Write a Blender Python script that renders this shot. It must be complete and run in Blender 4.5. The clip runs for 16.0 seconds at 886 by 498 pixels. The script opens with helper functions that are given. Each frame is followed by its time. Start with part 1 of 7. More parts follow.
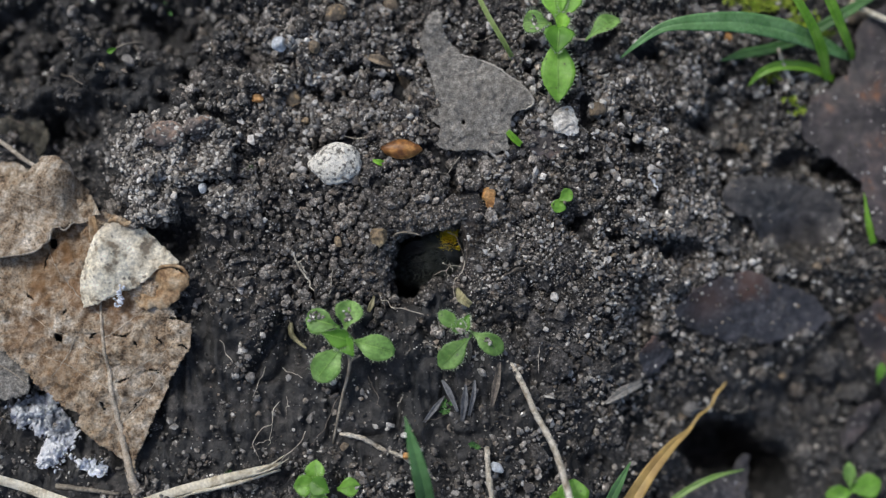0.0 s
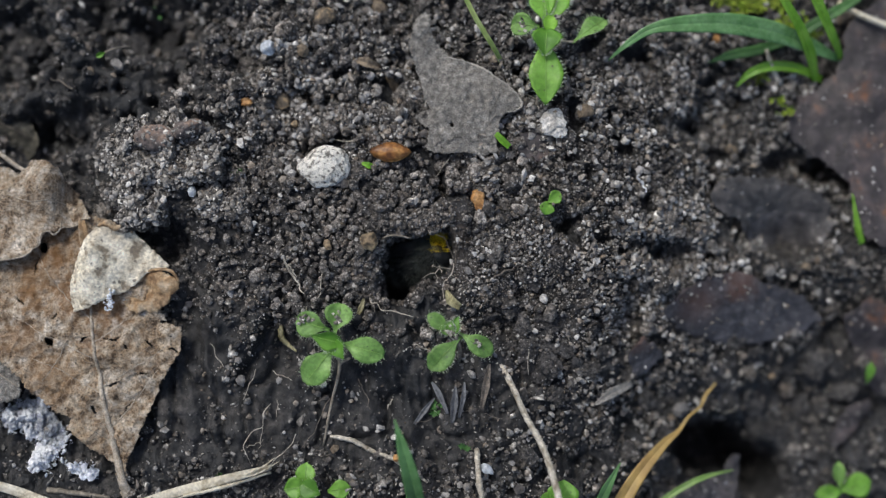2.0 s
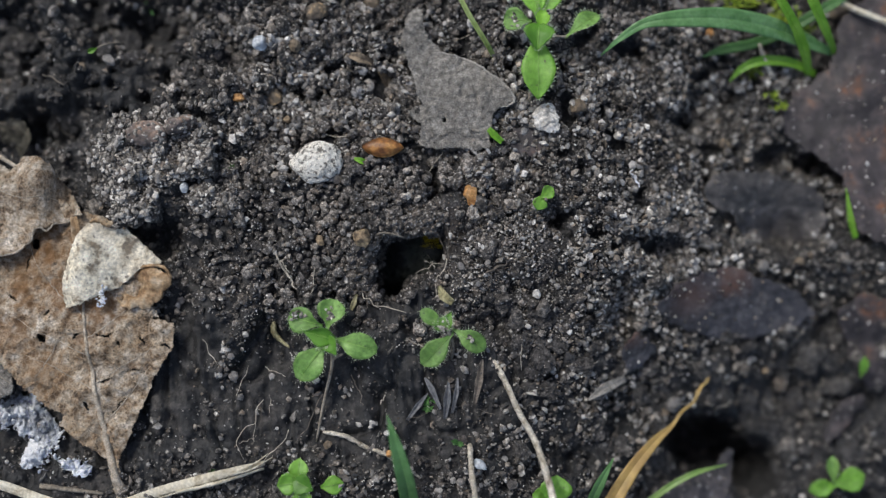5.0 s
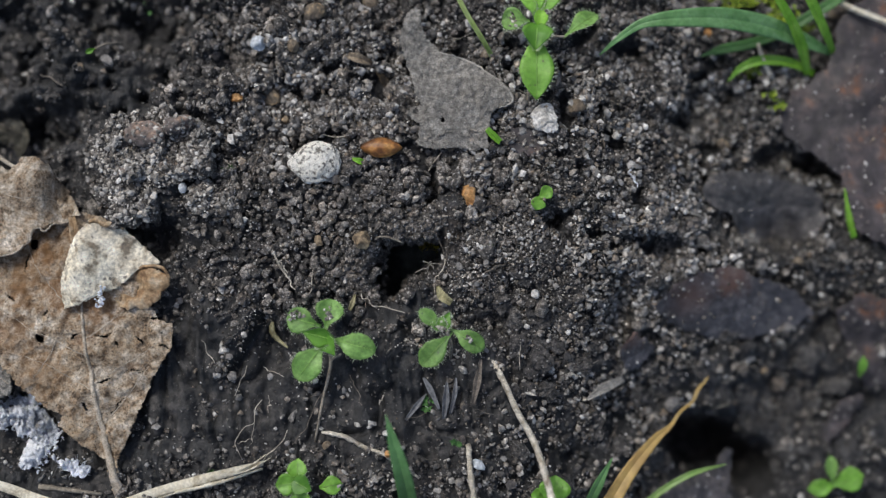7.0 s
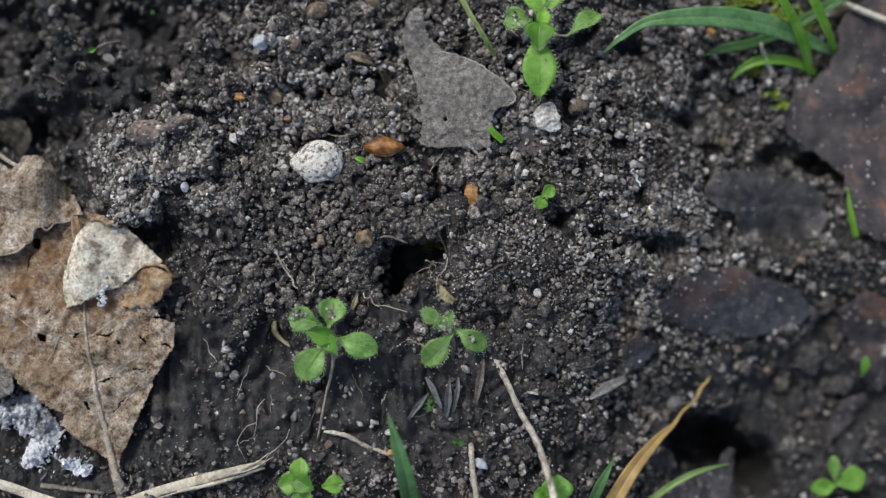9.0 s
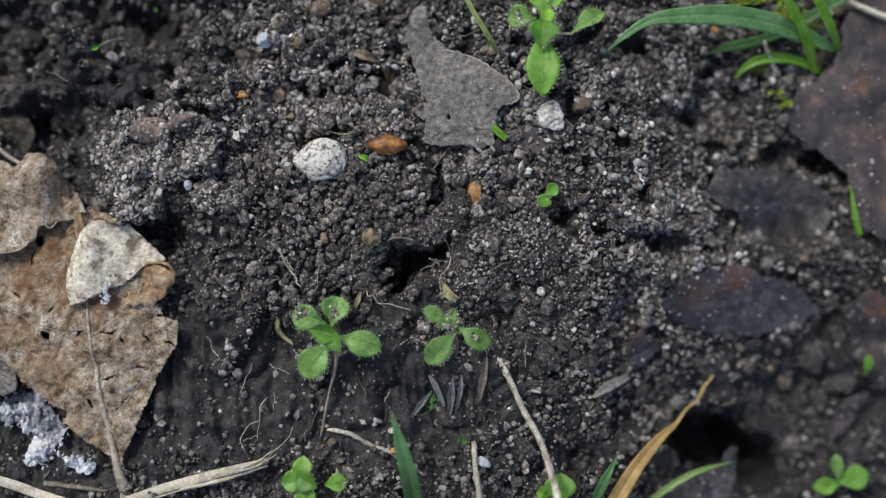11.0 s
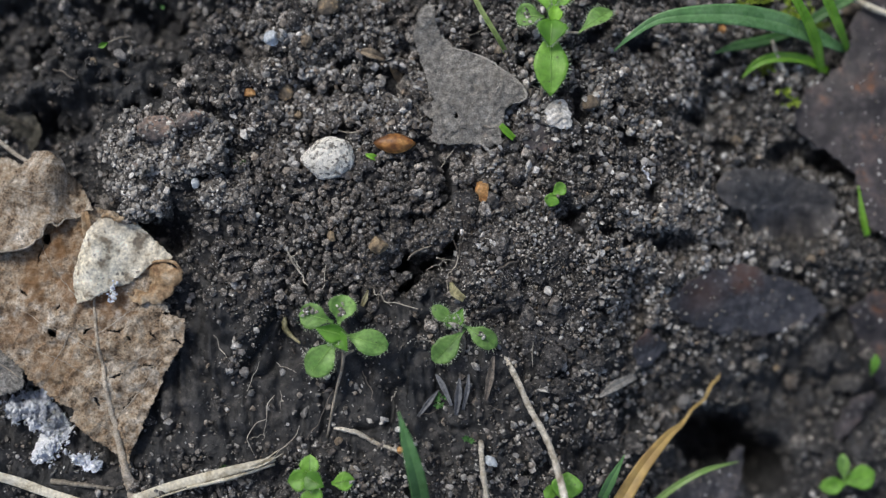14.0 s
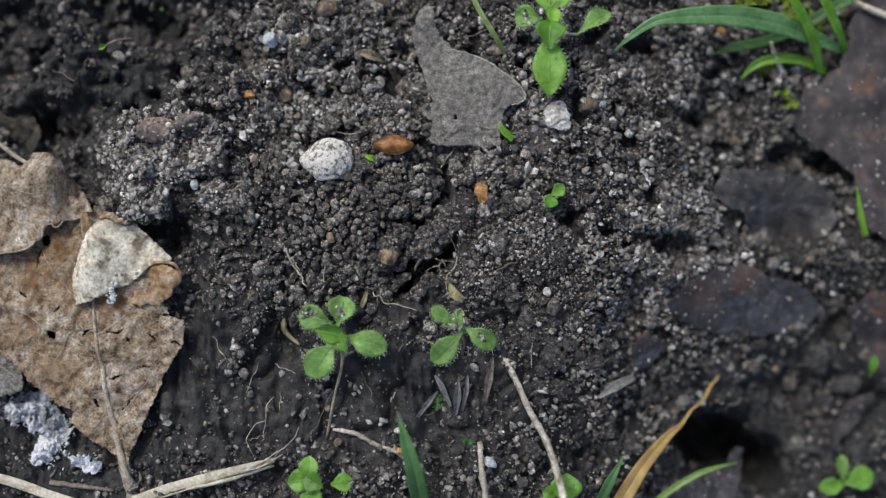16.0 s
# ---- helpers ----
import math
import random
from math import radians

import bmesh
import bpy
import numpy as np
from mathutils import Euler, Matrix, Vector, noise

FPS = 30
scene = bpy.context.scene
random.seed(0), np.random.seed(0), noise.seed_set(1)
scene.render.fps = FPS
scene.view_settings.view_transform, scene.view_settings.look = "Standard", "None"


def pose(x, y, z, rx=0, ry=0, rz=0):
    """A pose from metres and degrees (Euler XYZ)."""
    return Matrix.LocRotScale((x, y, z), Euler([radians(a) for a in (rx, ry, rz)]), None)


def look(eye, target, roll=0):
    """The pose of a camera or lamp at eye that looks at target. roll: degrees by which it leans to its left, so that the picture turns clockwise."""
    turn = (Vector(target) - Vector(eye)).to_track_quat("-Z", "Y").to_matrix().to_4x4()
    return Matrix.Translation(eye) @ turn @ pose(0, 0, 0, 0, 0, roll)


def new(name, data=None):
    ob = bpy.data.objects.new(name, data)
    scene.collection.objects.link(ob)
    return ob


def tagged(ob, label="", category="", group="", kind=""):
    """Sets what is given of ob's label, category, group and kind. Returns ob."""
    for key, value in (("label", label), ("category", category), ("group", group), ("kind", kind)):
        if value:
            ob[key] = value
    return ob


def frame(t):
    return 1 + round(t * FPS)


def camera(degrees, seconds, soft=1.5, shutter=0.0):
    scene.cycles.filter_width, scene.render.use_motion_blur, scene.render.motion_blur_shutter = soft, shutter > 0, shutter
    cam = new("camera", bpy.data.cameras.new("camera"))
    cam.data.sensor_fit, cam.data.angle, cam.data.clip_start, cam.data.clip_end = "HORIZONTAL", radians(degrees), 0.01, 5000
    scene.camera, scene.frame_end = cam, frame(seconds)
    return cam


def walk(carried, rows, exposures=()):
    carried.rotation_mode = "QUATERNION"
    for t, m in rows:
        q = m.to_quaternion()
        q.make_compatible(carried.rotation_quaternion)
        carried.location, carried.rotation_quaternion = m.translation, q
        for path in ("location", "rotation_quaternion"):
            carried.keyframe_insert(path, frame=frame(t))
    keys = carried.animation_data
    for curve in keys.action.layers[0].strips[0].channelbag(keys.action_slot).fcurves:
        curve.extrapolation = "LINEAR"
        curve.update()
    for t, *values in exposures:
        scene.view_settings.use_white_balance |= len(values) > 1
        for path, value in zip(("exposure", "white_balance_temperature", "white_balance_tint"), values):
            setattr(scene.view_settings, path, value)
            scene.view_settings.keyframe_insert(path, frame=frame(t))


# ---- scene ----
from mathutils.geometry import delaunay_2d_cdt

cam = camera(40, 16.0, soft=1.3)
walk(cam, [
    (0, look((-0.00113, -0.01949, 0.21435), (-0.00127, 0.00005, -0.00017), -0.213)),
    (0.5, look((-0.00045, -0.01942, 0.21443), (-0.00054, 0.00019, -0.00008), -0.173)),
    (1, look((-0.00068, -0.01891, 0.21494), (-0.00078, 0.00061, 0.00043), -0.212)),
    (1.5, look((0.00000, -0.01873, 0.21509), (0.00004, 0.00062, 0.00057), 0.054)),
    (2, look((0.00053, -0.01891, 0.21490), (0.00061, 0.00041, 0.00037), 0.149)),
    (2.5, look((0.00022, -0.01851, 0.21490), (0.00023, 0.00048, 0.00034), -0.046)),
    (3, look((0.00004, -0.01913, 0.21461), (0.00014, 0.00028, 0.00008), 0.267)),
    (3.5, look((0.00000, -0.01877, 0.21458), (0.00000, -0.00000, 0.00000), -0.000)),
    (4, look((0.00059, -0.01867, 0.21463), (0.00065, -0.00022, 0.00002), 0.125)),
    (6.5, look((0.00203, -0.01837, 0.21466), (0.00231, -0.00039, 0.00001), 0.608)),
    (7, look((0.00193, -0.01839, 0.21463), (0.00215, -0.00035, -0.00001), 0.444)),
    (7.5, look((0.00183, -0.01868, 0.21450), (0.00190, -0.00039, -0.00012), -0.011)),
    (8, look((0.00210, -0.01810, 0.21467), (0.00221, -0.00036, 0.00001), 0.067)),
    (8.5, look((0.00165, -0.01836, 0.21452), (0.00180, -0.00037, -0.00013), 0.233)),
    (9, look((0.00153, -0.01855, 0.21452), (0.00172, -0.00049, -0.00012), 0.372)),
    (11.5, look((0.00106, -0.01821, 0.21435), (0.00108, -0.00102, -0.00036), -0.080)),
    (12, look((0.00118, -0.01776, 0.21428), (0.00127, -0.00104, -0.00048), 0.142)),
    (12.5, look((0.00153, -0.01751, 0.21440), (0.00156, -0.00105, -0.00037), -0.106)),
    (13, look((0.00086, -0.01749, 0.21441), (0.00082, -0.00096, -0.00035), -0.282)),
    (13.5, look((0.00054, -0.01831, 0.21429), (0.00056, -0.00091, -0.00040), -0.034)),
    (14, look((0.00000, -0.01774, 0.21432), (-0.00012, -0.00099, -0.00043), -0.423)),
    (14.5, look((0.00055, -0.01756, 0.21407), (0.00052, -0.00133, -0.00072), -0.154)),
    (15, look((0.00067, -0.01788, 0.21419), (0.00061, -0.00112, -0.00056), -0.287)),
    (15.5, look((-0.00019, -0.01789, 0.21446), (-0.00023, -0.00080, -0.00026), -0.154)),
    (16, look((0.00001, -0.01799, 0.21447), (0.00005, -0.00079, -0.00024), 0.079)),
])
cam.data.dof.use_dof = True
cam.data.dof.focus_distance = 0.2112
cam.data.dof.aperture_fstop = 4.5

# ---- daylight: bright, thinly clouded sky ----
world = bpy.data.worlds.new("sky")
scene.world = world
world.use_nodes = True
wn = world.node_tree.nodes
sky = wn.new("ShaderNodeTexSky")
sky.sky_type, sky.sun_disc = "NISHITA", False
sky.sun_elevation, sky.sun_rotation = radians(52), radians(-40)
sky.air_density, sky.dust_density, sky.ozone_density = 1.0, 3.0, 1.0
wn["Background"].inputs["Strength"].default_value = 0.126
world.node_tree.links.new(sky.outputs[0], wn["Background"].inputs["Color"])
sun_data = bpy.data.lights.new("sun", "SUN")
sun_data.energy, sun_data.angle, sun_data.color = 1.78, radians(14), (0.98, 0.985, 0.95)
sun = new("sun", sun_data)
sun.matrix_world = look((-0.40, 0.48, 0.80), (0, 0, 0))
scene.view_settings.exposure = -0.15

MM = 0.001


# ---- materials ----
def ramp(nt, stops, source, constant=False):
    r = nt.nodes.new("ShaderNodeValToRGB")
    r.color_ramp.interpolation = "CONSTANT" if constant else "LINEAR"
    el = r.color_ramp.elements
    while len(el) < len(stops):
        el.new(0.5)
    for e, (p, c) in zip(el, stops):
        e.position, e.color = p, (*c, 1)
    nt.links.new(source, r.inputs[0])
    return r.outputs[0]


def texture(nt, kind, scale, detail=4.0, rough=0.6):
    co = nt.nodes.new("ShaderNodeTexCoord")
    n = nt.nodes.new("ShaderNodeTexNoise" if kind == "noise" else "ShaderNodeTexVoronoi")
    n.inputs["Scale"].default_value = scale
    if kind == "noise":
        n.inputs["Detail"].default_value, n.inputs["Roughness"].default_value = detail, rough
    nt.links.new(co.outputs["Object"], n.inputs["Vector"])
    return n


def mixed(nt, a, b, fac, mode="MIX"):
    m = nt.nodes.new("ShaderNodeMix")
    m.data_type, m.blend_type = "RGBA", mode
    for socket, value in ((m.inputs[6], a), (m.inputs[7], b), (m.inputs[0], fac)):
        if isinstance(value, (int, float)):
            socket.default_value = value
        elif isinstance(value, tuple):
            socket.default_value = (*value, 1)
        else:
            nt.links.new(value, socket)
    return m.outputs[2]


def surface(name, stops, scale, rough=0.8, bump=0.3, fine=4.0, wide=0.35, vary=None, vary_stops=None, specks=None, soft_light=0.0, gloss=0.5, net=None, grit=0.3, stains_and_shade=(), crease=None, granular=None, tint=((1, 1, 1), (1, 1, 1))):
    """Grain at one scale, blotches at a wider one, relief, and, where asked, a tone of its own for each piece."""
    m = bpy.data.materials.new(name)
    m.use_nodes = True
    nt = m.node_tree
    bsdf = nt.nodes["Principled BSDF"]
    n1 = texture(nt, "noise", scale)
    col = ramp(nt, [(0.5 + (p - 0.5) * 0.6, c) for p, c in stops], n1.outputs["Fac"])
    n2 = texture(nt, "noise", scale * 0.17, 3.0)
    blot = ramp(nt, [(0.38, tuple((1 - wide) * c for c in tint[0])), (0.62, tuple((1 + wide * 0.6) * c for c in tint[1]))], n2.outputs["Fac"])
    col = mixed(nt, col, blot, 1.0, "MULTIPLY")
    n4 = texture(nt, "noise", scale * 4.3, 3.0)
    col = mixed(nt, col, ramp(nt, [(0.36, (1 - grit,) * 3), (0.64, (1 + grit,) * 3)], n4.outputs["Fac"]), 1.0, "MULTIPLY")
    if vary:
        src = nt.nodes.new("ShaderNodeObjectInfo" if vary == "object" else "ShaderNodeNewGeometry")
        rnd = src.outputs["Random" if vary == "object" else "Random Per Island"]
        col = mixed(nt, col, ramp(nt, vary_stops, rnd), 1.0, "MULTIPLY")
    if specks:
        size, amount, tone = specks
        v = texture(nt, "voronoi", size)
        own = nt.nodes.new("ShaderNodeSeparateColor")
        nt.links.new(v.outputs["Color"], own.inputs[0])
        gap = nt.nodes.new("ShaderNodeMath")
        gap.operation = "MULTIPLY_ADD"
        gap.inputs[1].default_value = 1.6 * amount
        nt.links.new(own.outputs[0], gap.inputs[0])
        frayed = nt.nodes.new("ShaderNodeMath")
        frayed.operation = "MULTIPLY_ADD"
        frayed.inputs[1].default_value = 0.5
        nt.links.new(n4.outputs["Fac"], frayed.inputs[0])
        nt.links.new(v.outputs["Distance"], frayed.inputs[2])
        nt.links.new(frayed.outputs[0], gap.inputs[2])
        f = ramp(nt, [(1.75 * amount + 0.2, (0.9, 0.9, 0.9)), (1.75 * amount + 0.29, (0, 0, 0))], gap.outputs[0])
        col = mixed(nt, col, tone, f)
    if net:
        size, tone = net
        v = texture(nt, "voronoi", size)
        v.feature = "DISTANCE_TO_EDGE"
        f = ramp(nt, [(0.0, (0.4,) * 3), (0.09, (0, 0, 0))], v.outputs["Distance"])
        col = mixed(nt, col, tone, f)
    # round tone spots: real stains, and shade put into the bleached lobe's colour
    for spot, reach, tone in stains_and_shade:
        co = nt.nodes.new("ShaderNodeTexCoord")
        d = nt.nodes.new("ShaderNodeVectorMath")
        d.operation = "DISTANCE"
        d.inputs[1].default_value = spot
        nt.links.new(co.outputs["Object"], d.inputs[0])
        wob = nt.nodes.new("ShaderNodeMath")
        wob.operation = "MULTIPLY_ADD"
        wob.inputs[1].default_value = 1.4 * reach
        nt.links.new(n1.outputs["Fac"], wob.inputs[0])
        nt.links.new(d.outputs["Value"], wob.inputs[2])
        f = ramp(nt, [(0.75 * reach, (0.8,) * 3), (1.75 * reach, (0, 0, 0))], wob.outputs[0])
        col = mixed(nt, col, tone, f)
    nt.links.new(col, bsdf.inputs["Base Color"])
    rr = ramp(nt, [(0.3, (max(0.05, rough - 0.15),) * 3), (0.7, (min(1, rough + 0.15),) * 3)], n2.outputs["Fac"])
    nt.links.new(rr, bsdf.inputs["Roughness"])
    bsdf.inputs["Specular IOR Level"].default_value = gloss
    if soft_light:
        bsdf.inputs["Subsurface Weight"].default_value = soft_light
        bsdf.inputs["Subsurface Radius"].default_value = (0.0012, 0.0012, 0.0008)
    if bump:
        n3 = texture(nt, "noise", scale * fine, 5.0, 0.7)
        b = nt.nodes.new("ShaderNodeBump")
        b.inputs["Strength"].default_value, b.inputs["Distance"].default_value = bump, 0.0004
        nt.links.new(n3.outputs["Fac"], b.inputs["Height"])
        if crease:
            size, depth = crease
            warp = texture(nt, "noise", size * 0.6, 3.0)
            ridge = texture(nt, "voronoi", size)
            ridge.feature = "DISTANCE_TO_EDGE"
            nt.links.new(mixed(nt, ridge.inputs["Vector"].links[0].from_socket, warp.outputs["Color"], 0.003), ridge.inputs["Vector"])
            r2 = ramp(nt, [(0.0, (1, 1, 1)), (0.22, (0.3, 0.3, 0.3)), (0.6, (0, 0, 0))], ridge.outputs["Distance"])
            fold = nt.nodes.new("ShaderNodeBump")
            fold.inputs["Strength"].default_value, fold.inputs["Distance"].default_value = 1.0, depth
            nt.links.new(r2, fold.inputs["Height"])
            nt.links.new(fold.outputs[0], b.inputs["Normal"])
        if granular:
            size, depth = granular
            cells = texture(nt, "voronoi", size)
            knob = ramp(nt, [(0.0, (1, 1, 1)), (0.45, (0.55, 0.55, 0.55)), (0.85, (0, 0, 0))], cells.outputs["Distance"])
            beads = nt.nodes.new("ShaderNodeBump")
            beads.inputs["Strength"].default_value, beads.inputs["Distance"].default_value = 1.0, depth
            nt.links.new(knob, beads.inputs["Height"])
            nt.links.new(beads.outputs[0], b.inputs["Normal"])
        nt.links.new(b.outputs[0], bsdf.inputs["Normal"])
    return m


GREYS = [(0.0, (0.45, 0.45, 0.46)), (0.3, (0.8, 0.78, 0.76)), (0.6, (1.2, 1.15, 1.1)), (0.68, (1.2, 1.06, 0.93)), (0.74, (1.4, 1.36, 1.3)), (0.93, (2.1, 2.05, 1.98)), (1.0, (3.0, 2.95, 2.85))]
SAND = [(0.0, (0.14, 0.14, 0.14)), (0.14, (0.3, 0.26, 0.225)), (0.24, (0.3, 0.295, 0.29)), (0.4, (0.5, 0.44, 0.38)), (0.5, (0.56, 0.55, 0.54)), (0.68, (0.85, 0.82, 0.77)),
        (0.74, (0.66, 0.53, 0.4)), (0.79, (0.85, 0.84, 0.83)), (0.93, (1.2, 1.18, 1.15)), (1.0, (1.8, 1.78, 1.75))]
M_SOIL = surface("damp_soil", [(0.3, (0.0145, 0.0146, 0.0156)), (0.55, (0.038, 0.0374, 0.0386)), (0.8, (0.088, 0.0845, 0.0845))], 900, 0.66, 0.9, 3.0, 0.6,
                 specks=(900, 0.1, (0.3, 0.29, 0.28)), gloss=0.55, granular=(1700, 0.0001), stains_and_shade=[((0.0028, 0.003, 0.003), 0.004, (0.085, 0.066, 0.052)), ((0.0032, -0.003, 0.003), 0.0025, (0.085, 0.066, 0.052))])
M_MUD = surface("smooth_mud", [(0.3, (0.0135, 0.0143, 0.0152)), (0.55, (0.0285, 0.0293, 0.0305)), (0.8, (0.063, 0.0625, 0.063))], 520, 0.56, 0.8, 2.4, 0.5, specks=(900, 0.05, (0.22, 0.215, 0.21)), gloss=0.5, grit=0.3, granular=(1300, 0.00007), tint=((0.95, 0.98, 1.03), (1.08, 1.0, 0.93)))
CRUMB_TONES = [(0.3, (0.045, 0.041, 0.0375)), (0.5, (0.117, 0.108, 0.099)), (0.75, (0.255, 0.236, 0.218))]
M_CRUMB = surface("soil_crumb", CRUMB_TONES, 1100, 0.6, 0.9, 2.6, 0.3, "island", GREYS, (1900, 0.23, (0.5, 0.48, 0.45)), grit=0.6, granular=(2600, 0.00016))
M_CRUMB_ONE = surface("soil_crumb_single", CRUMB_TONES, 1100, 0.6, 0.9, 2.6, 0.3, "object", GREYS, (1900, 0.23, (0.5, 0.48, 0.45)), grit=0.6, granular=(2600, 0.00016))
M_LUMP = surface("damp_earth_lump", [(0.3, (0.03, 0.0285, 0.028)), (0.5, (0.078, 0.0735, 0.071)), (0.75, (0.165, 0.155, 0.147))], 900, 0.65, 1.0, 2.6, 0.45, "object", [(0, (0.7, 0.7, 0.72)), (1, (1.3, 1.27, 1.22))], (1400, 0.16, (0.36, 0.345, 0.33)), grit=0.5, granular=(1900, 0.0002))
M_GRIT = surface("soil_grit", [(0.3, (0.032, 0.03, 0.028)), (0.5, (0.078, 0.073, 0.068)), (0.75, (0.185, 0.175, 0.165))], 1900, 0.5, 0.6, 2.2, 0.3, "island", GREYS, gloss=0.6)
M_SAND = surface("sand_grain", [(0.3, (0.285, 0.277, 0.264)), (0.7, (0.48, 0.468, 0.448))], 1500, 0.22, 0.2, 2.0, 0.35, "island", SAND, None, 0.0, 0.7)
LEAF_TONES = [(0.24, (0.07, 0.046, 0.028)), (0.38, (0.25, 0.174, 0.107)), (0.52, (0.385, 0.308, 0.224)), (0.68, (0.475, 0.41, 0.33)), (0.82, (0.67, 0.6, 0.51))]
M_SAND_ONE = surface("sand_grain_single", [(0.3, (0.285, 0.277, 0.264)), (0.7, (0.48, 0.468, 0.448))], 1500, 0.22, 0.2, 2.0, 0.35, "object", SAND, None, 0.0, 0.7)
M_SAND_PALE = surface("pale_sand_grain", [(0.3, (0.31, 0.297, 0.277)), (0.7, (0.53, 0.51, 0.48))], 1500, 0.3, 0.3, 2.0, 0.35, "island", [(0.0, (0.22, 0.21, 0.2)), (0.25, (0.46, 0.44, 0.41)), (0.6, (0.86, 0.83, 0.79)), (0.82, (1.25, 1.22, 1.18)), (1.0, (1.9, 1.88, 1.85))], gloss=0.6)
M_DRYLEAF = surface("dry_leaf", LEAF_TONES, 500, 0.75, 1.0, 2.6, 0.34, specks=(1150, 0.1, (0.06, 0.042, 0.03)), net=(950, (0.46, 0.38, 0.29)), grit=0.4, crease=(300, 0.00025))
M_BROWNLEAF = surface("brown_leaf", LEAF_TONES, 560, 0.75, 1.0, 2.6, 0.24, specks=(1150, 0.13, (0.05, 0.036, 0.026)), net=(800, (0.46, 0.38, 0.29)), grit=0.42, crease=(300, 0.0004), tint=((1.06, 0.97, 0.84), (0.98, 1.0, 1.02)), stains_and_shade=[
    ((-0.00975, 0.01972, 0.00074), 0.006, (0.26, 0.125, 0.04)), ((0.00158, 0.0093, 0.0015), 0.004, (0.25, 0.12, 0.045)), ((-0.01241, 0.01277, 0.00107), 0.005, (0.25, 0.13, 0.05)),
    ((-0.00903, -0.00194, 0.0011), 0.003, (0.28, 0.15, 0.06)), ((-0.0045, 0.0115, 0.001), 0.0035, (0.25, 0.12, 0.045)), ((-0.0145, 0.0045, 0.001), 0.0035, (0.22, 0.12, 0.055)), ((0.0075, -0.001, 0.001), 0.0022, (0.1, 0.065, 0.045)),
    ((-0.0012, 0.0035, 0.0012), 0.0018, (0.2, 0.1, 0.05))])
# first spot: less light on the lobe's right slope, put into its colour
M_PALELEAF = surface("bleached_leaf", [(0.28, (0.3, 0.245, 0.175)), (0.42, (0.7, 0.635, 0.495)), (0.7, (0.88, 0.82, 0.68))], 420, 0.75, 0.7, 3.0, 0.2,
                     specks=(860, 0.17, (0.17, 0.15, 0.125)), crease=(330, 0.00015), stains_and_shade=[((0.0068, 0.0172, 0.0045), 0.0045, (0.3, 0.245, 0.185)), ((0.001, 0.024, 0.005), 0.003, (0.32, 0.24, 0.165)), ((0.0035, 0.0115, 0.0045), 0.0018, (0.16, 0.13, 0.11))])
M_EAR = surface("tan_leaf", [(0.3, (0.18, 0.1, 0.045)), (0.5, (0.36, 0.24, 0.13)), (0.75, (0.5, 0.4, 0.28))], 350, 0.6, 0.6, 3.0, 0.3)
M_VEIN = surface("leaf_vein", [(0.3, (0.32, 0.265, 0.2)), (0.7, (0.52, 0.455, 0.37))], 700, 0.7, 0.4)
M_GREYLEAF = surface("grey_leaf", [(0.2, (0.125, 0.116, 0.103)), (0.5, (0.25, 0.234, 0.208)), (0.8, (0.4, 0.376, 0.338))], 1000, 0.75, 0.9, 3.0, 0.16,
                     specks=(800, 0.07, (0.09, 0.08, 0.07)), grit=0.36, crease=(520, 0.00022))
M_GREYRIM = surface("grey_leaf_rim", [(0.3, (0.3, 0.28, 0.25)), (0.7, (0.46, 0.43, 0.38))], 900, 0.75, 0.4)
M_FLAKE = surface("rotted_leaf", [(0.3, (0.042, 0.038, 0.04)), (0.5, (0.08, 0.072, 0.074)), (0.75, (0.14, 0.122, 0.116))], 300, 0.5, 0.5, 5.0, 0.4,
                  specks=(420, 0.08, (0.3, 0.29, 0.3)))
M_FLAKE_GREY = surface("grey_rotted_leaf", [(0.3, (0.055, 0.052, 0.053)), (0.5, (0.105, 0.098, 0.096)), (0.75, (0.17, 0.155, 0.148))], 260, 0.55, 0.6, 5.0, 0.4, specks=(420, 0.08, (0.3, 0.29, 0.28)))
M_OLIVE = surface("olive_rotted_leaf", [(0.3, (0.032, 0.03, 0.022)), (0.5, (0.07, 0.064, 0.048)), (0.75, (0.13, 0.115, 0.085))], 260, 0.6, 0.8, 5.0, 0.45, specks=(420, 0.1, (0.25, 0.24, 0.22)), granular=(900, 0.0002))
M_SLATE = surface("slate_leaf", [(0.3, (0.05, 0.048, 0.054)), (0.5, (0.088, 0.084, 0.093)), (0.75, (0.135, 0.125, 0.128))], 300, 0.5, 0.5, 5.0, 0.35, specks=(420, 0.08, (0.3, 0.29, 0.3)),
                  stains_and_shade=[((-0.00088, 0.00513, 0.00233), 0.0042, (0.17, 0.075, 0.04)), ((-0.00897, 0.00113, 0.00519), 0.003, (0.12, 0.06, 0.04))])
M_UMBER = surface("umber_leaf", [(0.35, (0.038, 0.0325, 0.0345)), (0.55, (0.065, 0.055, 0.057)), (0.7, (0.104, 0.078, 0.071)), (0.82, (0.19, 0.085, 0.045))], 160, 0.6, 0.4, 9.0, 0.3,
                  specks=(420, 0.07, (0.34, 0.31, 0.3)))
M_GREEN = surface("seedling_leaf", [(0.25, (0.14, 0.33, 0.035)), (0.6, (0.2, 0.43, 0.055)), (0.85, (0.28, 0.52, 0.1))], 260, 0.45, 0.35, 5.0, 0.15, specks=(900, 0.09, (0.09, 0.1, 0.04)), soft_light=0.15, grit=0.12)
M_GREEN_PALE = surface("hairy_leaf", [(0.25, (0.115, 0.245, 0.05)), (0.6, (0.185, 0.345, 0.085)), (0.85, (0.28, 0.45, 0.15))], 320, 0.42, 0.5, 4.0, 0.2, specks=(800, 0.1, (0.08, 0.12, 0.05)), soft_light=0.15, grit=0.2)
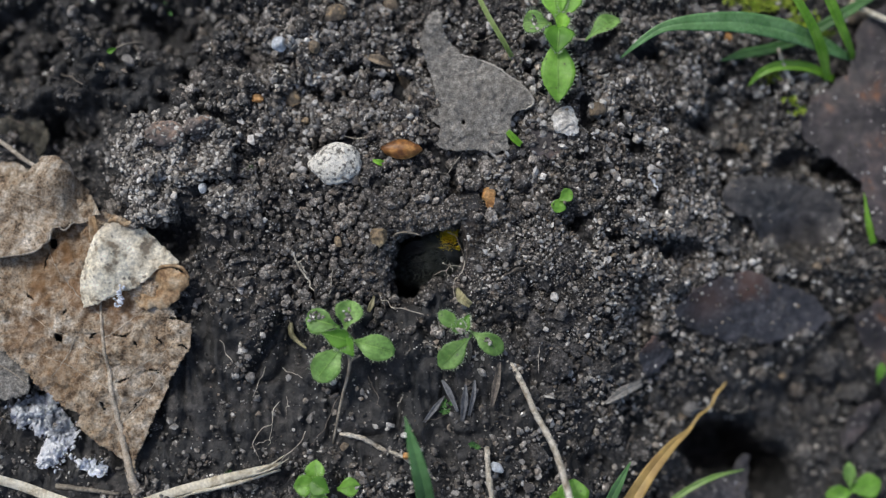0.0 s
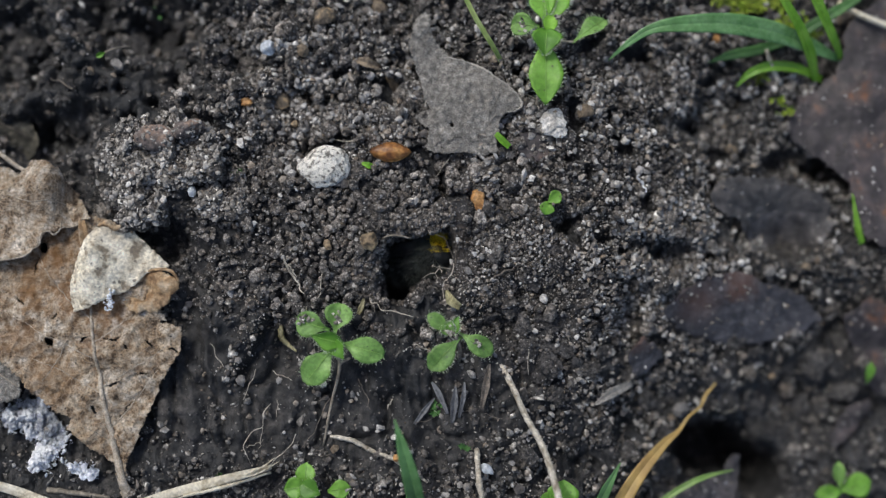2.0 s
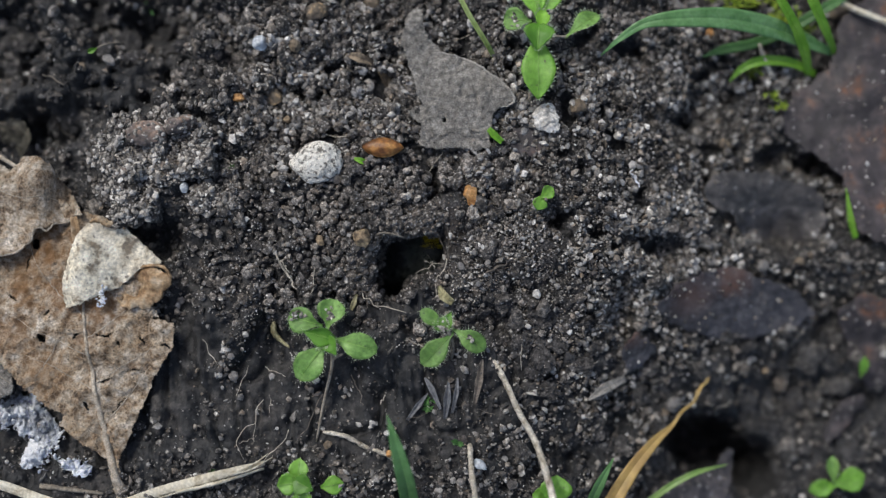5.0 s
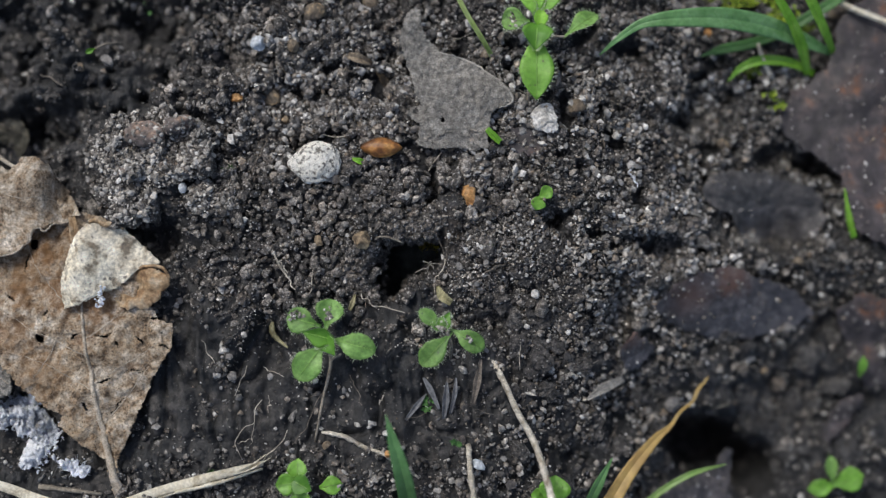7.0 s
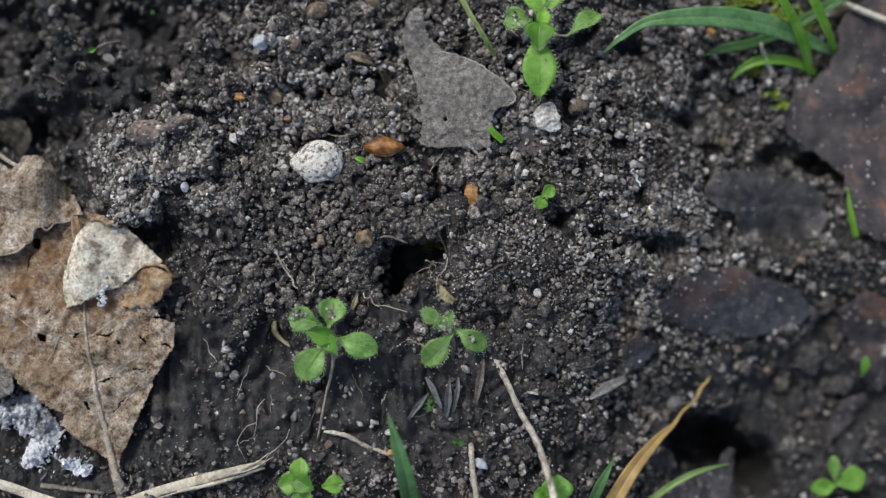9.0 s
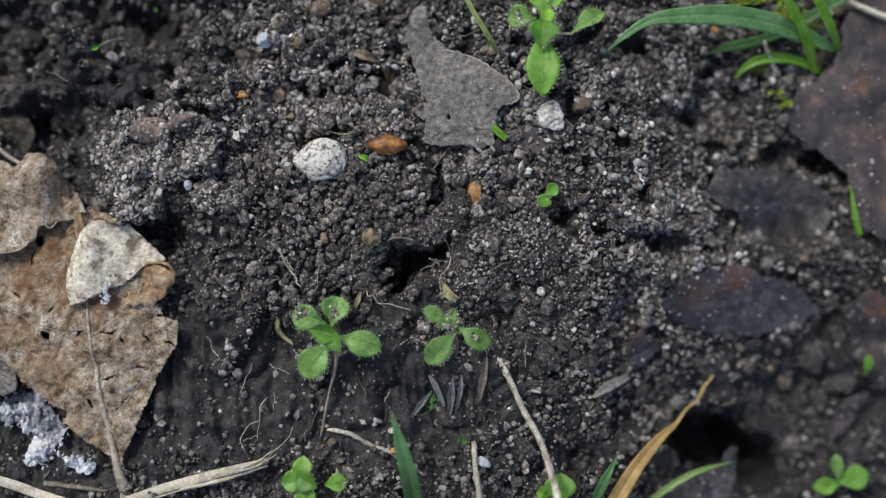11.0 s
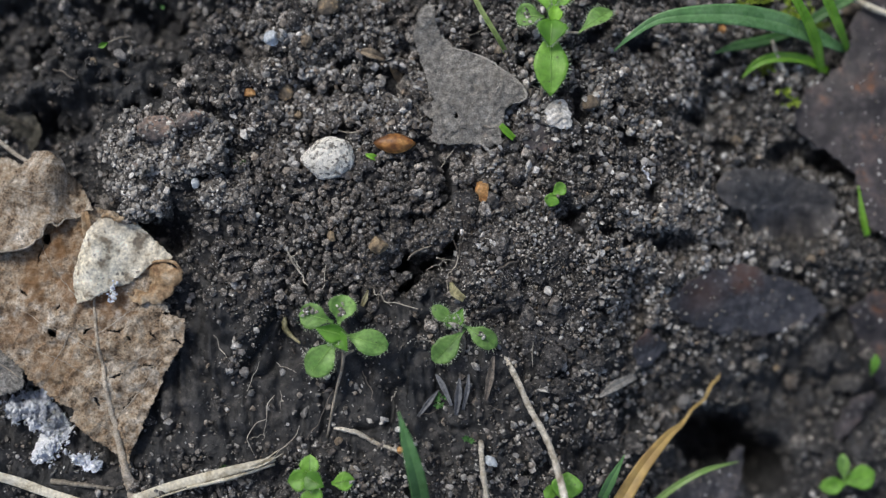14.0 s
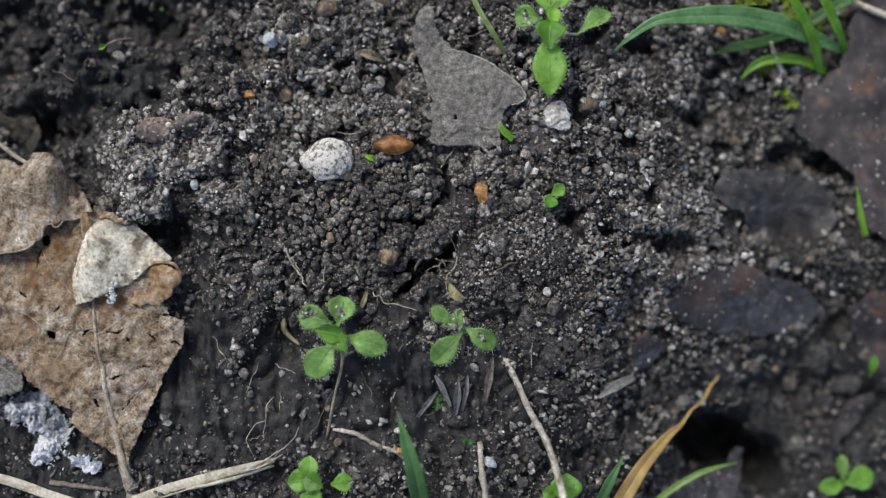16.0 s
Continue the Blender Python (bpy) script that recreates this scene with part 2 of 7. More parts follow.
M_GREEN_DARK = surface("young_leaf", [(0.3, (0.07, 0.2, 0.015)), (0.7, (0.115, 0.285, 0.028))], 260, 0.45, 0.3, 5.0, 0.15, soft_light=0.1, grit=0.08)
M_RIB = surface("leaf_midrib", [(0.3, (0.19, 0.36, 0.07)), (0.7, (0.26, 0.45, 0.11))], 500, 0.5, 0.0, grit=0.05)
M_HAIR = surface("leaf_hair", [(0.3, (0.4, 0.5, 0.32)), (0.7, (0.6, 0.68, 0.52))], 800, 0.5, 0.0, soft_light=0.1)
M_STEM = surface("pale_stem", [(0.3, (0.2, 0.17, 0.13)), (0.7, (0.34, 0.3, 0.24))], 700, 0.7, 0.4)
M_GRASS = surface("grass_blade", [(0.3, (0.085, 0.21, 0.06)), (0.7, (0.13, 0.28, 0.1))], 260, 0.42, 0.3, 6.0, 0.2, soft_light=0.1, grit=0.1)
# darker grass green: shade on the low tuft blades is put into the colour
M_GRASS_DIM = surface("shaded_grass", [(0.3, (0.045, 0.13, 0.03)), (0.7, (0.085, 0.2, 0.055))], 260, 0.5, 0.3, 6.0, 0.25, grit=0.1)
M_GRASS_BRIGHT = surface("young_grass", [(0.3, (0.15, 0.38, 0.02)), (0.7, (0.26, 0.52, 0.06))], 300, 0.42, 0.3, 6.0, 0.2, soft_light=0.1, grit=0.1)
M_GRASS_PALE = surface("pale_grass", [(0.3, (0.34, 0.47, 0.13)), (0.7, (0.5, 0.61, 0.24))], 300, 0.45, 0.3, 6.0, 0.2, grit=0.1)
M_GRASS_LIME = surface("lime_grass", [(0.3, (0.2, 0.35, 0.08)), (0.7, (0.31, 0.46, 0.14))], 300, 0.45, 0.3, 6.0, 0.2, grit=0.1)
M_GRASS_YELLOW = surface("yellowed_grass", [(0.3, (0.4, 0.255, 0.085)), (0.55, (0.52, 0.35, 0.11)), (0.8, (0.5, 0.36, 0.15))], 160, 0.55, 0.15, 6.0, 0.1, grit=0.1)
M_GRASS_LONG = surface("arching_grass", [(0.3, (0.115, 0.27, 0.085)), (0.7, (0.19, 0.38, 0.15))], 300, 0.36, 0.1, 6.0, 0.2, soft_light=0.1, grit=0.12)
M_TWIG = surface("weathered_stalk", [(0.22, (0.28, 0.23, 0.165)), (0.4, (0.56, 0.5, 0.4)), (0.8, (0.8, 0.75, 0.65))], 600, 0.7, 0.8, wide=0.35, grit=0.3)
M_MOSS = surface("moss", [(0.3, (0.16, 0.26, 0.02)), (0.7, (0.36, 0.46, 0.05))], 900, 0.6, 0.3, vary="island", vary_stops=[(0, (0.6, 0.6, 0.6)), (1, (1.3, 1.3, 1.2))])
M_STRAW = surface("dry_straw", [(0.25, (0.44, 0.37, 0.25)), (0.45, (0.7, 0.635, 0.49)), (0.8, (0.86, 0.81, 0.68))], 500, 0.65, 0.5, wide=0.15, grit=0.15)
M_ROOT = surface("fine_root", [(0.3, (0.42, 0.37, 0.3)), (0.7, (0.66, 0.61, 0.51))], 900, 0.7, 0.3)
M_ROOT_DARK = surface("earthy_root", [(0.3, (0.1, 0.085, 0.07)), (0.7, (0.2, 0.17, 0.14))], 900, 0.8, 0.3)
M_CHALK = surface("chalky_stone", [(0.33, (0.2, 0.185, 0.16)), (0.47, (0.85, 0.81, 0.72)), (0.7, (0.99, 0.95, 0.865))], 1250, 0.9, 1.0, 1.4, 0.06, grit=0.22,
                  specks=(760, 0.12, (0.2, 0.185, 0.16)), crease=(600, 0.00012))
M_AMBER = surface("amber_seed", [(0.3, (0.18, 0.07, 0.022)), (0.5, (0.4, 0.17, 0.045)), (0.72, (0.66, 0.36, 0.12))], 260, 0.35, 0.4, 4.0, 0.35)
M_ORANGE = surface("ochre_stone", [(0.3, (0.36, 0.16, 0.048)), (0.5, (0.62, 0.32, 0.11)), (0.8, (0.76, 0.5, 0.25))], 450, 0.55, 0.5, 3.0, 0.3)
M_QUARTZ = surface("quartz", [(0.3, (0.55, 0.52, 0.47)), (0.55, (0.82, 0.79, 0.74)), (0.8, (0.93, 0.91, 0.88))], 500, 0.4, 0.7, 3.0, 0.25, specks=(600, 0.14, (0.3, 0.22, 0.14)), granular=(1100, 0.0002))
M_BLUEQ = surface("bluish_quartz", [(0.3, (0.55, 0.61, 0.66)), (0.7, (0.82, 0.86, 0.9))], 300, 0.3, 0.3)
M_TAN = surface("tan_stone", [(0.3, (0.16, 0.12, 0.08)), (0.7, (0.32, 0.25, 0.17))], 600, 0.6, 0.5)
M_BROWN = surface("brown_stone", [(0.35, (0.1, 0.08, 0.06)), (0.52, (0.18, 0.14, 0.095)), (0.66, (0.4, 0.28, 0.15))], 350, 0.65, 0.7, 3.0, 0.3)
M_OCHRE = surface("ochre_tan_stone", [(0.3, (0.18, 0.13, 0.085)), (0.5, (0.34, 0.25, 0.15)), (0.72, (0.5, 0.38, 0.23))], 450, 0.6, 0.7)
M_GREYSTONE = surface("grey_stone", [(0.3, (0.16, 0.15, 0.14)), (0.7, (0.32, 0.3, 0.28))], 600, 0.6, 0.5)
M_BRICK = surface("brick_crust", [(0.3, (0.15, 0.125, 0.115)), (0.5, (0.25, 0.2, 0.175)), (0.62, (0.36, 0.25, 0.19)), (0.8, (0.42, 0.32, 0.26))], 300, 0.85, 0.9, 3.0, 0.5, specks=(900, 0.14, (0.1, 0.085, 0.075)), grit=0.4)
M_LINT = surface("white_mould", [(0.3, (0.5, 0.53, 0.58)), (0.5, (0.8, 0.82, 0.86)), (0.7, (0.94, 0.95, 0.965))], 420, 0.85, 0.9, 3.0, 0.4, "island", [(0, (0.8, 0.82, 0.86)), (1, (1.05, 1.05, 1.05))], soft_light=0.2)
M_LINT_WHITE = surface("white_mould_core", [(0.25, (0.78, 0.8, 0.84)), (0.75, (0.93, 0.94, 0.95))], 700, 0.85, 0.5, 3.0, 0.1, grit=0.1)
M_HUSK = surface("grey_husk", [(0.3, (0.06, 0.063, 0.07)), (0.7, (0.14, 0.145, 0.155))], 500, 0.45, 0.4)
M_POD = surface("yellow_pod", [(0.3, (0.16, 0.14, 0.06)), (0.7, (0.38, 0.35, 0.2))], 500, 0.5, 0.4)
M_BEE = surface("bee_shell", [(0.3, (0.01, 0.0115, 0.011)), (0.7, (0.022, 0.025, 0.024))], 700, 0.55, 0.3, gloss=0.3)
M_FUZZ = surface("black_bee_hair", [(0.3, (0.04, 0.045, 0.038)), (0.7, (0.085, 0.095, 0.082))], 700, 0.6, 0.0)
M_YELLOW = surface("yellow_bee_hair", [(0.3, (0.68, 0.5, 0.01)), (0.7, (0.88, 0.72, 0.03))], 700, 0.6, 0.0)
M_WING = surface("bee_wing", [(0.3, (0.012, 0.012, 0.012)), (0.7, (0.022, 0.022, 0.022))], 500, 0.6, 0.2)


# ---- building helpers: all shapes are given in millimetres of the plan ----
ORIGIN = {}


def mesh_of(name, verts, faces, material, origin, smooth=True):
    me = bpy.data.meshes.new(name)
    v = (np.asarray(verts, float) - np.asarray(origin, float)) * MM
    if isinstance(faces, np.ndarray):
        n, k = faces.shape
        me.vertices.add(len(v))
        me.vertices.foreach_set("co", v.ravel())
        me.loops.add(n * k)
        me.loops.foreach_set("vertex_index", faces.ravel().astype(np.int32))
        me.polygons.add(n)
        me.polygons.foreach_set("loop_start", np.arange(0, n * k, k, dtype=np.int32))
        me.update(calc_edges=True)
    else:
        me.from_pydata([tuple(p) for p in v], [], faces)
    me.polygons.foreach_set("use_smooth", [smooth] * len(me.polygons))
    me.materials.append(material)
    me.update()
    return me


def thing(name, base, label, category, group="", kind=""):
    """An empty at the base of a thing that is made of parts."""
    ob = new(name)
    ob.location = Vector(base) * MM
    ob.empty_display_size = 0.002
    ORIGIN[ob] = np.asarray(base, float)
    return tagged(ob, label, category, group, kind)


def solid(name, geo, material, label, category, group="", kind="", base=None, smooth=True):
    """A thing that is one mesh."""
    v = np.asarray(geo[0], float)
    if base is None:
        base = (*(v[:, :2].mean(0)), v[:, 2].min())
    ob = new(name, mesh_of(name, v, geo[1], material, base, smooth))
    ob.location = Vector(base) * MM
    ORIGIN[ob] = np.asarray(base, float)
    return tagged(ob, label, category, group, kind)


def part(name, geo, material, parent, label="", smooth=True):
    ob = new(name, mesh_of(name, geo[0], geo[1], material, ORIGIN[parent], smooth))
    ob.parent = parent
    ORIGIN[ob] = ORIGIN[parent]
    if label:
        ob["label"] = label
    return ob


def spline(pts, n):
    """A smooth run of n points through pts."""
    p = np.asarray(pts, float)
    if len(p) == 2:
        return p[0] + (p[1] - p[0]) * np.linspace(0, 1, n)[:, None]
    q = np.vstack([2 * p[0] - p[1], p, 2 * p[-1] - p[-2]])
    out = []
    for s in np.linspace(0, len(p) - 1 - 1e-9, n):
        i, t = int(s), s - int(s)
        a, b, c, d = q[i:i + 4]
        out.append(0.5 * (2 * b + (c - a) * t + (2 * a - 5 * b + 4 * c - d) * t * t + (3 * b - a - 3 * c + d) * t ** 3))
    return np.array(out)


def frames_along(p):
    t = np.gradient(p, axis=0)
    t /= np.linalg.norm(t, axis=1)[:, None] + 1e-9
    s = np.cross(t, (0, 0, 1.0))
    bad = np.linalg.norm(s, axis=1) < 1e-3
    s[bad] = (1, 0, 0)
    s /= np.linalg.norm(s, axis=1)[:, None]
    return t, s, np.cross(s, t)


def tube(pts, radii, n=14, sides=7, rough=0.0, seed=0, flat=1.0):
    rnd = np.random.RandomState(seed)
    p = spline(pts, n)
    r = np.interp(np.linspace(0, 1, n), np.linspace(0, 1, len(radii)), radii)
    _, s, u = frames_along(p)
    a = np.linspace(0, 2 * np.pi, sides, endpoint=False)
    rr = r[:, None] * (1 + rough * rnd.uniform(-1, 1, (n, sides)))
    v = p[:, None] + rr[..., None] * (np.cos(a)[None, :, None] * s[:, None] + flat * np.sin(a)[None, :, None] * u[:, None])
    v = v.reshape(-1, 3)
    f = [(i * sides + j, (i + 1) * sides + j, (i + 1) * sides + (j + 1) % sides, i * sides + (j + 1) % sides) for i in range(n - 1) for j in range(sides)]
    f += [tuple(range(sides)), tuple((n - 1) * sides + j for j in range(sides))[::-1]]
    return v, f


def blade(pts, widths, n=26, fold=0.25, thick=0.14, twist=(0, 0)):
    """A grass blade: a folded strip with a midline, closed underneath."""
    p = spline(pts, n)
    w = np.interp(np.linspace(0, 1, n), np.linspace(0, 1, len(widths)), widths)
    _, s, u = frames_along(p)
    tw = np.radians(np.linspace(twist[0], twist[1], n))[:, None]
    s, u = s * np.cos(tw) + u * np.sin(tw), u * np.cos(tw) - s * np.sin(tw)
    c = np.array([-1, -0.72, -0.4, -0.07, 0, 0.07, 0.4, 0.72, 1.0])
    lift = fold * np.abs(c) + np.array([0, 0.03, 0, 0.05, 0, 0.05, 0, 0.03, 0])
    topv = p[:, None] + (w[:, None] * c)[..., None] * s[:, None] * 0.5 + (w[:, None] * lift)[..., None] * u[:, None] * 0.5
    bot = topv - thick * u[:, None] * (1 - np.abs(c) * 0.7)[None, :, None]
    k = len(c)
    v = np.concatenate([topv, bot[:, ::-1]], 1).reshape(-1, 3)
    m = 2 * k
    f = [(i * m + j, i * m + (j + 1) % m, (i + 1) * m + (j + 1) % m, (i + 1) * m + j) for i in range(n - 1) for j in range(m)]
    f += [tuple(range(m))[::-1], tuple((n - 1) * m + j for j in range(m))]
    return v, f


# half-widths of a leaf from stalk to tip
OVATE = (0.16, 0.3, 0.62, 0.9, 1.0, 0.9, 0.58, 0.03)
ROUNDED = (0.13, 0.15, 0.4, 0.8, 1.0, 1.0, 0.78, 0.2)
POINTED = (0.22, 0.55, 0.86, 1.0, 0.84, 0.55, 0.27, 0.03)


def leaflet(base, tip, width, arch=0.6, cup=0.25, thick=0.22, roll=0.0, profile=OVATE, seed=0):
    """A small ovate seedling leaf with a stalk end, a sunk midline and a closed underside. Returns the shape and its margin."""
    rnd = np.random.RandomState(seed)
    base, tip = np.asarray(base, float), np.asarray(tip, float)
    n, k = 17, 9
    t = np.linspace(0, 1, n)
    length = np.linalg.norm(tip - base)
    p = base + (tip - base) * t[:, None]
    p[:, 2] += arch * length * 0.25 * np.sin(np.pi * t)
    w = np.interp(t, np.linspace(0, 1, len(profile)), profile) * width
    w[1:-1] *= 1 + rnd.uniform(-0.05, 0.05, n - 2)
    _, s, u = frames_along(p)
    a = np.radians(roll)
    s, u = s * np.cos(a) + u * np.sin(a), u * np.cos(a) - s * np.sin(a)
    c = np.linspace(-1, 1, k)
    lift = cup * c * c - 0.045 * np.exp(-(c / 0.16) ** 2)
    wave = 0.05 * np.sin(t[:, None] * 9 + c[None] * 2 + seed)
    topv = p[:, None] + (w[:, None] * c)[..., None] * s[:, None] * 0.5 + (w[:, None] * (lift[None] + wave))[..., None] * u[:, None] * 0.5
    bot = topv - thick * u[:, None] * (1 - 0.75 * np.abs(c))[None, :, None]
    v = np.concatenate([topv, bot[:, ::-1]], 1).reshape(-1, 3)
    m = 2 * k
    f = [(i * m + j, i * m + (j + 1) % m, (i + 1) * m + (j + 1) % m, (i + 1) * m + j) for i in range(n - 1) for j in range(m)]
    f += [tuple(range(m))[::-1], tuple((n - 1) * m + j for j in range(m))]
    return (v, f), (topv[3:, 0], topv[3:, -1], p[3:], u[3:])


def hairs(margin, seed, length=0.8, count=26):
    """Fine hairs that stand off a leaf's margin and face."""
    rnd = np.random.RandomState(seed)
    left, right, mid, u = margin
    v, f = [], []
    for _ in range(count):
        i, side = rnd.randint(len(left)), rnd.randint(2)
        q = (left, right)[side][i]
        out = q - mid[i]
        out = out / (np.linalg.norm(out) + 1e-6) + 0.5 * u[i] + rnd.normal(0, 0.3, 3)
        d = out / np.linalg.norm(out) * length * rnd.uniform(0.5, 1.1)
        e = np.cross(d, (0.3, 0.5, 0.8))
        e = e / np.linalg.norm(e) * 0.024
        g = np.cross(d, e)
        g = g / np.linalg.norm(g) * 0.024
        b = len(v)
        v += [q + e, q - e * 0.5 + g, q - e * 0.5 - g, q + d]
        f += [(b, b + 1, b + 3), (b + 1, b + 2, b + 3), (b + 2, b, b + 3)]
    return np.array(v), f


def inside(poly, x, y):
    p = np.asarray(poly, float)
    q = np.roll(p, -1, 0)
    hit = np.zeros(np.shape(x), bool)
    for (x0, y0), (x1, y1) in zip(p, q):
        c = (y0 > y) != (y1 > y)
        hit ^= c & (x < (x1 - x0) * (y - y0) / (y1 - y0 + 1e-12) + x0)
    return hit


def sheet(outline, height, thick=0.3, step=0.8, jag=0.25, seed=0, holes=(), cracks=()):
    """A thin leaf-like sheet inside a rounded, ragged outline; height(x, y) gives its face. holes: x, y, rx, ry, turn; cracks: runs of points."""
    rnd = np.random.RandomState(seed)
    o = np.asarray(outline, float)
    o = np.vstack([o, o[:1]])
    run = []
    for a, b in zip(o[:-1], o[1:]):
        m = max(2, int(np.linalg.norm(b - a) / (step * 0.6)))
        run += [a + (b - a) * i / m for i in range(m)]
    run = np.array(run)
    run = 0.25 * np.roll(run, 1, 0) + 0.5 * run + 0.25 * np.roll(run, -1, 0)
    run = run + rnd.normal(0, jag * 0.45, run.shape) + jag * np.stack([vnoise(run[:, 0], run[:, 1], 1.3, 11), vnoise(run[:, 1], run[:, 0], 1.3, 12)], 1)
    lo, hi = run.min(0), run.max(0)
    gx, gy = np.meshgrid(np.arange(lo[0], hi[0], step), np.arange(lo[1], hi[1], step))
    gx = gx + rnd.uniform(-0.3, 0.3, gx.shape) * step
    gy = gy + rnd.uniform(-0.3, 0.3, gy.shape) * step
    keep = inside(run, gx, gy)
    pts = np.vstack([run, np.stack([gx[keep], gy[keep]], 1)])
    lines = []
    for c in cracks:
        c = np.asarray(c, float)
        line = spline(np.column_stack([c, np.zeros(len(c))]), 8 * len(c))[:, :2]
        line = line + rnd.normal(0, 0.09, line.shape)
        lines.append(line)
        extra = np.repeat(line, 9, 0) + rnd.normal(0, 0.2, (9 * len(line), 2))
        pts = np.vstack([pts, extra[inside(run, extra[:, 0], extra[:, 1])]])
    vs, _, fs, *_ = delaunay_2d_cdt([Vector(p) for p in pts], [], [list(range(len(run)))], 1, 1e-5)
    vs = np.array([tuple(p) for p in vs])
    tri = np.array([tuple(f)[:3] for f in fs], int)
    mid = vs[tri].mean(1)
    ok = np.ones(len(tri), bool)
    for hx, hy, rx, ry, turn in holes:
        c, s = math.cos(radians(turn)), math.sin(radians(turn))
        dx, dy = mid[:, 0] - hx, mid[:, 1] - hy
        ok &= ((dx * c + dy * s) / rx) ** 2 + ((dy * c - dx * s) / ry) ** 2 > 1
    for line in lines:
        far = np.hypot(mid[:, None, 0] - line[None, :, 0], mid[:, None, 1] - line[None, :, 1])
        ok &= (far > 0.17 * np.sin(np.pi * np.linspace(0.08, 0.92, len(line)))[None]).all(1)
    tri = tri[ok]
    a, b, c = vs[tri[:, 0]], vs[tri[:, 1]], vs[tri[:, 2]]
    flip = (b[:, 0] - a[:, 0]) * (c[:, 1] - a[:, 1]) - (b[:, 1] - a[:, 1]) * (c[:, 0] - a[:, 0]) < 0
    tri[flip] = tri[flip][:, ::-1]
    z = np.asarray(height(vs[:, 0], vs[:, 1]), float)
    n = len(vs)
    v = np.vstack([np.column_stack([vs, z]), np.column_stack([vs, z - thick])])
    seen = {}
    for t in tri:
        for i in range(3):
            e = (t[i], t[(i + 1) % 3])
            seen[e] = 1
    edge = [e for e in seen if (e[1], e[0]) not in seen]
    f = [tuple(t) for t in tri] + [tuple(t[::-1] + n) for t in tri] + [(a, a + n, b + n, b) for a, b in edge]
    used = np.unique(np.array([i for q in f for i in q]))
    back = np.full(2 * n, -1)
    back[used] = np.arange(len(used))
    return v[used], [tuple(int(back[i]) for i in q) for q in f]


def ico(level):
    bm = bmesh.new()
    bmesh.ops.create_icosphere(bm, subdivisions=level, radius=1.0)
    v = np.array([tuple(p.co) for p in bm.verts])
    f = np.array([[p.index for p in q.verts] for q in bm.faces], int)
    bm.free()
    return v, f


ICO = {k: ico(k) for k in (1, 2, 3, 4, 5)}


def lump(radii, level=3, rough=0.18, facets=6, seed=0):
    """A stone-like body about the origin: a ball cut by planes and roughened."""
    rnd = np.random.RandomState(seed)
    v, f = ICO[level]
    v = v.copy()
    for _ in range(facets):
        d = rnd.normal(size=3)
        d /= np.linalg.norm(d)
        h = rnd.uniform(0.55, 0.9)
        over = np.maximum(0, v @ d - h)
        v = v - 0.85 * over[:, None] * d
    for k in (1.7, 3.5, 7.0, 13.0):
        w = rnd.normal(size=(3, 3)) * k
        ph = rnd.uniform(0, 6.28, 3)
        v = v * (1 + rough / k ** 0.8 * np.sin(v @ w + ph).mean(1))[:, None]
    return v * np.asarray(radii), f


def random_turns(n, rnd):
    q = rnd.normal(size=(n, 4))
    w, x, y, z = (q / np.linalg.norm(q, axis=1)[:, None]).T
    return np.stack([1 - 2 * (y * y + z * z), 2 * (x * y - z * w), 2 * (x * z + y * w), 2 * (x * y + z * w), 1 - 2 * (x * x + z * z), 2 * (y * z - x * w),
                     2 * (x * z - y * w), 2 * (y * z + x * w), 1 - 2 * (x * x + y * y)], 1).reshape(n, 3, 3)


def heap(places, sizes, shapes, faces, rnd, squash=0.75):
    """Many grains in one mesh: shapes (k, n, 3) set at places with sizes."""
    n = len(places)
    pick = rnd.randint(len(shapes), size=n)
    v = shapes[pick] * rnd.uniform(0.5, 1.35, (n, 1, 3))
    v = np.einsum("nij,nkj->nki", random_turns(n, rnd), v)
    v[..., 2] *= squash
    v = v * sizes[:, None, None] + places[:, None]
    m = shapes.shape[1]
    f = (faces[None] + (np.arange(n) * m)[:, None, None]).reshape(-1, 3)
    return v.reshape(-1, 3), f


def jittered(v, amount, seed):
    """Knocks the corners of a body in and out."""
    return v * (1 + np.random.RandomState(seed).uniform(-amount, amount, (len(v), 1)))


def upper_points(v, f, n, rnd):
    """Spots on the upper side of a body, even as seen from above."""
    a, b, c = v[f[:, 0]], v[f[:, 1]], v[f[:, 2]]
    w = np.maximum(0, np.cross(b - a, c - a)[:, 2])
    k = rnd.choice(len(f), n, p=w / w.sum())
    s, t = rnd.rand(2, n, 1)
    s, t = np.where(s + t > 1, 1 - s, s), np.where(s + t > 1, 1 - t, t)
    return a[k] + s * (b[k] - a[k]) + t * (c[k] - a[k])


def aggregate(level, seed):
    """A soil crumb: several small balls grown together, with creases between and a few broken faces."""
    rnd = np.random.RandomState(seed)
    v = ICO[level][0]
    r = np.full(len(v), 0.6)
    for _ in range(7):
        c = rnd.normal(size=3)
        c = c / np.linalg.norm(c) * rnd.uniform(0.3, 0.62)
        big = rnd.uniform(0.3, 0.55)
        b = v @ c
        disc = b * b - (c @ c - big * big)
        r = np.maximum(r, np.where(disc > 0, b + np.sqrt(np.maximum(disc, 0)), 0))
    w = v * r[:, None]
    for _ in range(8):
        d = rnd.normal(size=3)
        d /= np.linalg.norm(d)
        over = np.maximum(0, w @ d - rnd.uniform(0.45, 0.75))
        w = w - 0.9 * over[:, None] * d
    w = w * (1 + rnd.uniform(-0.11, 0.11, (len(w), 1)))
    return w / np.linalg.norm(w, axis=1).mean() * 0.95


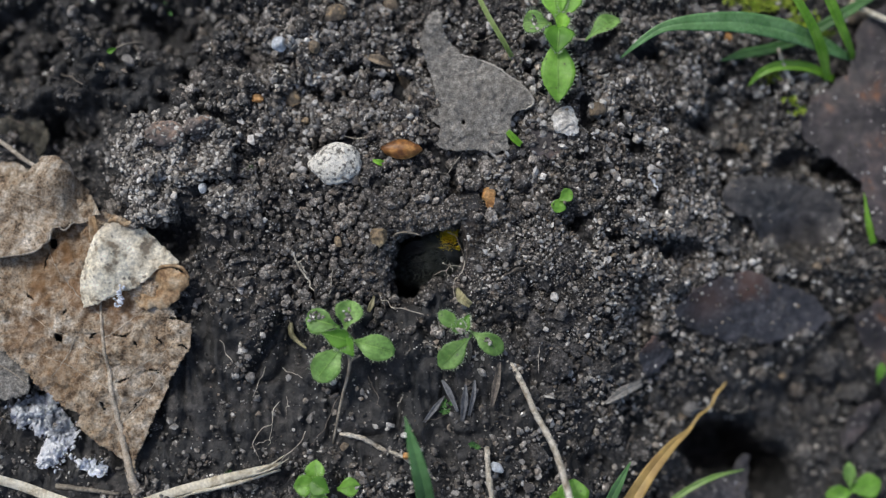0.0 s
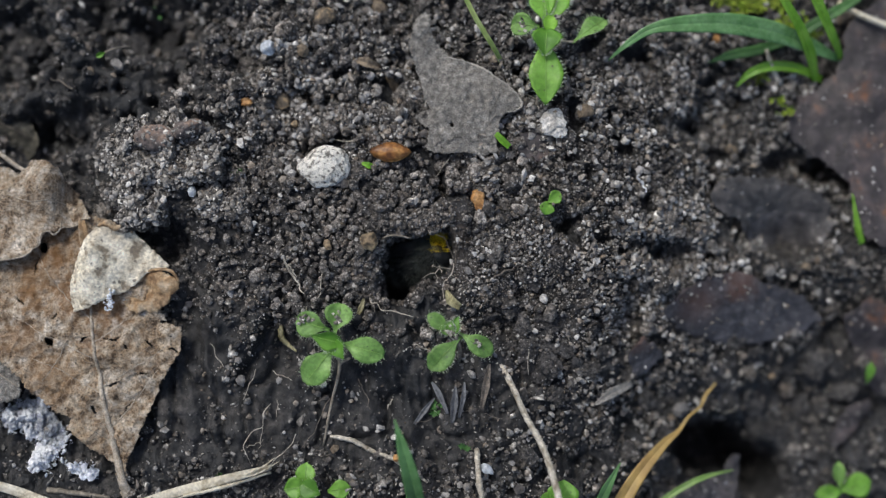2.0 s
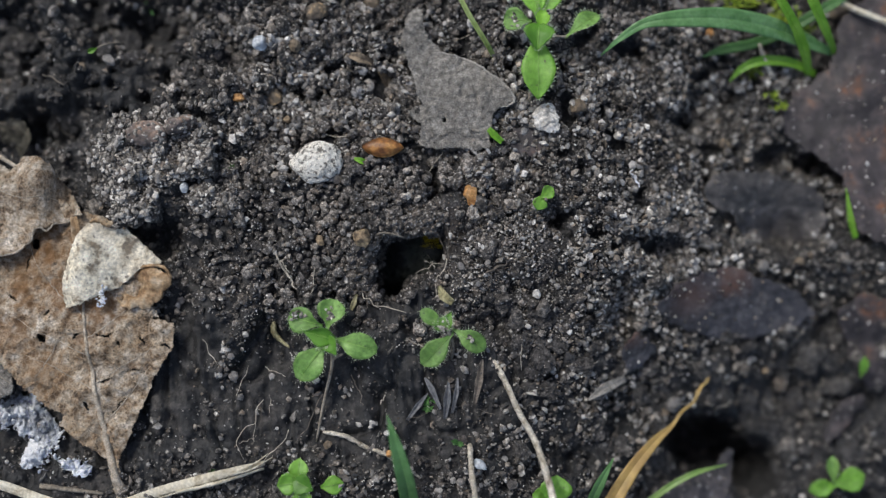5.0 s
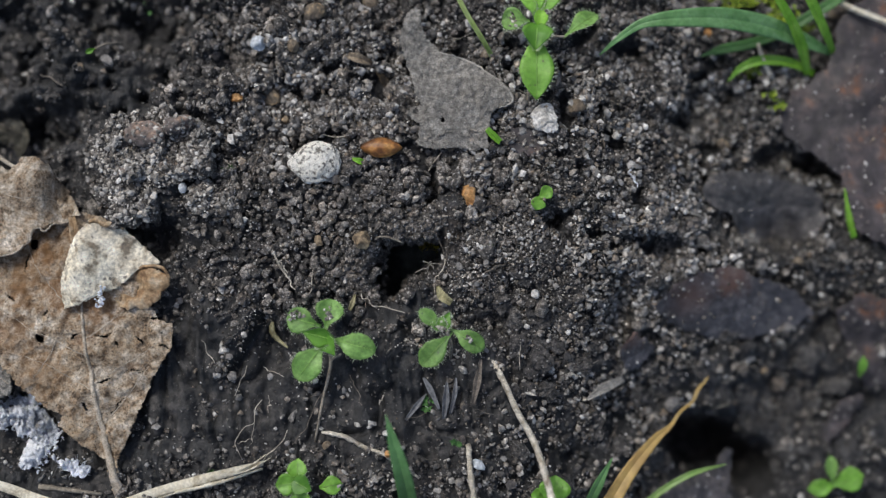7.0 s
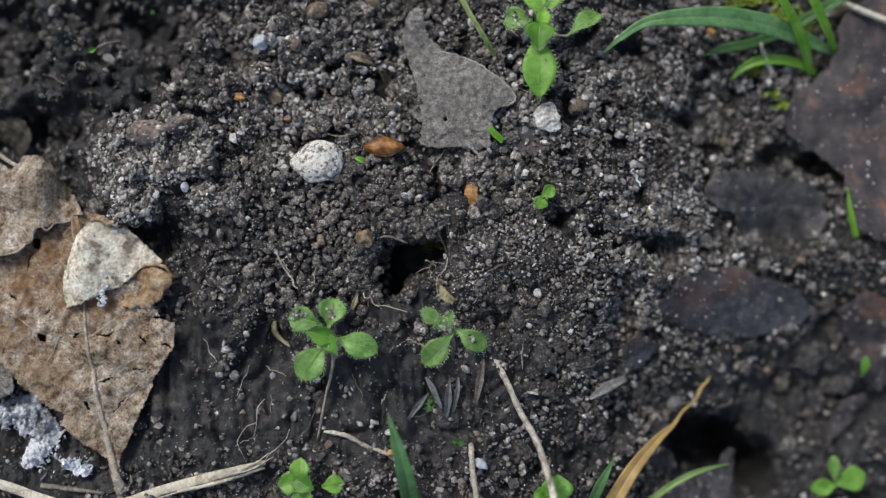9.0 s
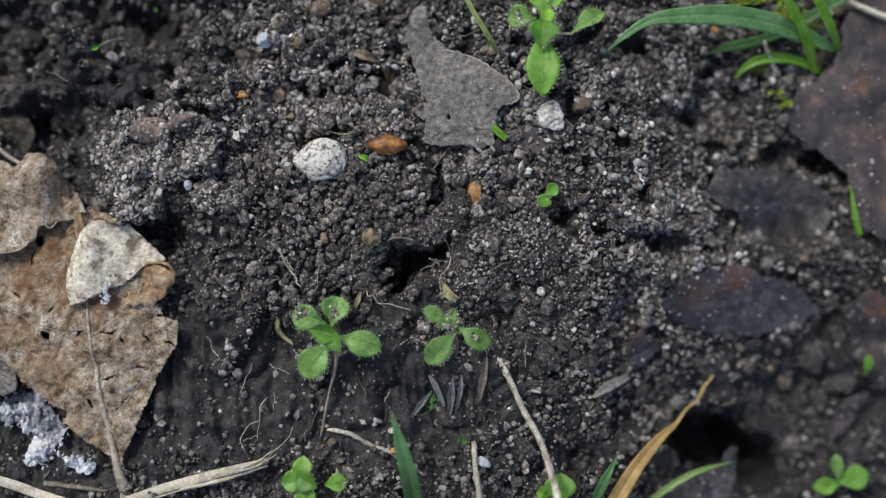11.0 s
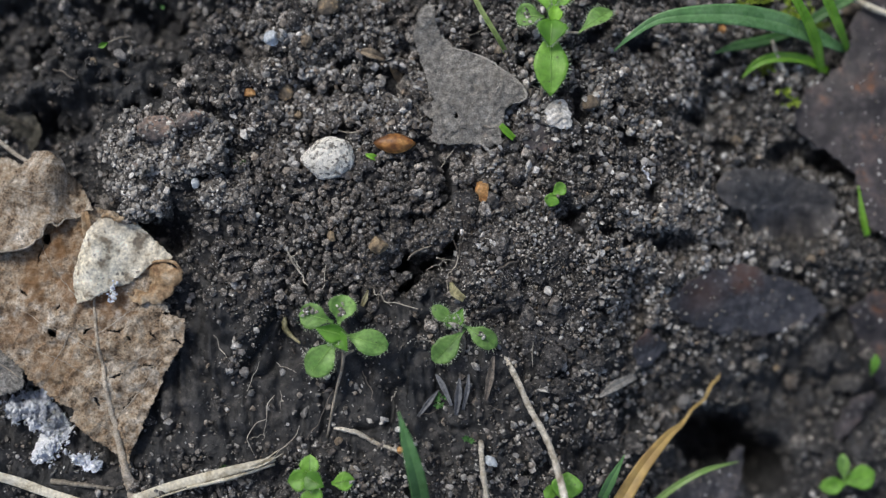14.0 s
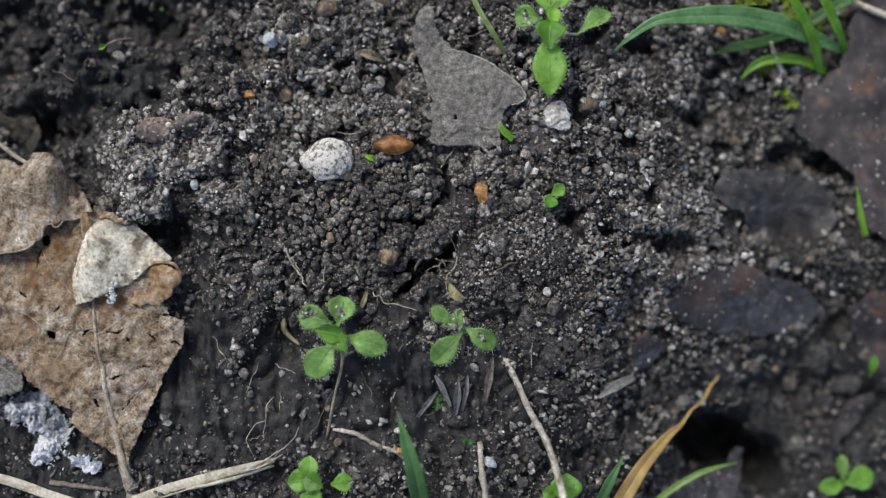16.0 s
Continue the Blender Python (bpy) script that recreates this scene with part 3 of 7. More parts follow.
CRUMBS = np.stack([aggregate(2, 40 + i) for i in range(18)])
CRUMBS_FINE = np.stack([aggregate(3, 70 + i) for i in range(18)])
DUST_V = np.array([(1, 0, 0), (0, 1, 0), (-1, 0, 0), (0, -1, 0), (0, 0, 1), (0, 0, -1)], float)
DUST_F = np.array([(0, 1, 4), (1, 2, 4), (2, 3, 4), (3, 0, 4), (1, 0, 5), (2, 1, 5), (3, 2, 5), (0, 3, 5)])
DUST = np.stack([DUST_V * np.random.RandomState(600 + i).uniform(0.6, 1.25, (6, 1)) + np.random.RandomState(620 + i).uniform(-0.2, 0.2, (6, 3)) for i in range(12)])
GRAINS = np.stack([jittered(lump((1, 0.9, 0.8), 1, 0.2, 4, 80 + i)[0], 0.32, i) for i in range(14)])


# ---- lie of the land ----
def lattice(seed):
    return np.random.RandomState(seed).rand(64, 64)


def vnoise(x, y, size, seed):
    """Smooth value noise, -1 to 1, with cells of that size in millimetres."""
    tab = lattice(seed)
    u, v = np.asarray(x, float) / size, np.asarray(y, float) / size
    i, j = np.floor(u).astype(int), np.floor(v).astype(int)
    a, b = u - i, v - j
    a, b = a * a * (3 - 2 * a), b * b * (3 - 2 * b)
    p, q, r, s = tab[i % 64, j % 64], tab[(i + 1) % 64, j % 64], tab[i % 64, (j + 1) % 64], tab[(i + 1) % 64, (j + 1) % 64]
    return 2 * (p * (1 - a) * (1 - b) + q * a * (1 - b) + r * (1 - a) * b + s * a * b) - 1


def lumps(x, y, size, seed):
    """Rounded knobs with sharp valleys between, 0 to 1."""
    ta, tb = lattice(seed), lattice(seed + 1)
    u, v = np.asarray(x, float) / size, np.asarray(y, float) / size
    i, j = np.floor(u).astype(int), np.floor(v).astype(int)
    best = np.full(np.shape(u), 9.0)
    for a in (-1, 0, 1):
        for b in (-1, 0, 1):
            p, q = ta[(i + a) % 64, (j + b) % 64], tb[(i + a) % 64, (j + b) % 64]
            best = np.minimum(best, (i + a + p - u) ** 2 + (j + b + q - v) ** 2)
    return np.sqrt(np.maximum(0, 1 - np.minimum(1, best * 1.1)))


def soft_box(x, y, cx, cy, rx, ry):
    return np.exp(-(((x - cx) / rx) ** 4 + ((y - cy) / ry) ** 4))


def lay(x, y):
    """The broad lie of the land: lower at two sides."""
    t = np.clip((x - 20) / 48, 0, 1)
    u = np.clip((np.hypot(x + 95, y - 62) - 20) / 55, 0, 1)
    v = np.clip((-y - 2) / 24, 0, 1) * np.clip((x - 10) / 28, 0, 1)
    return (-11.5 * t * t * (3 - 2 * t) - 10.0 * v - 7.0 * (1 - u * u * (3 - 2 * u))) * np.clip((420 - np.hypot(x, y)) / 260, 0, 1)


# rises and hollows of the ground: x, y, radius x, radius y, height, steepness (millimetres)
LAND_A = [
    (-18.4, 5.1, 24, 15, 3.0, 1),
    (-50.9, 15.4, 12, 9, 1.5, 2),
    (-53.6, 6.7, 6, 4, 1.5, 2),
    (4.1, 1.1, 4, 10, 1.6, 1),
    (29.9, 11.4, 24, 18, 1.5, 1),
    (4.6, 26.5, 14, 12, 1.2, 1),
    (-50.4, 1.9, 6, 4.6, -6.5, 2),
    (-43.7, -12.4, 3, 8, -3.5, 1),
    (-72.2, 35.1, 28, 15, -2.0, 1),
    (-73.2, 20.5, 6, 4, -5.0, 2),
    (-51.4, 39.7, 6, 6, -3.0, 1),
    (21.6, 4.5, 1.7, 1.8, -5.0, 2),
    (34.6, -10.5, 3, 5, -5.5, 1),
    (65.5, 5.3, 7, 6, -5.5, 2),
    (75.9, 16.5, 5, 3, -5.0, 2),
]
LAND_B = [
    (51.0, 26.1, 5, 4, -3.0, 1),
    (42.0, -1.7, 4, 2.5, -3.5, 1),
    (51.6, -36.2, 7.6, 6.0, -22.0, 3),
    (61.0, -41.0, 4.4, 5.2, -24.0, 3),
    (9.5, -13.7, 5, 3.5, -4.5, 1),
    (-31.0, -27.7, 20, 14, -1.5, 1),
    (-71.4, -35.5, 9, 9, -3.0, 1),
    (76.0, -11.4, 8, 7, -3.5, 1),
    (74.9, -28.5, 10, 8, -3.0, 1),
    (-71.1, -11.9, 24, 30, -3.4, 2),
    (-73.1, 7.3, 12, 10, -1.5, 2),
    (56.4, -9.9, 15, 7, -2.2, 2),
    (62.9, 8.5, 13, 8, -2.0, 2),
    (82.6, 26.7, 16, 24, -2.2, 2),
    (4.6, 25.5, 11, 12, -1.0, 2),
]
LAND_C = [
    (0.3, 9.0, 1.1, 5.0, -4.0, 2),
    (64.2, 17.6, 4, 2.5, -5.0, 2),
    (71.4, 16.4, 4, 2.5, -6.0, 2),
    (-68.1, 23.6, 8, 4, -6.0, 2),
    (-51.5, 41.3, 7, 6, -5.0, 2),
    (-79.8, 36.9, 9, 8, -5.0, 2),
    (-63.0, 43.5, 7, 5, -4.0, 2),
    (-10.0, -8.5, 6, 3.0, -3.6, 1),
    (-27.7, 25.5, 4, 4, -2.5, 1),
    (37.2, 34.3, 5, 4, -3.5, 1),
    (46.4, 22.1, 5, 4, -2.5, 1),
    (-55.2, 39.9, 7, 5, -3.0, 2),
    (-34.9, 33.6, 4, 3.4, -3.0, 2),
    (-37.7, 41.2, 5, 3, -2.5, 2),
    (-44.6, 42.6, 4, 4, -3.0, 2),
]
LAND_D = [
    (-19.6, 31.6, 4, 2.5, -2.0, 2),
    (-46.4, 32.0, 6, 4, -3.0, 2),
    (-8.5, 42.0, 8, 4, -1.5, 1),
    (23.5, -35.7, 10, 8, -2.0, 1),
]
RELIEF = LAND_A + LAND_B + LAND_C + LAND_D
# the burrow: two overlapping shafts
SHAFTS = [(-4.6, -0.5, 6.3, 5.0), (-7.4, -4.7, 3.3, 4.3), (-1.1, 1.2, 3.0, 3.3), (-0.4, 4.2, 1.9, 3.6)]
SHAFT_DEPTH = 16.0


def shaft(x, y):
    d = 0.0
    for cx, cy, rx, ry in SHAFTS:
        d = np.maximum(d, np.exp(-(((x - cx) / rx) ** 2 + ((y - cy) / ry) ** 2) ** 4))
    return d


def hollow_side(x, y):
    """The lower, loosely clodded corner, 0 to 1."""
    return soft_box(x, y, -66.0, 36.5, 34, 18)


def mud(x, y):
    """Where the soil is a smooth dark paste, 0 to 1."""
    return np.clip(soft_box(x, y, -22.2, -25.7, 40, 15) + 0.85 * soft_box(x, y, -68.0, -36.0, 18, 9) + 0.8 * soft_box(x, y, -42.7, -14.4, 5, 10) + 0.95 * soft_box(x, y, -9.4, -9.3, 14, 3.2) + 0.9 * soft_box(x, y, 64.1, -28.5, 24, 22) + 0.4 * soft_box(x, y, 23.6, -27.8, 15, 17) + hollow_side(x, y), 0, 1)


def crest(x, y):
    """Distance from the low sandy ridge across the mud."""
    ax, ay, bx, by = -31.3, -11.5, -36.8, -22.0
    t = np.clip(((x - ax) * (bx - ax) + (y - ay) * (by - ay)) / ((bx - ax) ** 2 + (by - ay) ** 2), 0, 1)
    return np.hypot(x - ax - t * (bx - ax), y - ay - t * (by - ay))


def pits(x, y):
    """Ragged dark gaps between the clumps, 0 to 1."""
    n = vnoise(x, y, 4.6, 81) + 0.65 * vnoise(x, y, 2.0, 82) + 0.25 * vnoise(x, y, 0.9, 83)
    return np.clip((n - 0.5) / 0.35, 0, 1) * (1 - 0.9 * np.clip(mud(x, y) + hollow_side(x, y), 0, 1))


def earth_wall(x, y):
    """The smooth strip of bare earth along the burrow, 0 to 1."""
    return soft_box(x, y, 3.0, 1.0, 2.6, 10)


def relief(x, y):
    """Height of the soil without its crumbs, in millimetres."""
    x, y = np.asarray(x, float), np.asarray(y, float)
    near = np.clip((260 - np.hypot(x, y)) / 120, 0, 1)
    z = lay(x, y) + near * (1.1 * vnoise(x, y, 9.0, 1) + 0.5 * vnoise(x, y, 3.1, 2) + 0.22 * vnoise(x, y, 1.2, 3))
    smooth = soft_box(x, y, -22.2, -24.7, 36, 15) + 0.6 * soft_box(x, y, -18.4, 4.1, 24, 12)
    rough = np.clip(1 - 0.75 * smooth, 0.15, 1) * np.clip((150 - np.hypot(x, y)) / 50, 0, 1) * (1 + 1.0 * soft_box(x, y, -71.1, 35.0, 22, 16))
    z = z + rough * (3.3 * lumps(x, y, 7.0, 5) + 1.2 * lumps(x, y, 2.9, 7) - 2.6 + 1.2 * vnoise(x, y, 13.0, 9))
    for cx, cy, rx, ry, h, p in RELIEF:
        z = z + h * np.exp(-(((x - cx) / rx) ** 2 + ((y - cy) / ry) ** 2) ** p)
    z = z + 1.6 * soft_box(x, y, 27.8, -27.8, 20, 15) * (lumps(x, y, 5.5, 41) - 0.6) + mud(x, y) * (1.0 * lumps(x, 0.6 * y, 4.6, 31) + 1.2 * np.abs(vnoise(x + 0.15 * y, 0.25 * y, 1.9, 33)) + 0.45 * vnoise(x, 0.5 * y, 1.0, 34) - 1.3 * np.exp(-(vnoise(x + 0.2 * y, 0.45 * y, 4.2, 35) / 0.09) ** 2))
    z = z - 2.5 * near * pits(x, y) * (1 - soft_box(x, y, -19.4, 5.1, 22, 13)) * (1 - soft_box(x, y, -71.1, -11.9, 26, 32))
    z = z + hollow_side(x, y) * (5.5 * lumps(x, y, 6.2, 37) + 3.4 * lumps(x, y, 2.6, 39) - 7.4 - 3.0 * np.clip((vnoise(x, y, 3.4, 84) + 0.5 * vnoise(x, y, 1.4, 85) - 0.28) / 0.25, 0, 1))
    z = z + 1.5 * np.exp(-(crest(x, y) / 1.5) ** 2) - 1.6 * np.exp(-(crest(x - 2.2, y + 0.8) / 0.7) ** 2)
    far = np.maximum(0, np.hypot(x, y) - 110)
    z = z + 14 * np.minimum(1, far / 400) * vnoise(x, y, 420.0, 4) * np.clip((6000 - far) / 4000, 0, 1)
    return z - SHAFT_DEPTH * shaft(x, y)


# ---- ground ----
def axis_steps(reach, step, far):
    inner = list(np.arange(-reach, reach + step / 2, step))
    outer, d = [], step
    while not outer or outer[-1] < far:
        d *= 1.35
        outer.append((outer[-1] if outer else reach) + d)
    return np.array([-a for a in outer[::-1]] + inner + outer)


def build_ground():
    gx, gy = axis_steps(96, 0.42, 40000), axis_steps(64, 0.42, 40000)
    x, y = np.meshgrid(gx, gy)
    z = relief(x, y)
    v = np.column_stack([x.ravel(), y.ravel(), z.ravel()])
    nx, ny = len(gx), len(gy)
    i = (np.arange(ny - 1)[:, None] * nx + np.arange(nx - 1)[None]).ravel()
    f = np.stack([i, i + 1, i + nx + 1, i + nx], 1)
    ob = solid("ground", (v, f), M_SOIL, "dark damp crumbly garden soil with a burrow", "soil", kind="structure", base=(0, 0, 0))
    ob.data.materials.append(M_MUD)
    c = v[f].mean(1)
    wet = mud(c[:, 0], c[:, 1]) - 0.7 * soft_box(c[:, 0], c[:, 1], 50.0, -28.0, 37, 20) + 0.25 * vnoise(c[:, 0], c[:, 1], 3.0, 95) + 0.15 * vnoise(c[:, 0], c[:, 1], 1.0, 96) > 0.55
    ob.data.polygons.foreach_set("material_index", wet.astype(np.int32))
    return ob


ground = build_ground()


# ---- dead leaves ----
def bend(base, lifts, wob=0.4, size=5.0, seed=20):
    """A face at height base with gentle rises: (x, y, rx, ry, h)."""
    def face(x, y):
        z = base + lay(x, y) + wob * vnoise(x, y, size, seed) + 0.35 * wob * vnoise(x, y, size * 0.3, seed + 1) - 0.5 * wob * np.abs(vnoise(x, y, size * 0.55, seed + 2))
        for cx, cy, rx, ry, h in lifts:
            z = z + h * np.exp(-((x - cx) / rx) ** 2 - ((y - cy) / ry) ** 2)
        return z
    return face


def on_face(face, pts, up):
    return [(x, y, float(face(np.array([x]), np.array([y]))[0]) + up) for x, y in pts]


def wavy(pts, n, seed):
    """A finely stepped, slightly uneven run of plan points."""
    p = spline([(x, y, 0) for x, y in pts], n)[:, :2]
    return p + np.random.RandomState(seed).normal(0, 0.05, p.shape)


def big_leaf():
    face = bend(2.6, [(-58.9, -19.8, 5, 14, 1.0), (-55.9, -41.4, 4, 5, -0.8), (-69.3, -3.9, 8, 6, -0.6)], 0.8, 3.6)
    out = [(-52.7, -45.4), (-54.5, -45.4), (-55.6, -40.1), (-56.2, -36.8), (-60.3, -34.2), (-64.6, -30.7), (-63.8, -29.3), (-66.8, -27.8), (-70.6, -24.7), (-73.8, -21.3), (-76.9, -18.6), (-82.8, -15.9), (-85.3, 15.9), (-77.0, 15.1), (-71.6, 12.1), (-63.0, 6.9), (-56.4, 4.9), (-51.5, -3.1), (-48.6, -10.5), (-47.4, -12.8), (-45.0, -13.3), (-44.9, -17.1), (-46.9, -20.8), (-48.3, -22.9), (-49.3, -25.6), (-51.0, -29.3), (-53.0, -34.4), (-54.3, -37.0), (-53.6, -40.1)]
    holes = [(-69.5, 0.6, 0.8, 1.0, 0), (-68.0, -15.9, 0.6, 0.8, 30), (-59.9, -27.7, 0.35, 0.8, 20), (-48.2, -12.5, 0.5, 0.3, 0)]
    cracks = [[(-62.5, -16.2), (-61.9, -15.4), (-60.8, -14.9)], [(-59.2, -15.1), (-56.7, -15.6), (-55.2, -14.9)], [(-54.7, -16.3), (-54.2, -17.3)], [(-51.6, -15.6), (-50.4, -16.3), (-49.5, -17.3)], [(-47.5, -17.1), (-46.3, -17.2), (-45.3, -17.9)], [(-57.7, -23.6), (-56.6, -23.3), (-55.0, -22.7)],
              [(-53.5, -21.9), (-51.6, -21.4), (-49.4, -21.8)], [(-56.6, -29.1), (-55.0, -28.5), (-53.9, -26.9), (-52.4, -26.0)], [(-69.9, 0.2), (-70.8, -2.3), (-71.2, -4.1)], [(-66.5, -10.8), (-67.6, -12.0)], [(-74.3, -8.0), (-72.4, -9.5)]]
    leaf = thing("dead_leaf", (-58.9, -19.8, 1.5), "large dry brown cracked leaf with a folded pale lobe", "leaf", "dead leaves")
    part("blade", sheet(out, face, 0.3, 0.36, 0.24, 3, holes, cracks), M_BROWNLEAF, leaf)
    rib = on_face(face, wavy([(-60.7, -9.5), (-60.2, -14.9), (-59.3, -19.8), (-58.2, -25.6), (-56.9, -31.4), (-55.4, -37.2), (-54.1, -42.0), (-53.1, -45.4)], 34, 1), 0.08)
    part("midrib", tube(rib, [0.22, 0.34, 0.44, 0.7, 1.25], 60, 7, 0.2, 5), M_VEIN, leaf, "pale raised midrib and stalk")
    veins = [[(-59.9, -18.8), (-63.1, -17.4), (-66.1, -15.7), (-69.5, -14.4), (-74.1, -11.0)], [(-58.5, -24.7), (-62.0, -22.9), (-65.9, -20.8), (-70.9, -18.8)], [(-59.7, -15.9), (-56.3, -13.5), (-53.4, -11.0)], [(-58.4, -23.7), (-54.7, -21.3), (-50.3, -18.8), (-46.5, -15.9)],
             [(-56.9, -31.0), (-54.5, -28.1), (-52.1, -25.1), (-48.8, -20.8)], [(-56.3, -33.4), (-58.8, -31.9), (-61.8, -30.5)], [(-60.5, -12.0), (-64.3, -9.0), (-68.4, -4.1), (-71.7, 1.9)], [(-65.1, -15.9), (-66.9, -19.8), (-68.8, -22.7)]]
    for k, q in enumerate(veins):
        part("vein", tube(on_face(face, wavy(q, 30, k), -0.02), [0.14, 0.1, 0.05], 44, 5, 0.15, k), M_VEIN, leaf)
    pale = bend(4.0, [(-60.5, -3.5, 3.6, 8, 3.4), (-49.0, 0.5, 5.0, 5, -1.6), (-56.5, 4.4, 3, 1.6, 0.9), (-65.1, -10.4, 3, 3, -1.0), (-56.0, -5.5, 1.2, 3, 0.5)], 0.45, 3.0, 24)
    lobe = part("folded_lobe", sheet([(-58.8, 4.8), (-56.7, 3.6), (-54.4, 4.4), (-52.6, 2.4), (-50.0, -0.1), (-47.2, -2.7), (-48.7, -3.5), (-50.9, -4.1), (-53.2, -6.2), (-54.3, -7.4), (-56.4, -7.8), (-58.8, -9.1), (-61.7, -10.7), (-63.4, -10.9), (-63.9, -9.1), (-63.8, -6.2), (-62.8, -3.3), (-62.0, -0.3), (-60.6, 3.1)],
                                     pale, 0.35, 0.5, 0.2, 6), M_PALELEAF, leaf, "pale bleached speckled folded lobe")
    ear = bend(3.0, [(-48.3, -5.9, 3.5, 3, 1.2), (-52.0, -7.1, 2.6, 1.6, -1.5), (-50.6, -9.9, 2, 1, 0.8)], 0.7, 2.0, 27)
    part("curled_edge", sheet([(-54.7, -7.2), (-53.2, -6.0), (-51.1, -4.2), (-48.9, -3.5), (-46.8, -4.0), (-45.4, -5.4), (-45.4, -6.9), (-47.0, -8.5), (-47.7, -9.7), (-49.0, -10.9), (-50.0, -11.0), (-51.0, -10.4), (-52.5, -10.9), (-53.9, -10.5), (-54.9, -9.1), (-55.9, -8.3)], ear, 0.3, 0.45, 0.2, 7,
                              [(-54.0, -6.6, 1.3, 0.38, 12), (-54.2, -9.0, 0.5, 0.6, 0)]), M_EAR, leaf, "tan curled leaf edge")
    part("lobe_rim", tube([(x, y, z + 0.3) for x, y, z in on_face(ear, [(-55.9, -7.7), (-53.2, -6.2), (-51.1, -4.0), (-48.8, -3.4), (-46.4, -3.8), (-45.2, -5.6)], 0)], [0.25, 0.3, 0.3], 20, 6, 0.2, 3), M_EAR, lobe)
    part("rolled_top", tube([(x, y, z + 0.15) for x, y, z in on_face(pale, wavy([(-59.2, 4.0), (-57.6, 4.5), (-56.3, 3.7), (-54.6, 4.1), (-53.4, 3.0)], 30, 8), 0)], [0.2, 0.5, 0.42, 0.5, 0.2], 40, 8, 0.25, 9), M_EAR, lobe, "brown rolled edge")
    part("torn_strip", blade([(-62.65, 5.29, 3.02), (-62.11, 2.32, 2.90), (-61.73, -1.15, 2.91)], [1.2, 1.8, 1.0], 12, 0.5, 0.2), M_EAR, leaf)
    rnd = np.random.RandomState(31)
    q = np.array([(-56.57, -7.40, 5.40), (-57.09, -8.93, 4.80), (-56.97, -10.08, 4.40)])
    places = spline(q, 40) + rnd.normal(0, 0.35, (40, 3))
    part("mould_crust", heap(places, rnd.uniform(0.2, 0.45, 40), GRAINS, ICO[1][1], rnd), M_LINT, leaf, "bluish white mould crust", False)
    return leaf


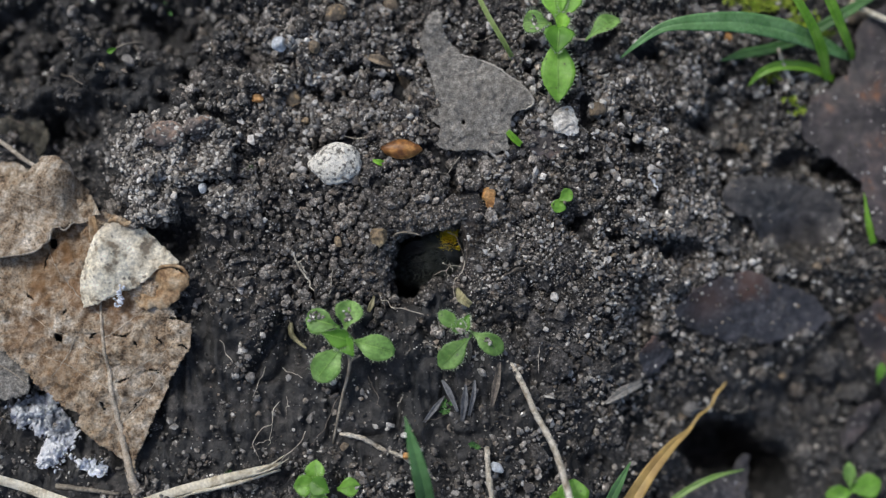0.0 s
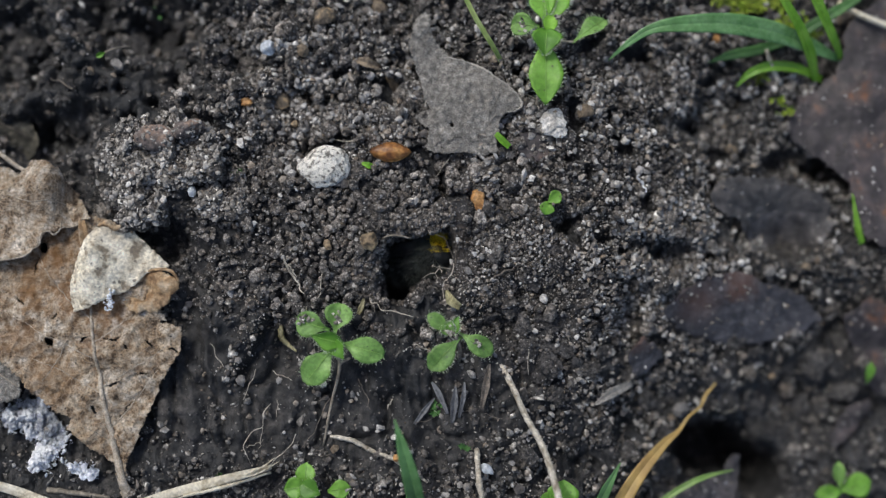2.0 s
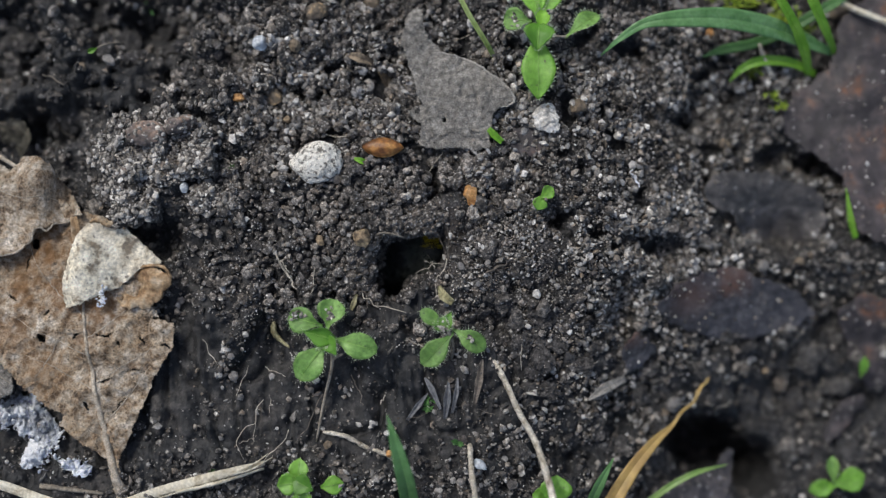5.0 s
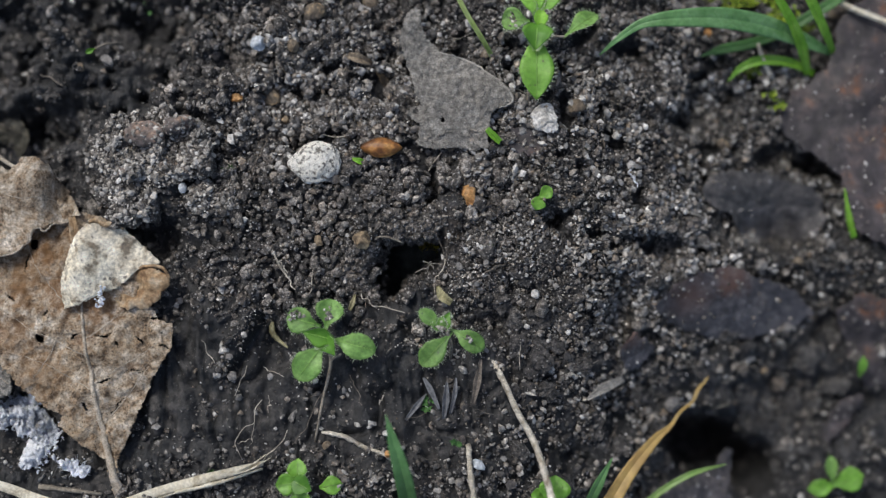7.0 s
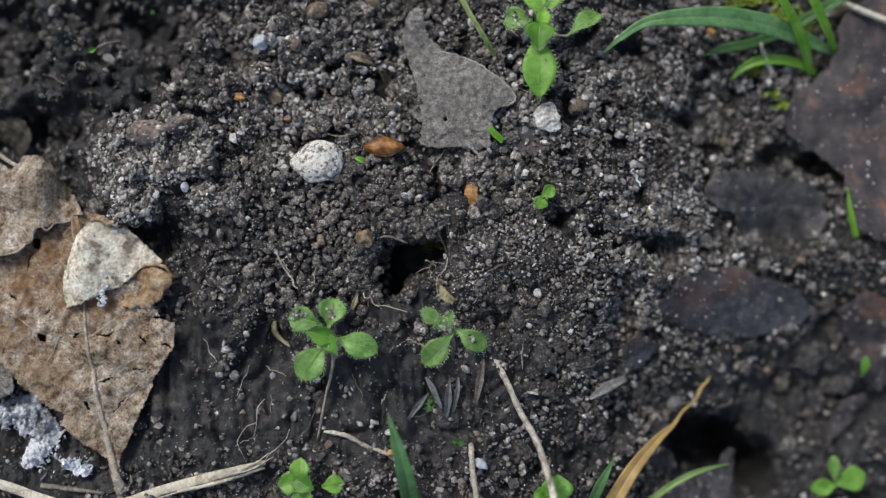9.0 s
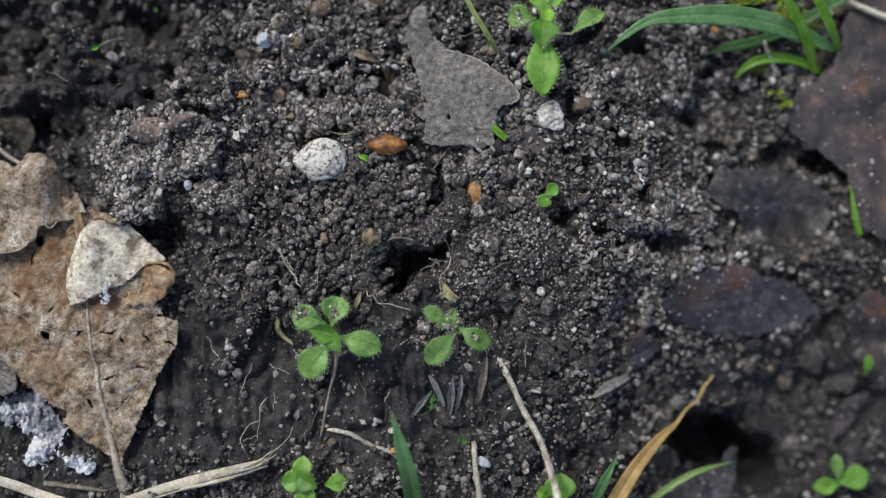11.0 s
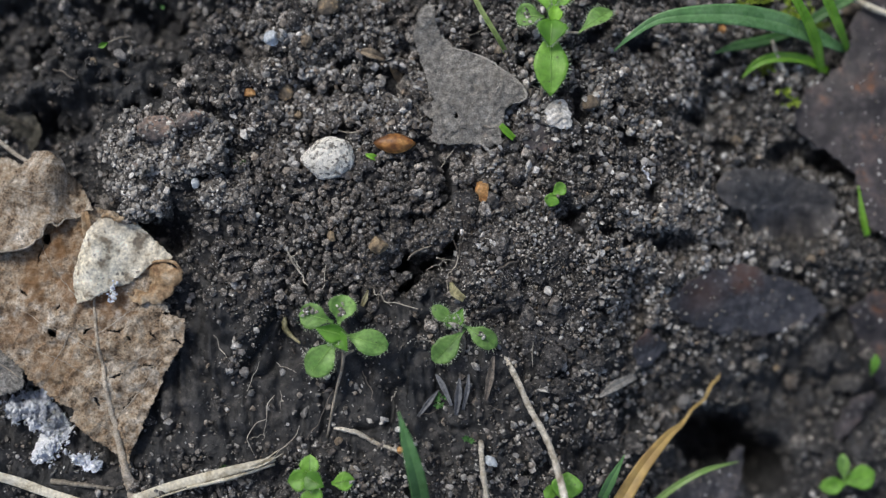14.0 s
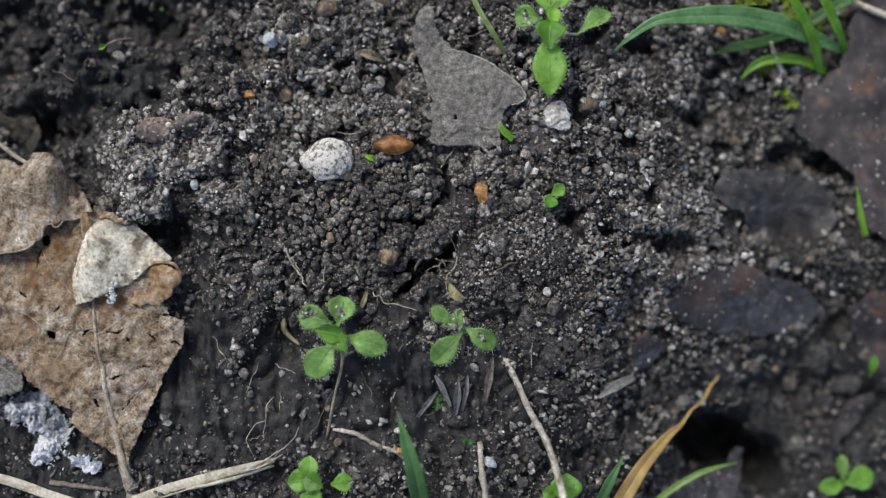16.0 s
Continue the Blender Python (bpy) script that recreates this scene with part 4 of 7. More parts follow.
def upper_leaf():
    face = bend(5.2, [(-71.4, 11.5, 6, 7, 2.2), (-63.7, 5.7, 3, 4, -1.2), (-76.6, 0.2, 6, 3, -0.6), (-64.4, 10.8, 2.4, 6, -5.0)], 0.5, 4.0, 33)
    leaf = thing("dead_leaf", (-74.1, 7.3, 3.0), "dry grey-brown curled leaf lying on another leaf", "leaf", "dead leaves")
    part("blade", sheet([(-83.4, 9.2), (-78.0, 9.9), (-75.2, 10.1), (-74.2, 11.5), (-73.3, 13.1), (-71.7, 15.6), (-69.5, 16.2), (-67.3, 14.5), (-66.2, 13.1), (-65.2, 11.3), (-63.3, 8.3), (-61.9, 7.0), (-61.1, 5.6), (-62.1, 5.7), (-63.4, 5.5), (-63.8, 4.5), (-65.0, 4.1), (-66.0, 4.0), (-66.5, 3.1), (-67.1, 2.7), (-67.8, 3.3), (-68.6, 3.2), (-69.2, 2.6), (-69.5, 1.1), (-70.7, 0.2), (-71.6, -0.6), (-74.0, -1.5), (-82.3, -2.5)],
                        face, 0.35, 0.55, 0.25, 13), M_DRYLEAF, leaf)
    part("vein", tube([(-82.84, 20.73, 0.65), (-78.29, 17.78, 1.86), (-74.84, 15.29, 2.94), (-71.84, 13.61, 4.05)], [0.4, 0.45, 0.35], 14, 6, 0.1), M_VEIN, leaf, "pale leaf stalk")
    part("vein", tube(on_face(face, wavy([(-75.3, 9.7), (-71.2, 8.4), (-67.7, 8.6), (-64.1, 7.7)], 30, 5), 0.0), [0.08, 0.13, 0.05], 40, 5), M_VEIN, leaf)
    part("rolled_margin", tube([(x, y, z - 0.2) for x, y, z in on_face(face, wavy([(-61.1, 5.6), (-62.1, 5.7), (-63.4, 5.5), (-63.8, 4.5), (-65.0, 4.1), (-66.0, 4.0), (-66.5, 3.1), (-67.1, 2.7), (-67.8, 3.3), (-68.6, 3.2), (-69.2, 2.6), (-69.5, 1.1), (-70.7, 0.2), (-71.6, -0.6), (-74.0, -1.5), (-81.4, -2.4)], 50, 3), 0)], [0.14, 0.2, 0.22], 70, 6, 0.25, 4), M_VEIN, leaf)
    low = bend(1.6, [], 0.5, 3.0, 44)
    frag = thing("leaf_fragment", (-77.2, -21.8, 0.5), "weathered grey leaf fragment half under a brown leaf", "leaf", "dead leaves")
    part("blade", sheet([(-83.2, -15.9), (-76.3, -18.3), (-73.4, -21.3), (-72.9, -24.7), (-74.1, -25.9), (-77.0, -26.8), (-82.9, -25.7)], low, 0.3, 0.6, 0.25, 17), M_GREYLEAF, frag)
    part("vein", tube(on_face(low, [(-81.1, -19.8), (-77.1, -21.3), (-73.5, -23.7)], 0.04), [0.2, 0.15, 0.08], 12, 5), M_VEIN, frag)
    back = bend(-0.7, [(-79.2, 23.7, 4, 3, 1.6), (-76.0, 19.5, 2.5, 3, -2.2), (-80.0, 18.0, 4, 1.5, -1.4)], 1.1, 3.4, 46)
    old = thing("leaf_fragment", (-77.7, 23.2, -4), "dull olive-brown sunken leaf fragment", "leaf", "dead leaves")
    part("blade", sheet([(-90.7, 30.3), (-84.3, 29.2), (-80.0, 28.6), (-77.0, 27.3), (-75.2, 25.0), (-74.6, 23.0), (-73.4, 21.5), (-73.9, 19.2), (-75.2, 17.2), (-78.2, 16.6), (-82.0, 15.8), (-89.8, 16.6)], back, 0.3, 0.5, 0.5, 18), M_OLIVE, old)
    part("vein", tube(on_face(back, [(-86.2, 26.0), (-80.8, 24.3), (-75.2, 21.7)], 0.04), [0.2, 0.15, 0.08], 12, 5), M_ROOT_DARK, old)


def grey_fragment():
    face = bend(4.1, [(13.2, 26.7, 3, 3, 0.9), (5.5, 26.9, 0.5, 1.1, -0.7), (7.9, 25.9, 0.5, 1.3, -0.8), (0.6, 19.8, 1.5, 1.2, 0.5), (6.7, 26.5, 6, 5, 0.9), (-4.0, 39.9, 3, 4, 0.8), (-1.4, 19.3, 4, 3, -0.4), (-2.4, 23.9, 1.5, 1.5, -0.8)], 0.35, 3.0, 50)
    leaf = thing("leaf_fragment", (4.6, 25.5, 2.0), "dry grey-brown torn leaf fragment lying on soil", "leaf", "dead leaves")
    part("blade", sheet([(-4.2, 40.7), (-2.8, 42.1), (-1.6, 41.5), (-1.6, 39.0), (-0.4, 36.6), (1.8, 34.0), (4.6, 33.2), (7.8, 31.9), (10.5, 29.9), (12.7, 28.1), (14.7, 25.7), (13.7, 24.5), (12.0, 24.1), (10.9, 23.5), (10.5, 21.7), (10.1, 19.1), (10.1, 17.0), (7.5, 16.5), (4.2, 17.0), (1.6, 17.0), (-0.8, 17.3), (-2.0, 17.6), (-2.2, 19.6), (-1.8, 21.1), (-3.6, 22.3), (-4.2, 23.7), (-1.8, 24.7), (-2.6, 26.9), (-3.2, 29.7), (-4.4, 33.0), (-5.6, 36.0), (-5.0, 38.2)],
                        face, 0.35, 0.4, 0.22, 51, [(2.2, 22.1, 0.35, 0.45, 0)]), M_GREYLEAF, leaf)
    edge = wavy([(1.6, 34.0), (4.6, 33.2), (7.8, 31.9), (10.5, 29.9), (12.7, 28.1), (14.5, 25.7), (13.7, 24.5), (12.0, 24.1)], 44, 2)
    part("curled_rim", tube([(x, y, z - 0.05) for x, y, z in on_face(face, edge, 0)], [0.08, 0.2, 0.24, 0.2, 0.1], 70, 6, 0.3, 6), M_GREYRIM, leaf, "paler curled edge")
    rnd = np.random.RandomState(52)
    spots = on_face(face, [(0.6, 27.1), (5.4, 24.1), (6.0, 21.5), (1.6, 19.2), (2.8, 23.7), (-1.4, 26.1), (-0.4, 20.9), (9.5, 26.7), (4.0, 28.7), (-0.8, 18.4), (-0.1, 19.0), (0.4, 18.0), (8.5, 18.6)], 0.15)
    part("stuck_sand", heap(np.array(spots), rnd.uniform(0.12, 0.32, len(spots)), GRAINS, ICO[1][1], rnd), M_SAND, leaf, "sand grains stuck on the leaf", False)


def rotted_flake(name, out, base, lifts, material, label, seed, wob=0.6):
    face = bend(base, lifts, wob, 4.0, seed)
    c = np.mean(np.array(out), 0)
    leaf = thing(name, (c[0], c[1], base - 1.0 + float(lay(c[0], c[1]))), label, "leaf", "rotted leaves")
    part("blade", sheet(out, face, 0.5, 0.7, 0.4, seed), material, leaf)
    rnd = np.random.RandomState(seed)
    v = np.array(out)
    places = []
    span = v.max(0) - v.min(0)
    count = int(max(10, min(300, span[0] * span[1] * 0.22)))
    while len(places) < count:
        p = rnd.uniform(v.min(0), v.max(0))
        if inside(v, p[:1], p[1:])[0]:
            places.append((p[0], p[1], float(face(p[:1], p[1:])[0]) + 0.12))
    part("stuck_sand", heap(np.array(places), 0.1 + 0.4 * rnd.rand(count) ** 2, GRAINS, ICO[1][1], rnd), M_SAND, leaf, "sand grains stuck on the leaf", False)


def rotted_flakes():
    rotted_flake("rotted_leaf", [(49.1, 10.4), (50.8, 13.0), (54.4, 14.7), (57.9, 14.6), (62.3, 14.3), (67.1, 13.1), (71.1, 11.8), (73.0, 9.3), (73.1, 5.6), (72.2, 2.3), (70.0, 0.1), (67.4, -1.5), (63.0, -1.4), (59.4, 0.2), (57.0, 3.4), (55.3, 6.3), (50.6, 7.8)],
                 2.2, [(56.3, 11.7, 7, 3.4, 1.5), (65.8, 1.5, 6.5, 7, -8.0), (58.9, 3.1, 2.5, 3, -1.5)], M_FLAKE_GREY, "dark grey curled rotted leaf with a sunken end", 61)
    rotted_flake("rotted_leaf", [(39.8, -11.4), (42.2, -8.5), (44.5, -6.5), (48.4, -4.4), (53.0, -3.1), (57.5, -4.0), (60.0, -5.4), (64.1, -5.6), (68.1, -7.8), (71.6, -11.5), (68.8, -13.8), (64.1, -15.5), (59.3, -16.3), (52.5, -16.1), (46.5, -15.1)],
                 2.6, [(56.3, -9.4, 9, 5, 1.4), (69.7, -12.5, 4, 4, -0.8)], M_SLATE, "dark slate leaf with rusty patches", 62, 0.4)
    rotted_flake("rotted_leaf", [(64.5, 22.9), (65.6, 27.0), (67.4, 29.7), (71.3, 32.1), (73.4, 33.6), (75.2, 37.1), (75.6, 41.4), (78.0, 44.9), (82.9, 48.4), (92.5, 51.6), (90.6, -1.3), (83.4, 0.8), (78.3, 3.0), (77.2, 7.0), (76.5, 11.2), (75.3, 13.5), (72.5, 16.2), (68.4, 18.8)],
                 3.6, [(80.5, 28.9, 8, 12, 1.6), (67.6, 23.5, 4, 5, -0.6)], M_UMBER, "large dull purple-brown rotted leaf", 63, 0.35)
    rotted_flake("rotted_leaf", [(36.9, -46.4), (42.7, -44.4), (48.5, -41.8), (52.8, -40.3), (54.2, -37.3), (56.3, -36.5), (57.1, -37.9), (55.9, -41.9), (54.7, -47.5)], 2.6, [(53.7, -42.1, 4, 3, 0.8)], M_FLAKE,
                 "dark grey rotted leaf scrap", 64, 0.4)
    rotted_flake("rotted_leaf", [(33.8, -19.1), (34.5, -16.6), (36.4, -15.5), (38.9, -16.2), (40.4, -17.6), (39.4, -19.8), (37.3, -21.5), (35.0, -22.1)], 4.4, [], M_SLATE, "small slate-dark leaf scrap", 65, 0.3)
    rotted_flake("rotted_leaf", [(73.9, -34.2), (76.0, -30.3), (78.6, -27.8), (81.7, -26.7), (82.8, -27.5), (80.6, -30.7), (77.6, -33.9), (75.1, -36.3)], 2.4, [], M_UMBER, "narrow grey-brown rotted leaf scrap", 66, 0.3)
    rotted_flake("rotted_leaf", [(14.0, 20.5), (17.5, 21.2), (20.4, 19.7), (21.4, 17.5), (18.9, 15.2), (15.5, 15.7), (13.5, 17.9)], 3.4, [], M_UMBER, "small dark brown leaf scrap", 68, 0.3)
    rotted_flake("rotted_leaf", [(75.8, -11.4), (80.3, -7.3), (86.2, -9.4), (87.5, -26.3), (83.1, -25.2), (79.6, -19.9)], 1.2, [], M_UMBER, "brown rotted leaf lying on soil", 71, 0.4)



big_leaf()
upper_leaf()
grey_fragment()
rotted_flakes()


# ---- seedlings ----
def seedling(base, label, leaves, stems, hair=40):
    """leaves: base, tip, width, arch, cup, roll, dark; stems: runs of points with a radius."""
    plant = thing("seedling", base, label, "seedling", "seedlings")
    for k, (pts, r) in enumerate(stems):
        part("stem", tube(pts, [r, r * 0.85, r * 0.7], 16, 6, 0.1, k), M_STEM, plant)
    for k, (ends, width, arch, cup, roll, dark) in enumerate(leaves):
        geo, margin = leaflet(ends[0], ends[1], width, arch, cup, roll=roll, profile=(OVATE, POINTED, ROUNDED, OVATE)[dark], seed=k + int(abs(base[0]) * 7) % 90)
        leaf = part("leaf", geo, (M_GREEN, M_GREEN_DARK, M_GREEN_PALE, M_GRASS_BRIGHT)[dark], plant)
        if hair and width > 3.3:
            line = margin[2] + 0.02 * margin[3]
            part("midrib", tube(line[:-1], [0.1, 0.07, 0.03], 16, 5), M_RIB, leaf)
        if hair:
            part("hair_fringe", hairs(margin, k + 3, 0.9, 2 * hair), M_HAIR, leaf, "fine pale hairs", False)
    return plant


def stuck_soil(plant, spot, count, spread, seed):
    rnd = np.random.RandomState(seed)
    p = np.array(spot) + rnd.normal(0, 1, (count, 3)) * (spread, spread, 0.15)
    part("stuck_soil", heap(p, rnd.uniform(0.18, 0.5, count), GRAINS, ICO[1][1], rnd), M_SAND_PALE, plant, "sand grains stuck on the leaf", False)
    dark = p[:max(3, count // 3)] + rnd.normal(0, 0.3, (max(3, count // 3), 3)) * (1, 1, 0.2)
    part("stuck_crumb", heap(dark, rnd.uniform(0.15, 0.36, len(dark)), CRUMBS, ICO[2][1], rnd), M_CRUMB, plant, "dark soil bits stuck on the leaf", False)


def seedlings():
    a = seedling((-20.30, -34.04, 0.21), "small hairy green seedling with five oval leaves", [
        ([(-17.77, -16.52, 6.00), (-23.03, -23.07, 5.00)], 5.0, 0.5, 0.15, 0, 2), ([(-17.42, -16.13, 5.50), (-9.48, -18.25, 5.50)], 4.6, 0.4, 0.15, 0, 2),
        ([(-18.80, -14.00, 5.50), (-24.63, -12.26, 5.50)], 4.6, 0.3, 0.35, 10, 2), ([(-18.02, -14.58, 5.50), (-16.89, -9.45, 5.50)], 4.9, 0.3, 0.35, 0, 2),
        ([(-16.53, -16.34, 7.00), (-21.82, -15.01, 8.00)], 3.6, 0.3, 0.5, 15, 1), ([(-18.46, -15.57, 7.00), (-16.28, -19.02, 7.50)], 3.0, 0.3, 0.5, -10, 1)],
        [([(-17.37, -17.10, 7.22), (-17.21, -20.75, 5.35), (-18.74, -26.61, 2.82), (-20.29, -34.03, 0.31)], 0.32), ([(-17.19, -19.79, 5.64), (-15.30, -18.83, 6.47)], 0.25)])
    stuck_soil(a, (-22.99, -11.90, 6.30), 26, 0.7, 1)
    stuck_soil(a, (-17.22, -12.08, 6.00), 16, 0.5, 2)
    b = seedling((3.34, -19.81, 1.98), "small hairy green seedling with soil on its leaves", [
        ([(3.69, -15.15, 5.00), (-1.75, -20.76, 4.60)], 4.2, 0.5, 0.15, 0, 2), ([(3.30, -14.47, 5.00), (9.11, -18.05, 5.00)], 3.6, 0.4, 0.3, 0, 2),
        ([(2.13, -14.58, 5.50), (-1.94, -11.31, 6.00)], 2.6, 0.3, 0.4, 0, 2), ([(1.55, -14.98, 6.00), (3.29, -11.69, 6.00)], 2.4, 0.3, 0.4, 0, 1), ([(2.71, -14.98, 6.00), (0.58, -13.06, 6.50)], 2.4, 0.2, 0.4, 0, 2)],
        [([(2.71, -14.97, 5.42), (3.51, -17.37, 3.88), (3.34, -19.81, 1.98)], 0.4)])
    stuck_soil(b, (1.93, -14.03, 6.60), 14, 0.5, 3)
    stuck_soil(b, (6.67, -16.42, 5.80), 8, 0.4, 4)
    c = seedling((17.02, 24.30, 3.15), "bright green hairy seedling with pointed oval leaves", [
        ([(18.38, 36.50, 8.00), (18.34, 24.59, 8.50)], 5.9, 0.3, 0.12, 0, 0), ([(18.54, 37.56, 9.60), (18.07, 32.86, 10.20)], 5.3, 0.6, 0.5, 0, 1), ([(19.5, 40.6, 9.0), (18.9, 37.2, 9.0)], 2.6, 0.5, 0.5, 0, 3), ([(18.31, 39.01, 9.00), (17.42, 44.95, 8.50)], 4.6, 0.4, 0.2, 0, 0),
        ([(19.29, 39.01, 9.00), (21.15, 44.95, 8.48)], 4.4, 0.4, 0.2, 0, 0), ([(17.50, 38.77, 7.00), (12.65, 39.25, 6.00)], 4.2, 0.4, 0.4, 0, 2), ([(23.19, 35.80, 6.85), (29.29, 40.72, 4.37)], 3.4, 0.8, 0.3, 20, 2)],
        [([(18.86, 36.38, 9.20), (17.75, 30.02, 6.81), (17.00, 23.96, 3.34)], 0.5), ([(18.62, 37.01, 8.69), (21.16, 36.01, 7.58), (23.71, 36.05, 6.67)], 0.35), ([(19.85, 30.37, 5.29), (22.72, 33.75, 1.81)], 0.25)], 110)
    stuck_soil(c, (20.46, 39.52, 10.00), 6, 0.3, 5)
    stuck_soil(c, (14.36, 38.77, 7.00), 12, 0.6, 6)
    seedling((19.98, 7.58, 3.02), "tiny pale green two-leaved sprout", [([(19.28, 8.50, 5.2), (18.21, 5.95, 5.0)], 2.7, 0.5, 0.2, 10, 0), ([(18.78, 8.00, 5.6), (21.09, 9.70, 5.2)], 2.5, 0.5, 0.3, -10, 0)],
             [([(19.68, 7.67, 6.21), (19.98, 7.58, 3.02)], 0.3)], 0)
    seedling((-23.40, -42.72, 0.82), "small green seedling among straw", [
        ([(-23.01, -40.88, 4.50), (-22.76, -36.50, 4.50)], 3.4, 0.5, 0.15, 0, 0), ([(-22.34, -40.50, 4.50), (-26.50, -41.02, 5.00)], 3.8, 0.5, 0.2, 0, 0), ([(-23.63, -40.07, 5.00), (-20.30, -41.91, 5.50)], 3.8, 0.4, 0.3, 0, 1),
        ([(-23.00, -41.36, 4.50), (-21.91, -45.15, 4.50)], 3.8, 0.5, 0.2, 0, 0)], [([(-23.12, -40.80, 3.45), (-23.37, -43.18, 1.04)], 0.4)], 10)
    seedling((-17.99, -42.70, 1.02), "tiny rounded green sprout in soil", [([(-19.29, -41.61, 3.00), (-15.32, -40.85, 3.00)], 3.4, 0.5, 0.1, 0, 0)], [([(-18.81, -41.62, 2.98), (-17.97, -42.76, 1.27)], 0.3)], 8)
    seedling((75.98, -45.56, -19.80), "smooth light green sprout with round leaves", [
        ([(74.59, -43.45, -16.00), (80.59, -41.74, -15.50)], 4.8, 0.5, 0.1, 0, 0), ([(75.42, -43.67, -16.00), (70.27, -44.55, -16.50)], 3.4, 0.4, 0.1, 0, 0), ([(74.63, -43.62, -15.50), (74.4, -38.2, -15.00)], 2.3, 0.3, 0.7, 20, 2)],
        [([(75.13, -43.49, -16.39), (75.95, -45.76, -19.72)], 0.4)], 0)
    seedling((21.34, -44.42, -1.28), "rounded green leaf rising from the soil", [([(20.79, -44.95, 2.24), (21.34, -39.70, 3.03)], 5.6, 0.5, 0.15, 0, 0), ([(19.60, -43.59, 1.65), (17.09, -43.00, 2.53)], 3.0, 0.5, 0.15, 0, 0)],
             [([(20.68, -44.34, 3.37), (21.36, -45.92, -1.59)], 0.4)], 0)
    seedling((82.37, -23.37, -20.46), "small bright green sprout in soil", [([(80.65, -23.72, -16.53), (80.69, -19.67, -13.86)], 1.9, 0.5, 0.2, 0, 0)], [([(80.87, -23.52, -16.84), (82.36, -23.80, -20.47)], 0.25)], 0)
    seedling((-55.59, 36.75, 1.70), "tiny bright green shoot with a pale stalk", [([(-59.45, 35.49, 2.20), (-61.1, 34.6, 2.40)], 1.0, 0.3, 0.6, 30, 3)], [([(-59.45, 35.49, 2.20), (-57.66, 36.21, 2.20), (-55.59, 36.75, 1.70)], 0.24)], 0)


seedlings()


